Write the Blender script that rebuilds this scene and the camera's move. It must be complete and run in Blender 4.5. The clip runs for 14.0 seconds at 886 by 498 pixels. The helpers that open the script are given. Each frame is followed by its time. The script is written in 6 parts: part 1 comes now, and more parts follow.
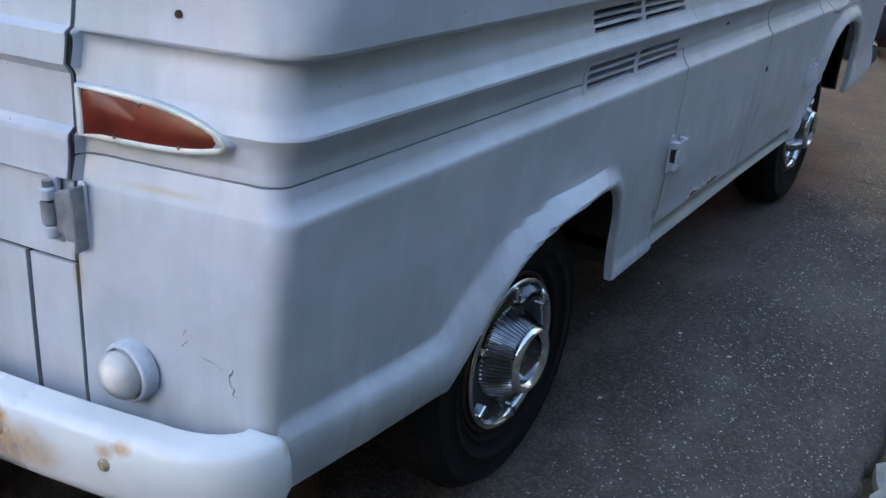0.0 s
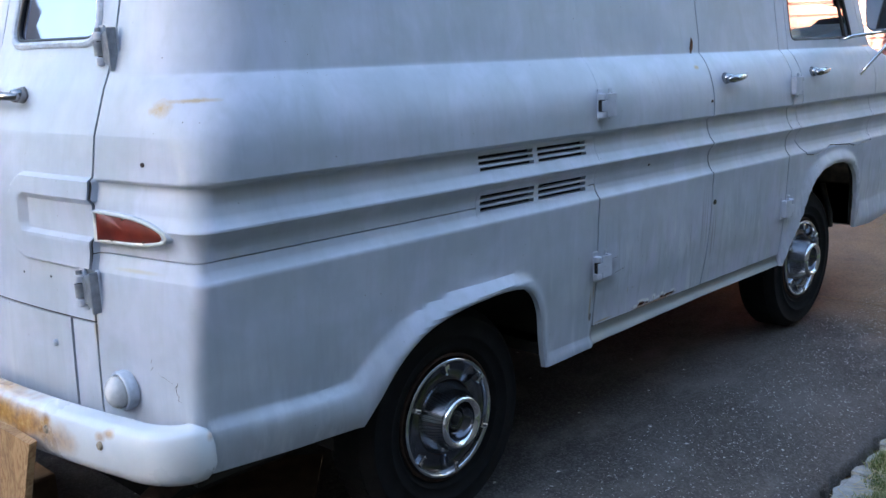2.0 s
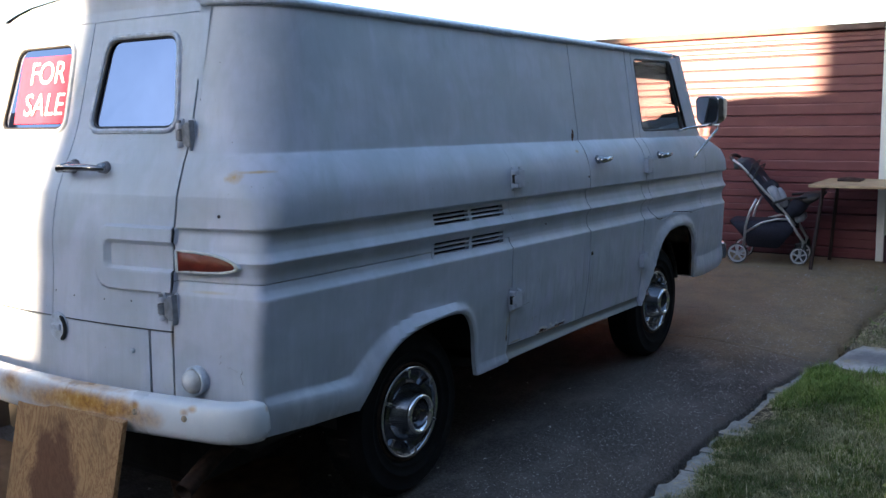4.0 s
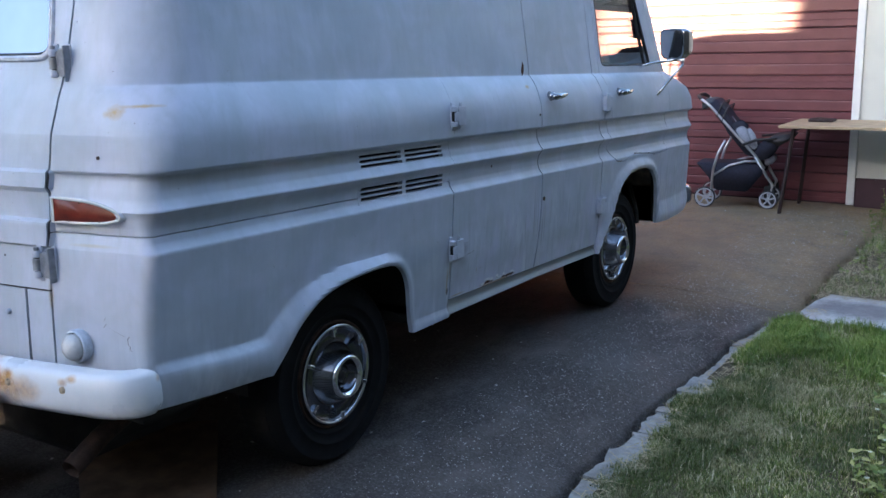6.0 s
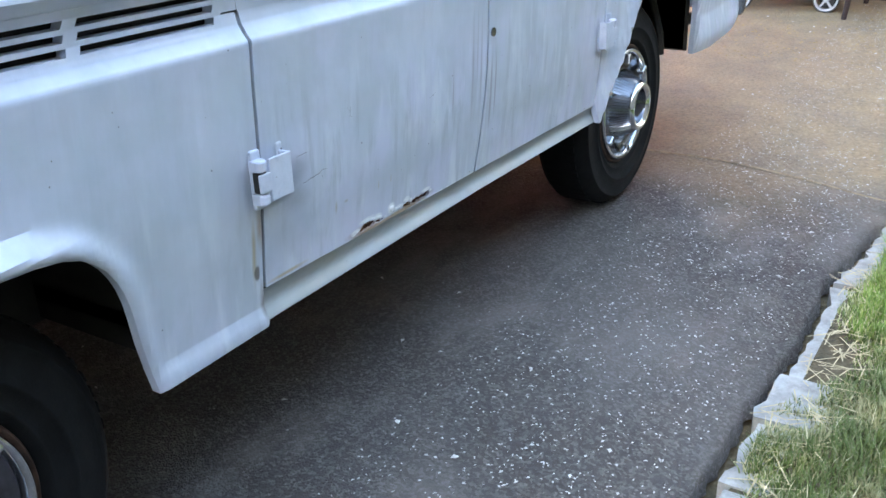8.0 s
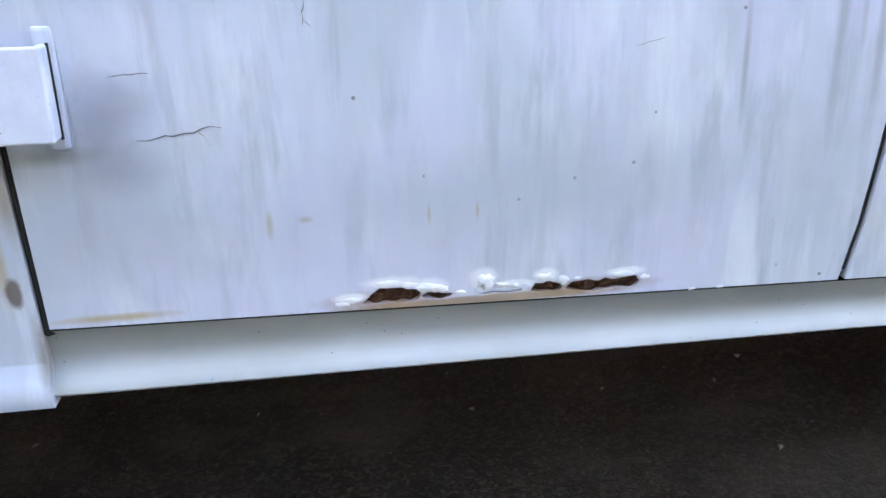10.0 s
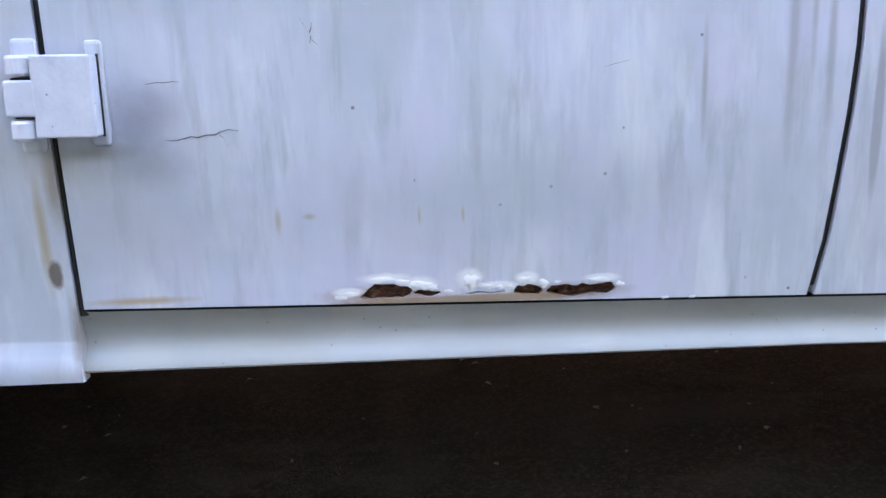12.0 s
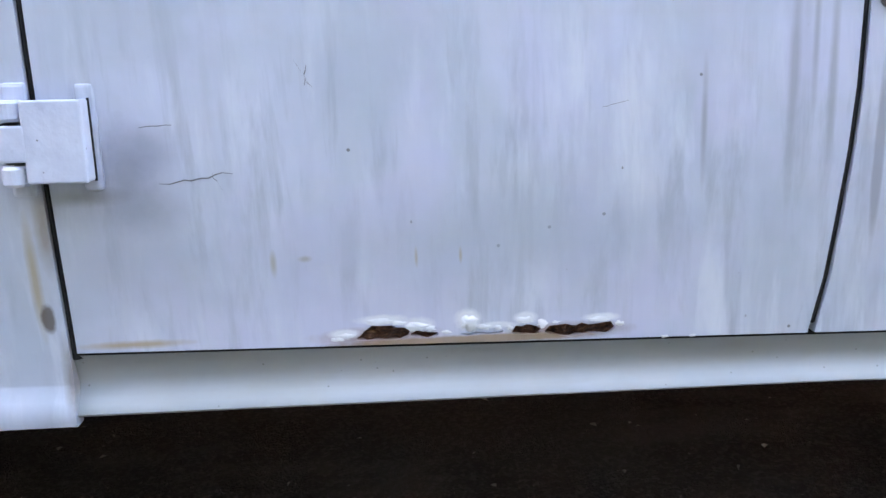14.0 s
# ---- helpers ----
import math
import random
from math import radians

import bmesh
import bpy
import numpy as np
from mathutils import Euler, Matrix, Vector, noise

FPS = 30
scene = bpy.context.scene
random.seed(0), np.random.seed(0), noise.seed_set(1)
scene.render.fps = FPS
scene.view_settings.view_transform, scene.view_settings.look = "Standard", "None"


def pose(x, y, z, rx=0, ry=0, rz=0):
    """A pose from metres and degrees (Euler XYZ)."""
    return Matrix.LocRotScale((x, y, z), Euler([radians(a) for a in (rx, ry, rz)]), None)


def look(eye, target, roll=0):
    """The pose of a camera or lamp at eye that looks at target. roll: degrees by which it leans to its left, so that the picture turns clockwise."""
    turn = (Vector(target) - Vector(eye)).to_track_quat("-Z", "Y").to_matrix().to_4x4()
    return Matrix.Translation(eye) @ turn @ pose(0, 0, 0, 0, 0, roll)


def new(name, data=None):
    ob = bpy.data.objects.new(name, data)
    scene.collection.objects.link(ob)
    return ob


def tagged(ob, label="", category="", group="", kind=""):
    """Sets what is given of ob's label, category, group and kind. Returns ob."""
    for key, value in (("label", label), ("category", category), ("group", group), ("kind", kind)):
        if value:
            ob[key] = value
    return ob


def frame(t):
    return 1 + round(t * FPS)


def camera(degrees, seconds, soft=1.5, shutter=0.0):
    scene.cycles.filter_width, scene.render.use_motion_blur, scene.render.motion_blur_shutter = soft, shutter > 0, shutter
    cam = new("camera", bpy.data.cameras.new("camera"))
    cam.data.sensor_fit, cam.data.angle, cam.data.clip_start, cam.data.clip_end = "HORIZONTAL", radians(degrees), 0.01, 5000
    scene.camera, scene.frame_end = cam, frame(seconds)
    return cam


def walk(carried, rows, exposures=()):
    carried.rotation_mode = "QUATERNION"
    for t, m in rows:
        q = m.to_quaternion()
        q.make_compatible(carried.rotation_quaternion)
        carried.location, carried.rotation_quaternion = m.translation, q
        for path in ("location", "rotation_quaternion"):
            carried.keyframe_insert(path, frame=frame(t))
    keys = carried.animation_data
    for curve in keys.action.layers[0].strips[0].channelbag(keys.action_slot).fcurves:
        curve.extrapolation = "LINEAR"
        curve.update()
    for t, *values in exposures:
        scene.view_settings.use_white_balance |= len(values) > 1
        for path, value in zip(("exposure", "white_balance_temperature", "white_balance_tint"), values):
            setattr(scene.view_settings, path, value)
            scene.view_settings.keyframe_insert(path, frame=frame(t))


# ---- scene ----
cam = camera(50.0, 14.0)
PATH = [
    (0, (-1.678, -0.764, 1.409), (-0.134, 0.217, 0.602), 3.1),
    (0.5, (-1.666, -1.045, 1.363), (-0.264, 0.171, 0.617), -0.7),
    (1, (-1.661, -1.275, 1.419), (-0.286, 0.063, 0.855), 0.2),
    (1.5, (-1.638, -1.543, 1.438), (-0.324, -0.121, 0.936), -0.8),
    (2, (-1.875, -1.714, 1.433), (-0.475, -0.357, 0.99), -2.4),
    (2.5, (-2.209, -1.869, 1.479), (-0.737, -0.574, 1.083), -1.8),
    (3, (-2.476, -2.015, 1.477), (-0.968, -0.754, 1.107), -0.8),
    (3.2, (-2.576, -2.056, 1.484), (-1.035, -0.821, 1.162), -1.3),
    (5.3, (-2.917, -2.058, 1.501), (-1.253, -1.001, 1.165), -1.3),
    (5.5, (-2.829, -2.032, 1.485), (-1.169, -0.977, 1.124), -1.7),
    (6, (-2.448, -1.981, 1.449), (-0.818, -0.899, 1.035), -1.2),
    (6.5, (-1.981, -1.773, 1.371), (-0.342, -0.743, 0.866), -0.5),
    (7, (-1.489, -1.544, 1.32), (0.141, -0.495, 0.827), -0.4),
    (7.5, (-0.967, -1.288, 1.237), (0.57, -0.209, 0.549), -0.2),
    (8, (-0.447, -1.031, 1.193), (1.084, -0.038, 0.373), -2.2),
    (10.3, (0.952, -0.745, 0.747), (1.059, 1.155, 0.133), -2.2),
    (10.5, (0.964, -0.767, 0.736), (1.082, 1.145, 0.159), -1.8),
    (11, (0.97, -0.835, 0.711), (1.032, 1.108, 0.241), -1.9),
    (11.5, (0.964, -0.868, 0.679), (0.989, 1.093, 0.285), -2.2),
    (12, (0.971, -0.869, 0.69), (1.005, 1.092, 0.3), -2.2),
    (12.5, (0.98, -0.865, 0.692), (1.002, 1.099, 0.314), -2.3),
    (13, (0.979, -0.869, 0.696), (1.009, 1.097, 0.329), -2.0),
    (13.5, (0.977, -0.87, 0.703), (1.039, 1.095, 0.335), -1.7),
    (14, (0.97, -0.85, 0.731), (1.016, 1.109, 0.331), -2.5),
]

walk(cam, [(t, look(eye, target, roll)) for t, eye, target, roll in PATH],
     exposures=[(0.0, 4.0, 6450, 11), (0.5, 4.3, 6550, 11), (1.0, 4.4, 6450, 12), (2.0, 4.22, 6350, 12), (2.55, 4.28, 6350, 12), (3.0, 3.3, 6250, 11), (5.5, 3.08, 6050, 11),
                (6.0, 3.88, 6100, 12), (6.5, 4.68, 6500, 11), (7.0, 5.08, 6600, 10), (7.5, 5.45, 6950, 10), (8.0, 5.68, 7100, 10), (10.3, 6.3, 7550, 21), (11.0, 6.15, 7500, 22), (14.0, 6.05, 7450, 22)])

# ---------------------------------------------------------------- light
SUN_EL, SUN_AZ = 5.0, 6.1          # low evening sun behind the van, a touch from its far side
sun_dir = Vector((math.cos(radians(SUN_EL)) * math.cos(radians(SUN_AZ)),
                  -math.cos(radians(SUN_EL)) * math.sin(radians(SUN_AZ)),
                  -math.sin(radians(SUN_EL))))
world = bpy.data.worlds.new("world")
scene.world = world
world.use_nodes = True
wn = world.node_tree
sky = wn.nodes.new("ShaderNodeTexSky")
sky.sky_type = "NISHITA"
sky.sun_disc = False
sky.sun_elevation = radians(15)
sky.sun_rotation = math.atan2(-sun_dir.x, -sun_dir.y)
wn.links.new(sky.outputs[0], wn.nodes["Background"].inputs[0])
wn.nodes["Background"].inputs[1].default_value = 0.055
sun = new("sun", bpy.data.lights.new("sun", "SUN"))
sun.data.energy, sun.data.angle, sun.data.color = 5.0, radians(0.9), (1.0, 0.74, 0.46)
sun.rotation_mode = "QUATERNION"
sun.rotation_quaternion = sun_dir.to_track_quat("-Z", "Y")
sun.location = (-8, 1.5, 6)


# ---------------------------------------------------------------- node helpers
class Mat:
    """A node material in the making."""
    def __init__(self, name, rough=0.6, metal=0.0):
        self.m = bpy.data.materials.new(name)
        self.m.use_nodes = True
        self.t = self.m.node_tree
        self.n = self.t.nodes
        self.b = self.n["Principled BSDF"]
        self.b.inputs["Roughness"].default_value = rough
        self.b.inputs["Metallic"].default_value = metal
        self.pos = self.n.new("ShaderNodeNewGeometry").outputs["Position"]

    def put(self, sock, v):
        if isinstance(v, bpy.types.NodeSocket):
            self.t.links.new(v, sock)
        else:
            if isinstance(v, tuple) and len(v) == 3 and sock.type == "RGBA":
                v = (*v, 1)
            sock.default_value = v

    def mapped(self, scale=(1, 1, 1), loc=(0, 0, 0), rot=(0, 0, 0), src=None):
        k = self.n.new("ShaderNodeMapping")
        self.put(k.inputs[0], src or self.pos)
        k.inputs["Location"].default_value = loc
        k.inputs["Rotation"].default_value = rot
        k.inputs["Scale"].default_value = scale
        return k.outputs[0]

    def noise(self, scale, detail=4, rough=0.55, vec=None, dist=0.0):
        k = self.n.new("ShaderNodeTexNoise")
        self.put(k.inputs["Vector"], vec or self.pos)
        k.inputs["Scale"].default_value = scale
        k.inputs["Detail"].default_value = detail
        k.inputs["Roughness"].default_value = rough
        k.inputs["Distortion"].default_value = dist
        return k.outputs["Fac"]

    def voronoi(self, scale, vec=None, feature="F1", out="Distance"):
        k = self.n.new("ShaderNodeTexVoronoi")
        k.feature = feature
        self.put(k.inputs["Vector"], vec or self.pos)
        k.inputs["Scale"].default_value = scale
        return k.outputs[out]

    def ramp(self, fac, *stops):
        k = self.n.new("ShaderNodeValToRGB")
        self.put(k.inputs[0], fac)
        e = k.color_ramp.elements
        while len(e) < len(stops):
            e.new(0.5)
        for el, (at, c) in zip(e, stops):
            el.position = at
            el.color = (c, c, c, 1) if isinstance(c, (int, float)) else (*c, 1)
        return k.outputs[0]

    def mix(self, fac, a, b, how="MIX"):
        k = self.n.new("ShaderNodeMix")
        k.data_type, k.blend_type = "RGBA", how
        self.put(k.inputs[0], fac)
        self.put(k.inputs[6], a)
        self.put(k.inputs[7], b)
        return k.outputs[2]

    def math(self, op, a, b=0.0, clamp=False):
        k = self.n.new("ShaderNodeMath")
        k.operation, k.use_clamp = op, clamp
        self.put(k.inputs[0], a)
        self.put(k.inputs[1], b)
        return k.outputs[0]

    def random(self):
        return self.n.new("ShaderNodeObjectInfo").outputs["Random"]

    def island(self):
        return self.n.new("ShaderNodeNewGeometry").outputs["Random Per Island"]

    def blob(self, centre, size, wob=0.3, wscale=14.0, edge=0.35):
        """A ragged spot round a place: 1 inside, 0 outside."""
        k = self.n.new("ShaderNodeMapping")
        k.vector_type = "TEXTURE"
        self.put(k.inputs[0], self.pos)
        k.inputs["Location"].default_value = centre
        k.inputs["Scale"].default_value = size
        ln = self.n.new("ShaderNodeVectorMath")
        ln.operation = "LENGTH"
        self.put(ln.inputs[0], k.outputs[0])
        nz = self.math("MULTIPLY", self.math("SUBTRACT", self.noise(wscale, 5, 0.65), 0.5), wob * 4)
        d = self.math("ADD", ln.outputs["Value"], nz)
        return self.ramp(d, (1.0 - edge, 1.0), (1.0, 0.0))

    def bump(self, height, strength=0.3, dist=0.01):
        k = self.n.new("ShaderNodeBump")
        k.inputs["Strength"].default_value = strength
        k.inputs["Distance"].default_value = dist
        self.put(k.inputs["Height"], height)
        self.put(self.b.inputs["Normal"], k.outputs[0])

    def done(self, color=None, rough=None):
        if color is not None:
            self.put(self.b.inputs["Base Color"], color)
        if rough is not None:
            self.put(self.b.inputs["Roughness"], rough)
        return self.m


def plain(name, color, rough=0.6, metal=0.0, vary=0.12, scale=30.0, bump=0.0):
    k = Mat(name, rough, metal)
    dark = tuple(c * (1 - vary) for c in color)
    light = tuple(min(1.0, c * (1 + vary)) for c in color)
    f = k.noise(scale, 5)
    if bump:
        k.bump(k.noise(scale * 6, 3), bump, 0.004)
    return k.done(k.ramp(f, (0.3, dark), (0.7, light)))


# ---------------------------------------------------------------- materials
def paint_material():
    k = Mat("weathered_grey_paint", 0.42)
    k.b.inputs["Coat Weight"].default_value = 0.16
    k.b.inputs["Coat Roughness"].default_value = 0.3
    base = k.ramp(k.noise(1.6, 5, 0.6), (0.3, (0.425, 0.475, 0.555)), (0.7, (0.505, 0.550, 0.625)))
    # lavender overspray against the greener old coat, in soft clouds
    cloud = k.noise(4.2, 5, 0.6, k.mapped((1.0, 1.0, 0.7)), 0.6)
    col = k.mix(k.ramp(cloud, (0.43, 0.0), (0.60, 0.75)), base, (0.575, 0.60, 0.72))
    green = k.noise(5.5, 5, 0.65, k.mapped((1.0, 1.0, 0.55), (3.1, 0.4, 1.7)), 0.8)
    col = k.mix(k.ramp(green, (0.46, 0.0), (0.66, 0.42)), col, (0.40, 0.465, 0.51))
    chalk = k.ramp(k.noise(4.5, 5, 0.55), (0.45, 0.0), (0.72, 0.45))
    col = k.mix(chalk, col, (0.60, 0.64, 0.71))
    # runs of dirt and washed stripes
    streak = k.noise(8.0, 6, 0.65, k.mapped((1.8, 1.8, 0.22)), 0.5)
    col = k.mix(k.ramp(streak, (0.50, 0.0), (0.76, 0.24)), col, (0.34, 0.385, 0.44))
    fine = k.noise(30.0, 4, 0.6, k.mapped((1.0, 1.0, 0.07)), 0.3)
    col = k.mix(k.ramp(fine, (0.52, 0.0), (0.70, 0.22)), col, (0.36, 0.39, 0.445))
    wash = k.noise(22.0, 4, 0.6, k.mapped((1.0, 1.0, 0.09)))
    low = k.n.new("ShaderNodeSeparateXYZ")
    k.put(low.inputs[0], k.pos)
    wash = k.math("MULTIPLY", k.ramp(wash, (0.50, 0.0), (0.70, 0.6)), k.ramp(k.math("ADD", low.outputs[2], k.math("MULTIPLY", k.noise(5.0, 3), 0.5)), (0.75, 1.0), (1.05, 0.12)))
    col = k.mix(wash, col, (0.70, 0.735, 0.785))
    foot = k.ramp(k.math("ADD", low.outputs[2], k.math("MULTIPLY", k.noise(7.0, 3), 0.2)), (0.80, 1.0), (0.98, 0.0))
    foot = k.math("MULTIPLY", foot, k.ramp(k.math("MULTIPLY", low.outputs[0], 0.5), (0.24, 0.15), (0.33, 1.0)))
    drop = k.noise(42.0, 5, 0.65, k.mapped((1.0, 1.0, 0.10), (1.3, 0.0, 0.4)), 0.25)
    col = k.mix(k.math("MULTIPLY", foot, k.ramp(drop, (0.50, 0.0), (0.66, 0.60))), col, (0.335, 0.372, 0.43))
    drop = k.noise(30.0, 5, 0.6, k.mapped((1.0, 1.0, 0.16), (5.3, 0.0, 2.4)), 0.3)
    col = k.mix(k.math("MULTIPLY", foot, k.ramp(drop, (0.53, 0.0), (0.66, 0.60))), col, (0.66, 0.70, 0.76))
    lav = k.noise(7.5, 4, 0.55, k.mapped((1.0, 1.0, 0.6), (2.0, 0.0, 6.1)), 0.5)
    col = k.mix(k.math("MULTIPLY", foot, k.ramp(lav, (0.50, 0.0), (0.62, 0.55))), col, (0.55, 0.555, 0.70))
    smear = k.ramp(k.noise(6.5, 4, 0.5, k.mapped((0.6, 1.0, 1.5))), (0.45, 0.0), (0.70, 0.32))
    col = k.mix(smear, col, (0.37, 0.41, 0.46))
    # small chips
    chip = k.voronoi(17.0)
    col = k.mix(k.ramp(chip, (0.022, 0.75), (0.034, 0.0)), col, (0.07, 0.065, 0.06))
    chip = k.voronoi(41.0, k.mapped((1, 1, 0.7), (0.7, 0.2, 0.1)))
    col = k.mix(k.math("MULTIPLY", k.ramp(chip, (0.03, 0.8), (0.05, 0.0)), k.ramp(k.noise(3.0, 4), (0.5, 0.0), (0.56, 1.0))), col, (0.12, 0.115, 0.115))
    # rust bleeding through on the shoulder, below the door notch, at the sill; grime by the seams, darker patches round
    # the hinge
    yellow = (0.50, 0.33, 0.12)
    for c, sz, amt in (((-0.80, 0.138, 1.298), (0.05, 0.035, 0.022), 0.9), ((-0.76, 0.08, 1.314), (0.075, 0.06, 0.006), 0.75),
                       ((1.28, 0.05, 1.275), (0.02, 0.1, 0.010), 0.8)):
        col = k.mix(k.math("MULTIPLY", k.blob(c, sz, 0.30, 42.0, 0.7), amt), col, yellow)
    grey, drip = (0.22, 0.24, 0.30), (0.30, 0.31, 0.365)
    for c, sz, amt, cc in (((0.925, 0.04, 0.466), (0.070, 0.1, 0.012), 0.75, (0.27, 0.14, 0.065)), ((1.11, 0.04, 0.462), (0.070, 0.1, 0.011), 0.75, (0.21, 0.105, 0.055)),
                           ((1.01, 0.04, 0.458), (0.15, 0.1, 0.006), 0.85, (0.30, 0.20, 0.11)), ((0.69, 0.04, 0.470), (0.07, 0.1, 0.005), 0.7, (0.40, 0.27, 0.10)),
                           ((0.606, 0.04, 0.54), (0.007, 0.1, 0.07), 0.8, (0.36, 0.28, 0.15)), ((0.612, 0.04, 0.50), (0.008, 0.1, 0.018), 0.9, (0.10, 0.075, 0.06)),
                           ((-0.30, 0.04, 0.585), (0.03, 0.1, 0.012), 0.5, (0.30, 0.22, 0.12)), ((-0.90, 0.20, 0.945), (0.2, 0.09, 0.006), 0.5, (0.46, 0.38, 0.22)),
                           ((0.625, 0.04, 0.44), (0.010, 0.1, 0.05), 0.7, (0.16, 0.12, 0.09)), ((0.705, 0.03, 0.640), (0.035, 0.1, 0.055), 0.6, grey),
                           ((-0.90, 0.34, 0.80), (0.2, 0.012, 0.05), 0.7, (0.42, 0.30, 0.14)), ((-0.78, 0.36, 1.37), (0.2, 0.03, 0.05), 0.3, (0.36, 0.33, 0.28)),
                           ((1.352, 0.02, 0.70), (0.0055, 0.1, 0.13), 0.7, drip), ((1.335, 0.02, 0.74), (0.004, 0.1, 0.10), 0.65, drip), ((1.316, 0.02, 0.70), (0.0065, 0.1, 0.15), 0.7, drip),
                           ((1.235, 0.02, 0.66), (0.004, 0.1, 0.07), 0.8, drip), ((1.40, 0.02, 0.62), (0.006, 0.1, 0.10), 0.85, drip), ((1.42, 0.02, 0.64), (0.004, 0.1, 0.08), 0.85, drip),
                           ((0.83, 0.03, 0.545), (0.004, 0.1, 0.016), 0.7, (0.36, 0.32, 0.22)), ((0.86, 0.03, 0.548), (0.008, 0.1, 0.004), 0.7, (0.34, 0.30, 0.24)),
                           ((0.965, 0.03, 0.545), (0.002, 0.1, 0.012), 0.8, (0.42, 0.30, 0.12)), ((1.007, 0.03, 0.545), (0.002, 0.1, 0.01), 0.8, (0.42, 0.30, 0.12))):
        col = k.mix(k.math("MULTIPLY", k.blob(c, sz, 0.14, 60.0 if sz[0] > 0.0075 else 18.0, 0.4 if amt > 0.8 else 0.75), amt), col, cc)
    for c, sz in (((0.928, 0.03, 0.483), (0.030, 0.1, 0.006)), ((0.964, 0.03, 0.476), (0.018, 0.1, 0.009)), ((1.012, 0.03, 0.479), (0.015, 0.1, 0.013)), ((1.068, 0.03, 0.478), (0.014, 0.1, 0.007)),
                  ((1.142, 0.03, 0.475), (0.022, 0.1, 0.005)), ((0.892, 0.03, 0.470), (0.018, 0.1, 0.006)), ((1.040, 0.03, 0.472), (0.022, 0.1, 0.004))):
        col = k.mix(k.math("MULTIPLY", k.blob(c, sz, 0.16, 90.0, 0.45), 0.95), col, (0.76, 0.78, 0.81))
    for c, sz, amt, cc in (((1.03, 0.03, 0.56), (0.27, 0.1, 0.055), 0.5, (0.40, 0.45, 0.51)), ((0.70, 0.03, 0.55), (0.09, 0.1, 0.09), 0.4, (0.40, 0.42, 0.48)),
                           ((0.72, 0.03, 0.60), (0.05, 0.1, 0.03), 0.45, (0.27, 0.285, 0.33)), ((1.62, 0.03, 0.56), (0.25, 0.1, 0.07), 0.4, (0.38, 0.42, 0.46)),
                           ((0.662, 0.03, 0.617), (0.045, 0.1, 0.010), 0.5, (0.17, 0.155, 0.14)), ((0.622, 0.03, 0.585), (0.010, 0.1, 0.045), 0.7, (0.27, 0.21, 0.14)),
                           ((0.735, 0.03, 0.655), (0.030, 0.1, 0.030), 0.45, (0.24, 0.25, 0.30)), ((0.60, 0.03, 0.66), (0.012, 0.1, 0.05), 0.5, (0.27, 0.28, 0.32))):
        col = k.mix(k.math("MULTIPLY", k.blob(c, sz, 0.3, 13.0, 0.85), amt), col, cc)
    rough = k.ramp(k.noise(5.0, 4), (0.3, 0.36), (0.7, 0.52))
    k.bump(k.noise(3.0, 3), 0.12, 0.02)
    return k.done(col, rough)


PAINT = paint_material()
def grimed_material():
    k = Mat("road_grimed_paint", 0.55)
    col = k.ramp(k.noise(5, 5, 0.6), (0.3, (0.28, 0.30, 0.295)), (0.7, (0.37, 0.39, 0.395)))
    col = k.mix(k.ramp(k.noise(14, 6, 0.7, k.mapped((0.4, 1, 3))), (0.48, 0.0), (0.68, 0.5)), col, (0.32, 0.325, 0.29))
    col = k.mix(k.ramp(k.voronoi(60.0), (0.05, 0.6), (0.07, 0.0)), col, (0.12, 0.11, 0.10))
    return k.done(col)


GRIMED = grimed_material()
MUDDY = plain("mud_stained_panel", (0.45, 0.38, 0.30), 0.85, 0, 0.5, 14, 0.4)
# darker grey than the body, for the rear hinge leaves
LEAF_GREY = plain("dark_hinge_grey", (0.25, 0.265, 0.29), 0.45, 0.15, 0.3, 40, 0.2)


def hinge_material():
    k = Mat("chipped_hinge_paint", 0.45)
    col = k.ramp(k.noise(28, 5, 0.6), (0.3, (0.47, 0.50, 0.59)), (0.7, (0.58, 0.61, 0.69)))
    col = k.mix(k.ramp(k.noise(70, 5, 0.7), (0.56, 0.0), (0.72, 0.4)), col, (0.36, 0.38, 0.45))
    col = k.mix(k.ramp(k.voronoi(85.0), (0.05, 0.9), (0.09, 0.0)), col, (0.10, 0.09, 0.09))
    k.bump(k.noise(55, 4), 0.3, 0.004)
    return k.done(col)


HINGE = hinge_material()
PAINT_PLAIN = plain("grey_paint_on_fittings", (0.475, 0.53, 0.61), 0.5, 0, 0.22, 40, 0.2)


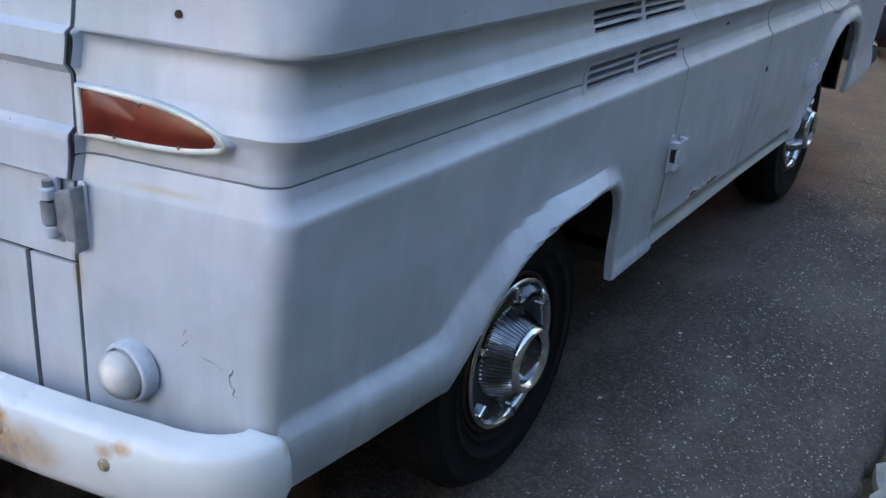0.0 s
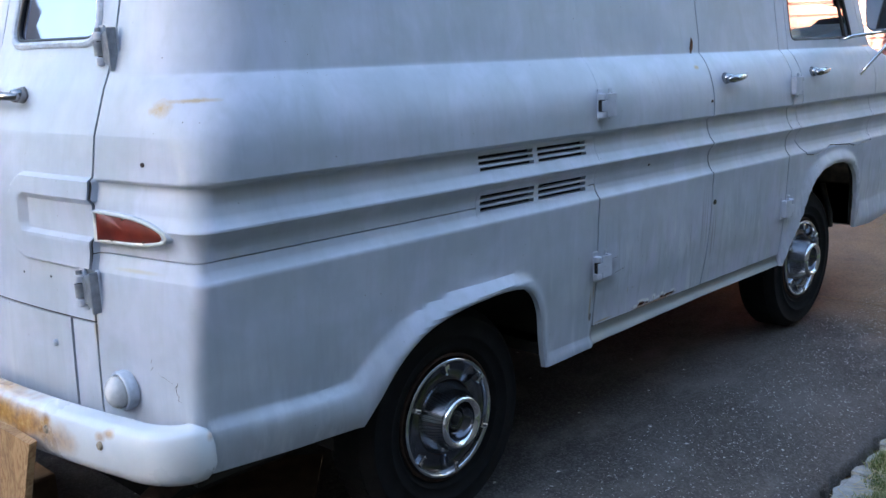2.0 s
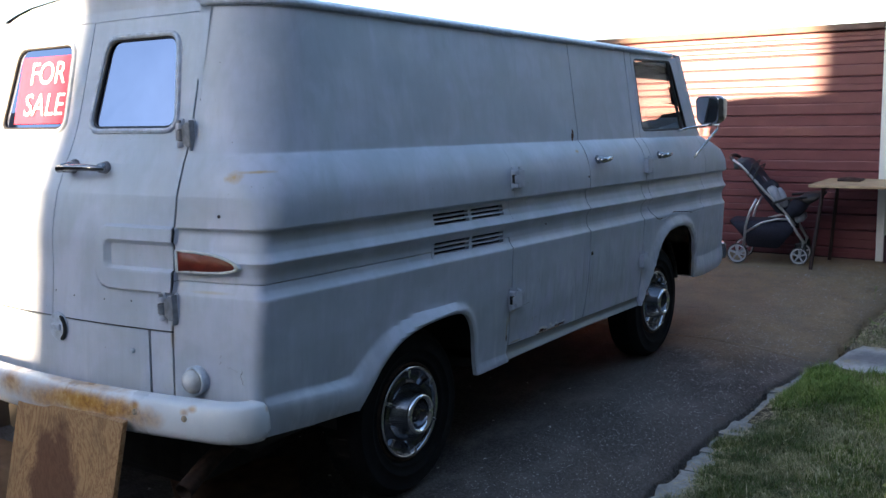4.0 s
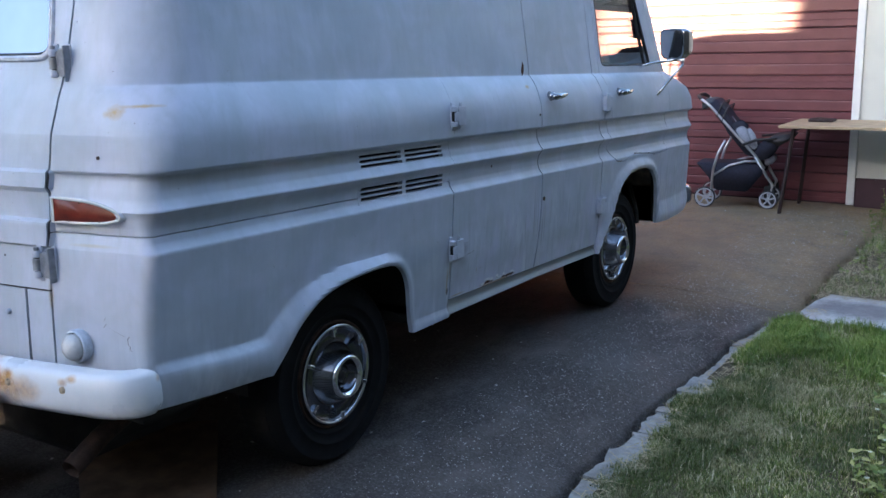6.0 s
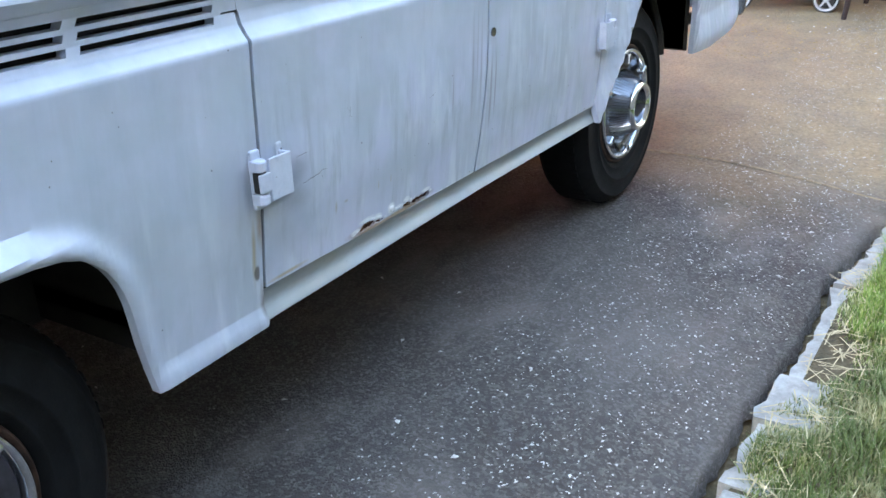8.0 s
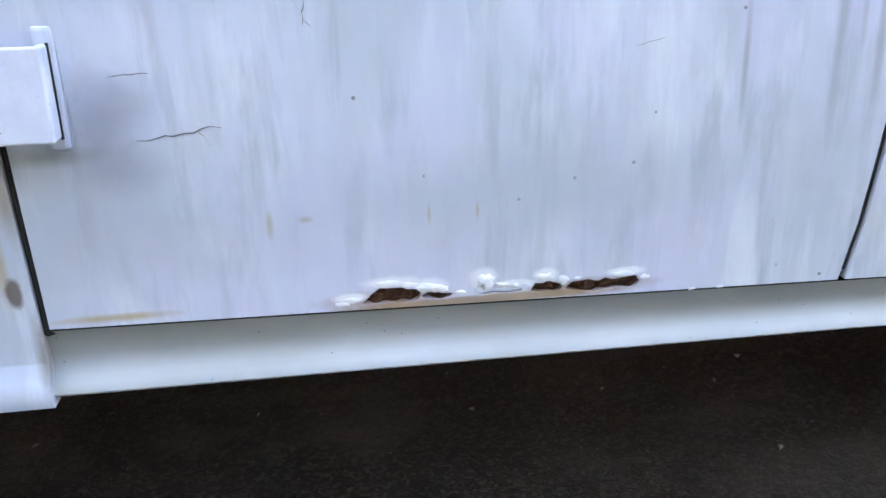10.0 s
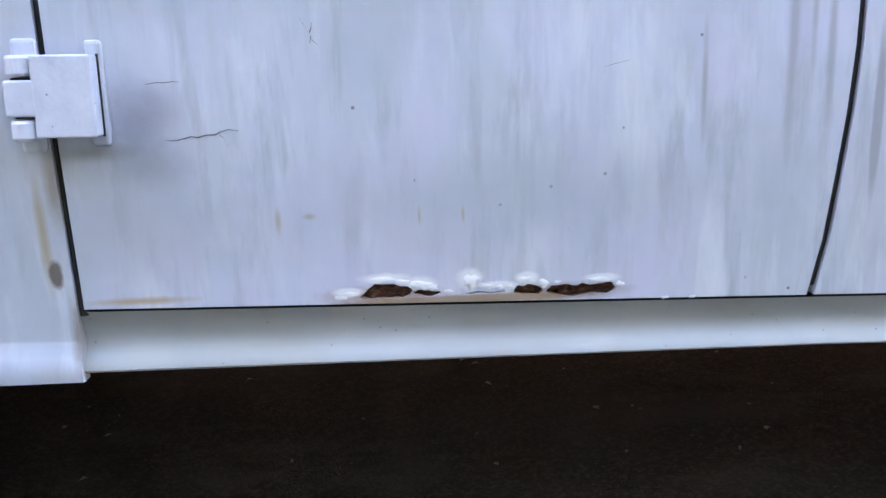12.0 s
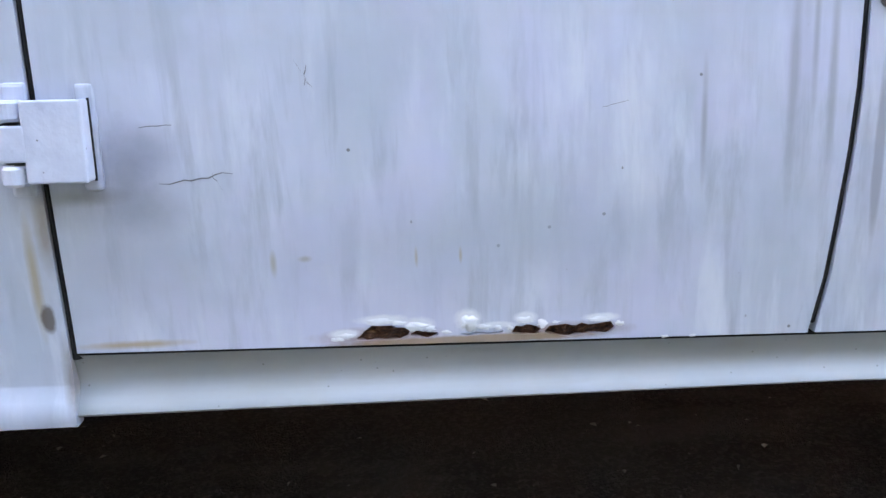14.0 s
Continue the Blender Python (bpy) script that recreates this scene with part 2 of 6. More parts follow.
def bumper_material():
    k = Mat("rusty_white_bumper", 0.38)
    col = k.ramp(k.noise(6, 5), (0.3, (0.62, 0.65, 0.69)), (0.7, (0.78, 0.79, 0.81)))
    for c, sz, amt in (((-1.05, 0.68, 0.585), (0.2, 0.28, 0.062), 0.75), ((-1.05, 0.63, 0.585), (0.2, 0.17, 0.040), 1.0), ((-1.03, 0.45, 0.585), (0.2, 0.10, 0.045), 0.7), ((-1.06, 0.62, 0.635), (0.2, 0.30, 0.012), 0.9),
                       ((-1.0, 0.17, 0.61), (0.2, 0.022, 0.014), 0.7), ((-1.03, 0.40, 0.565), (0.2, 0.15, 0.05), 0.40), ((-1.0, 0.198, 0.598), (0.2, 0.018, 0.014), 0.6), ((-1.03, 0.388, 0.600), (0.2, 0.024, 0.018), 0.8), ((-1.06, 0.80, 0.56), (0.2, 0.2, 0.04), 0.7), ((-1.03, 0.52, 0.572), (0.2, 0.14, 0.05), 0.9), ((-1.03, 0.35, 0.565), (0.2, 0.09, 0.045), 0.45), ((-0.85, 0.0, 0.60), (0.02, 0.2, 0.015), 0.5), ((-1.06, 1.0, 0.59), (0.2, 0.10, 0.05), 0.8)):
        spot = k.blob(c, sz, 0.2, 16.0, 0.7)
        rust = k.ramp(k.noise(40, 5, 0.7), (0.3, (0.24, 0.09, 0.02)), (0.52, (0.50, 0.25, 0.05)), (0.8, (0.70, 0.52, 0.26)))
        col = k.mix(k.math("MULTIPLY", spot, amt), col, rust)
    k.b.inputs["Coat Weight"].default_value = 0.3
    k.bump(k.noise(30, 4), 0.15, 0.004)
    return k.done(col, k.ramp(k.noise(9, 4), (0.3, 0.22), (0.7, 0.4)))


BUMPER = bumper_material()
RUSTBOLT = plain("rusty_bolt_paint", (0.34, 0.27, 0.19), 0.7, 0, 0.5, 90, 0.3)
CHROME = plain("chrome", (0.78, 0.79, 0.80), 0.09, 1.0, 0.05, 12)
CHROME_DULL = plain("dulled_chrome", (0.28, 0.28, 0.29), 0.22, 1.0, 0.15, 20)
HANDLE = plain("aged_handle_chrome", (0.40, 0.40, 0.41), 0.14, 1.0, 0.2, 40)
RINGMETAL = plain("worn_bright_chrome", (0.52, 0.53, 0.55), 0.12, 1.0, 0.2, 25)
CAPMETAL = plain("aged_cap_metal", (0.125, 0.13, 0.15), 0.16, 1.0, 0.25, 30)
RIBMETAL = plain("ribbed_cap_metal", (0.24, 0.25, 0.275), 0.16, 1.0, 0.25, 30)
RUSTRIM = plain("rusty_rim_steel", (0.055, 0.028, 0.018), 0.75, 0.2, 0.6, 40, 0.3)
RUBBER = plain("tyre_rubber", (0.007, 0.007, 0.0075), 0.85, 0, 0.3, 25, 0.25)
RUBBER.node_tree.nodes["Principled BSDF"].inputs["Specular IOR Level"].default_value = 0.2
# near-black that puts the shade of gaps and hollows into the colour
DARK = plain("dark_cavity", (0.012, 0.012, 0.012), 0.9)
UNDER = plain("dirty_underbody", (0.03, 0.026, 0.022), 0.9, 0, 0.4, 12, 0.3)


def rust_material():
    k = Mat("flaking_rust", 0.9)
    col = k.ramp(k.noise(150, 6, 0.75, k.mapped((0.5, 1, 1.6))), (0.30, (0.020, 0.010, 0.008)), (0.47, (0.085, 0.034, 0.018)), (0.60, (0.19, 0.085, 0.040)), (0.74, (0.40, 0.28, 0.18)))
    k.bump(k.noise(220, 5, 0.7), 1.0, 0.006)
    return k.done(col)


RUSTM = rust_material()
WHITEPAINT = plain("white_filler", (0.76, 0.78, 0.80), 0.7, 0, 0.1, 60)
HAIR = plain("hairline_crack", (0.13, 0.13, 0.14), 0.8)


def glass_material(name):
    """Thin clear glass: straight through, with a Fresnel gloss."""
    m = bpy.data.materials.new(name)
    m.use_nodes = True
    n, t = m.node_tree.nodes, m.node_tree.links
    n.remove(n["Principled BSDF"])
    clear, gloss, mix, fr = (n.new("ShaderNode" + k) for k in ("BsdfTransparent", "BsdfGlossy", "MixShader", "Fresnel"))
    clear.inputs[0].default_value = (0.86, 0.89, 0.88, 1)
    gloss.inputs["Roughness"].default_value = 0.02
    fr.inputs["IOR"].default_value = 1.5
    t.new(fr.outputs[0], mix.inputs[0])
    t.new(clear.outputs[0], mix.inputs[1])
    t.new(gloss.outputs[0], mix.inputs[2])
    t.new(mix.outputs[0], n["Material Output"].inputs[0])
    return m


GLASS = glass_material("window_glass")
DARKGLASS = plain("mirror_tinted_glass", (0.27, 0.29, 0.39), 0.03, 1.0, 0.08, 4)


def lens_material():
    k = Mat("red_lens", 0.32)
    return k.done(k.ramp(k.noise(25, 3), (0.3, (0.11, 0.012, 0.008)), (0.7, (0.18, 0.024, 0.014))))


LENS = lens_material()
CLEARLENS = plain("frosted_lens", (0.62, 0.60, 0.58), 0.25, 0, 0.15, 30)


def asphalt_material():
    k = Mat("worn_asphalt", 0.72)
    k.b.inputs["Specular IOR Level"].default_value = 0.35
    base = k.ramp(k.noise(0.9, 6, 0.6), (0.32, (0.053, 0.046, 0.043)), (0.68, (0.143, 0.127, 0.117)))
    worn = k.ramp(k.noise(2.3, 5, 0.65, k.mapped((1, 1.6, 1), (2.2, 0, 0))), (0.50, 0.0), (0.68, 0.7))
    base = k.mix(worn, base, (0.225, 0.203, 0.187))
    grit = k.voronoi(190.0)
    col = k.mix(k.ramp(k.voronoi(150.0, out="Color"), (0.45, 0.0), (1.0, 0.65)), base, (0.27, 0.255, 0.245))
    chip = k.voronoi(34.0)
    sel = k.ramp(k.voronoi(34.0, out="Color"), (0.80, 0.0), (0.84, 1.0))
    col = k.mix(k.math("MULTIPLY", k.ramp(chip, (0.06, 1.0), (0.11, 0.0)), sel), col, (0.50, 0.49, 0.47))
    # brown dust and needles on the far half of the drive
    x = k.n.new("ShaderNodeSeparateXYZ")
    k.put(x.inputs[0], k.pos)
    far = k.math("ADD", x.outputs[0], k.math("MULTIPLY", k.noise(1.3, 5), 1.6))
    dust = k.ramp(k.math("MULTIPLY", far, 0.1), (0.33, 0.0), (0.40, 1.0))
    dust = k.math("MULTIPLY", dust, k.ramp(k.noise(3.0, 6, 0.7), (0.25, 0.35), (0.65, 1.0)))
    brown = k.ramp(k.noise(60, 5, 0.7), (0.3, (0.27, 0.19, 0.10)), (0.7, (0.58, 0.43, 0.25)))
    col = k.mix(k.math("MULTIPLY", dust, 0.85), col, brown)
    k.bump(k.math("ADD", k.math("MULTIPLY", grit, 0.8), k.noise(400, 2)), 1.0, 0.008)
    return k.done(col)


ASPHALT = asphalt_material()


def concrete_material(name, a, b):
    k = Mat(name, 0.9)
    col = k.ramp(k.noise(9, 6, 0.7), (0.3, a), (0.7, b))
    col = k.mix(k.ramp(k.noise(45, 4, 0.7), (0.5, 0.0), (0.7, 0.45)), col, (0.16, 0.15, 0.14))
    k.bump(k.noise(70, 5, 0.7), 0.5, 0.006)
    return k.done(col)




def slab_material():
    k = Mat("stained_slab_concrete", 0.9)
    col = k.ramp(k.noise(9, 6, 0.7), (0.3, (0.34, 0.335, 0.33)), (0.7, (0.60, 0.60, 0.60)))
    col = k.mix(k.math("MULTIPLY", k.blob((3.10, -1.12, -0.03), (0.22, 0.42, 0.3), 0.35, 7.0, 0.5), 0.75), col, (0.13, 0.13, 0.14))
    col = k.mix(k.ramp(k.noise(45, 4, 0.7), (0.5, 0.0), (0.7, 0.4)), col, (0.17, 0.16, 0.15))
    k.bump(k.noise(70, 5, 0.7), 0.5, 0.006)
    return k.done(col)


EDGESTONE = concrete_material("mossy_edging", (0.19, 0.187, 0.172), (0.45, 0.445, 0.43))


def soil_material():
    k = Mat("dry_lawn_soil", 0.95)
    col = k.ramp(k.noise(22, 6, 0.7), (0.3, (0.045, 0.037, 0.020)), (0.6, (0.13, 0.10, 0.055)), (0.8, (0.27, 0.21, 0.12)))
    k.bump(k.noise(60, 5), 0.8, 0.02)
    return k.done(col)


SOIL = soil_material()


def grass_material(name, a, b, dry):
    k = Mat(name, 0.6)
    r = k.island()
    col = k.ramp(r, (0.0, a), (0.66, b), (0.84, dry), (1.0, dry))
    patch = k.math("MULTIPLY", k.ramp(k.noise(3.4, 5, 0.65), (0.50, 0.0), (0.62, 0.6)), k.ramp(k.math("FRACT", k.math("MULTIPLY", r, 7.3)), (0.25, 0.0), (0.45, 1.0)))
    deep = k.ramp(k.noise(2.2, 4, 0.6, k.mapped((1, 1, 1), (4, 2, 0))), (0.42, 0.75), (0.60, 0.0))
    col = k.mix(deep, col, tuple(c * 0.75 for c in a))
    return k.done(k.mix(patch, col, tuple(c * 0.9 for c in dry)))


GRASS = grass_material("grass_blades", (0.068, 0.112, 0.021), (0.25, 0.30, 0.070), (0.66, 0.58, 0.37))
LUSH = grass_material("lush_grass_blades", (0.085, 0.165, 0.02), (0.22, 0.34, 0.05), (0.36, 0.42, 0.12))


def siding_material():
    k = Mat("dark_red_paint", 0.45)
    col = k.ramp(k.noise(5, 5), (0.3, (0.118, 0.030, 0.036)), (0.7, (0.155, 0.043, 0.048)))
    col = k.mix(k.ramp(k.noise(30, 5, 0.7, k.mapped((0.3, 0.3, 2.0))), (0.55, 0.0), (0.8, 0.3)), col, (0.20, 0.085, 0.08))
    k.bump(k.noise(60, 4, 0.6, k.mapped((1, 0.1, 1.0))), 0.15, 0.004)
    return k.done(col)


RED = siding_material()
CREAM = plain("cream_house_paint", (0.66, 0.66, 0.60), 0.6, 0, 0.05, 3, 0.1)
WHITE = plain("white_trim_paint", (0.78, 0.78, 0.75), 0.5, 0, 0.05, 6, 0.1)
MAROON = plain("maroon_base_paint", (0.060, 0.026, 0.034), 0.6, 0, 0.15, 8)
ROOFM = plain("brown_fascia", (0.16, 0.10, 0.075), 0.7, 0, 0.2, 8)


def ply_material():
    k = Mat("stained_plywood", 0.7)
    g = k.noise(3.6, 5, 0.6, k.mapped((1.0, 1.5, 0.8)), 3.0)
    rings = k.ramp(k.math("FRACT", k.math("MULTIPLY", g, 9.0)), (0.0, (0.25, 0.125, 0.05)), (0.5, (0.47, 0.285, 0.135)), (1.0, (0.33, 0.175, 0.075)))
    stain = k.math("MAXIMUM", k.blob((-1.15, 0.73, 0.30), (0.6, 0.15, 0.24), 0.25, 12.0, 0.3), k.blob((-1.18, 0.84, 0.06), (0.6, 0.22, 0.16), 0.25, 12.0, 0.3))
    col = k.mix(k.math("MULTIPLY", stain, 0.82), rings, (0.10, 0.036, 0.02))
    col = k.mix(k.ramp(k.noise(9.0, 6, 0.7), (0.52, 0.0), (0.75, 0.5)), col, (0.15, 0.08, 0.04))
    k.bump(g, 0.2, 0.004)
    return k.done(col)


PLY = ply_material()
BOARD = plain("bare_table_board", (0.42, 0.31, 0.19), 0.65, 0, 0.2, 10, 0.1)
IRON = plain("dark_iron", (0.05, 0.03, 0.028), 0.6, 0.4, 0.3, 30)
NAVY = plain("navy_fabric", (0.013, 0.014, 0.028), 0.85, 0, 0.3, 50, 0.2)
GREYFAB = plain("light_grey_fabric", (0.26, 0.28, 0.33), 0.85, 0, 0.15, 40, 0.2)
SILVER = plain("silver_tube", (0.55, 0.56, 0.58), 0.3, 0.8, 0.1, 30)
WHEELGREY = plain("grey_plastic_rim", (0.42, 0.42, 0.44), 0.45, 0, 0.1, 40)
BLACKPL = plain("black_plastic", (0.02, 0.02, 0.022), 0.5, 0, 0.2, 40)
HOUSE = plain("block_house_wall", (0.40, 0.37, 0.33), 0.8, 0, 0.1, 2)
LEAF = grass_material("tree_leaves", (0.03, 0.06, 0.015), (0.06, 0.11, 0.03), (0.09, 0.12, 0.04))
BARK = plain("bark", (0.10, 0.075, 0.055), 0.9, 0, 0.3, 10, 0.5)


# ---------------------------------------------------------------- mesh helpers
def mesh_of(name, bm, mat, smooth=False):
    bmesh.ops.recalc_face_normals(bm, faces=bm.faces)
    me = bpy.data.meshes.new(name)
    bm.to_mesh(me)
    bm.free()
    me.materials.append(mat)
    if smooth:
        me.polygons.foreach_set("use_smooth", [True] * len(me.polygons))
    return me


def part(name, bm, mat, parent=None, label="", smooth=False):
    """One mesh in world coordinates, hung under a thing or a part."""
    ob = new(name, mesh_of(name, bm, mat, smooth))
    if parent is not None:
        ob.parent = parent
        if parent.parent is not None:
            ob.matrix_parent_inverse = (parent.parent.matrix_basis @ parent.matrix_parent_inverse @ parent.matrix_basis).inverted()
        else:
            ob.matrix_parent_inverse = parent.matrix_basis.inverted()
    if label:
        ob["label"] = label
    return ob


def thing(name, x, y, z, label, category, group="", kind=""):
    e = new(name)
    e.empty_display_size = 0.1
    e.matrix_basis = Matrix.Translation((x, y, z))
    return tagged(e, label, category, group, kind)


def solo(name, bm, mat, label, category, smooth=False, group="", kind=""):
    return tagged(part(name, bm, mat, None, "", smooth), label, category, group, kind)


def box(bm, lo, hi, bevel=0.0, m=None, segs=1):
    r = bmesh.ops.create_cube(bm, size=1)
    vs = r["verts"]
    for v in vs:
        v.co = Vector([lo[i] + (v.co[i] + 0.5) * (hi[i] - lo[i]) for i in range(3)])
    if bevel:
        es = list({e for v in vs for e in v.link_edges})
        rr = bmesh.ops.bevel(bm, geom=es, offset=bevel, segments=segs, affect="EDGES", profile=0.5)
        vs = list({v for f in rr["faces"] for v in f.verts} | {v for v in vs if v.is_valid})
    if m is not None:
        bmesh.ops.transform(bm, matrix=m, verts=vs)
    return vs


def tube(bm, pts, r, n=10, closed=False, caps=True, radii=None):
    """A round bar along points."""
    pts = [Vector(p) for p in pts]
    rings, up = [], None
    for i, p in enumerate(pts):
        a = pts[i - 1] if (i or closed) else pts[i]
        b = pts[(i + 1) % len(pts)] if (i < len(pts) - 1 or closed) else pts[i]
        d = (b - a).normalized()
        if up is None:
            up = Vector((0, 0, 1)) if abs(d.z) < 0.9 else Vector((1, 0, 0))
        s = d.cross(up).normalized()
        up = s.cross(d).normalized()
        rr = radii[i] if radii else r
        rings.append([bm.verts.new(p + (s * math.cos(2 * math.pi * j / n) + up * math.sin(2 * math.pi * j / n)) * rr) for j in range(n)])
    last = len(rings) if closed else len(rings) - 1
    for i in range(last):
        a, b = rings[i], rings[(i + 1) % len(rings)]
        for j in range(n):
            bm.faces.new((a[j], a[(j + 1) % n], b[(j + 1) % n], b[j]))
    if caps and not closed:
        bm.faces.new(rings[0][::-1])
        bm.faces.new(rings[-1])


def lathe(bm, prof_pts, centre, axis="y", n=64, wob=None):
    """Turn (radius, depth) pairs about an axis; depth grows along it."""
    c = Vector(centre)
    rings = []
    for r, d in prof_pts:
        ring = []
        for j in range(n):
            a = 2 * math.pi * j / n
            q = r if wob is None else wob(r, d, j)
            if axis == "y":
                co = Vector((q * math.cos(a), d, q * math.sin(a)))
            elif axis == "x":
                co = Vector((d, q * math.cos(a), q * math.sin(a)))
            else:
                co = Vector((q * math.cos(a), q * math.sin(a), d))
            ring.append(bm.verts.new(c + co))
        rings.append(ring)
    for a, b in zip(rings, rings[1:]):
        for j in range(n):
            bm.faces.new((a[j], a[(j + 1) % n], b[(j + 1) % n], b[j]))
    if prof_pts[0][0] < 0.03:
        bm.faces.new(rings[0])
    if prof_pts[-1][0] < 0.03:
        bm.faces.new(rings[-1][::-1])


def sheet(bm, pts, thick, normal):
    """A flat plate from an outline."""
    n = Vector(normal).normalized() * thick
    a = [bm.verts.new(Vector(p)) for p in pts]
    b = [bm.verts.new(Vector(p) + n) for p in pts]
    bm.faces.new(a)
    bm.faces.new(b[::-1])
    for i in range(len(a)):
        j = (i + 1) % len(a)
        bm.faces.new((a[i], b[i], b[j], a[j]))


# ---------------------------------------------------------------- the van's skin
RAKE, CY = 0.0225, 0.92
# the side's depth at each height
SIDE = ((0.38, 0.0444), (0.5, 0.0379), (0.6, 0.026), (0.75, 0.0152), (0.88, 0.0079), (0.907, 0.0058), (0.912, 0.0074), (0.919, 0.0138),
        (0.935, 0.0236), (0.953, 0.0282), (0.957, 0.0278), (0.975, 0.0274), (0.99, 0.0232), (1.004, 0.0151), (1.016, 0.0042), (1.021, -0.0002),
        (1.026, 0.0004), (1.034, 0.0068), (1.052, 0.0183), (1.078, 0.0263), (1.104, 0.0282), (1.113, 0.0255), (1.118, 0.0161), (1.122, 0.0018),
        (1.128, -0.0027), (1.16, -0.0032), (1.195, -0.002), (1.22, 0.0031), (1.245, 0.0101), (1.275, 0.0237), (1.305, 0.0423), (1.335, 0.061),
        (1.349, 0.0679), (1.355, 0.0714), (1.367, 0.0734), (1.51, 0.0941), (1.63, 0.1097), (1.8, 0.1332), (1.86, 0.1415))
FEAT = ((0.90, 0.0), (0.912, 0.002), (0.953, 0.022), (0.975, 0.023), (1.004, 0.014), (1.021, 0.0), (1.052, 0.019), (1.104, 0.032),
        (1.116, 0.028), (1.123, 0.0), (1.2, 0.0))
REAR = ((0.38, -0.931), (0.60, -0.927), (0.80, -0.919), (0.90, -0.908), (0.95, -0.902), (1.07, -0.896), (1.11, -0.889), (1.154, -0.880), (1.22, -0.869),
        (1.26, -0.855), (1.32, -0.834), (1.353, -0.819), (1.42, -0.795), (1.54, -0.764), (1.77, -0.71), (1.86, -0.69))
NOSE = ((0.38, 3.44), (0.60, 3.52), (1.12, 3.52), (1.20, 3.49), (1.26, 3.41), (1.31, 3.26), (1.345, 3.14), (1.37, 3.11), (1.83, 2.93))


def eased(tab, lo, hi, n):
    """The stretch of the table from lo to hi as one smooth curve."""
    pts = [q for q in tab if lo <= q[0] <= hi]
    fit_ = np.polyfit([q[0] - lo for q in pts], [q[1] for q in pts], 4)
    mids = [(z, float(np.polyval(fit_, z - lo))) for z in np.linspace(lo, hi, n + 1)[1:-1]]
    return tuple(q for q in tab if q[0] <= lo) + tuple((float(z), y) for z, y in mids) + tuple(q for q in tab if q[0] >= hi)


SIDE = eased(SIDE, 1.128, 1.349, 18)
ROLL = [1.17 + 0.179 * math.sin(0.5 * math.pi * i / 22) for i in range(23)]
SIDE = (tuple(q for q in SIDE if q[0] < 1.17)
        + tuple((z, 0.42 * float(np.interp(z, [q[0] for q in SIDE], [q[1] for q in SIDE])) + 0.58 * (-0.0032 + 0.0935 * (1 - math.sqrt(1 - ((z - 1.165) / 0.19) ** 2)))) for z in ROLL)
        + ((1.3515, 0.0700), (1.3535, 0.0713)) + tuple(q for q in SIDE if q[0] > 1.36))
SIDE = eased(SIDE, 0.38, 0.907, 8)


def table(tab, z):
    return float(np.interp(z, [a for a, _ in tab], [b for _, b in tab]))


def rear_x(y, z):
    k = float(np.interp(z, [1.15, 1.45, 1.8], [0.13, 0.05, 0.0]))
    return table(REAR, z) + k * ((CY - y) ** 2 - 0.336)


def nose_x(y, z):
    return table(NOSE, z) + 0.10 * (0.77 - (CY - y) ** 2)


def fillet(a, v, b, t):
    w = 0.72
    d = (1 - t) ** 2 + 2 * w * t * (1 - t) + t * t
    return [((1 - t) ** 2 * a[i] + 2 * w * t * (1 - t) * v[i] + t * t * b[i]) / d for i in (0, 1)]


def front_radius(z):
    return float(np.interp(z, [1.2, 1.36], [0.19, 0.10]))


def px(x, z):
    """p of a place on the side, from its x: the side shortens upward where the cab leans back."""
    end = nose_x(table(SIDE, z), z) - front_radius(z)
    return x if x <= 2.4 or end >= 3.0 else 2.4 + (x - 2.4) * 0.6 / (end - 2.4)


def plan(p, z):
    """The outline at a height: p is x along the side, and goes on round both corners to the middle of rear and front."""
    ys = table(SIDE, z)
    if -0.42 <= p <= 2.4:
        return p, ys
    if p < -0.42:
        r = float(np.interp(z, [0.9, 1.15, 1.35, 1.6], [0.030, 0.075, 0.18, 0.24]))
        far = 0.32
        vx = rear_x(ys, z)
        a, b = (vx + r, ys), (rear_x(ys + r, z), ys + r)
        feat = table(FEAT, z)
        u = (-0.42 - p) / 0.40
        if u <= 0.3:
            return -0.42 + (a[0] + 0.42) * u / 0.3, ys
        if u <= 0.7:
            x, y = fillet(a, (vx, ys), b, (u - 0.3) / 0.4)
            return x + 0.6 * feat * ((u - 0.3) / 0.4), y
        y = (b[1] + (far - b[1]) * (u - 0.7) / 0.3) if u <= 1 else far + (-0.82 - p)
        amp = 0.6 * float(np.interp(y, [0.31, 0.345], [1, 0.0]))
        return rear_x(y, z) + amp * feat, y
    r = front_radius(z)
    vx = nose_x(ys, z)
    a, b = (vx - r, ys), (nose_x(ys + r, z), ys + r)
    if p <= 3.0:
        return 2.4 + (p - 2.4) * (min(3.0, a[0]) - 2.4) / 0.6, ys
    u = (p - 3.0) / 0.5
    bend = 0.3 * max(0.0, min(1.0, (a[0] - 3.0) / 0.15))
    if u < bend:
        return 3.0 + (a[0] - 3.0) * u / bend, ys
    if u <= 0.7:
        return tuple(fillet(a, (vx, ys), b, (u - bend) / (0.7 - bend)))
    y = b[1] + (0.55 - b[1]) * (u - 0.7) / 0.3 if u <= 1 else 0.55 + (p - 3.5)
    return nose_x(y, z), y


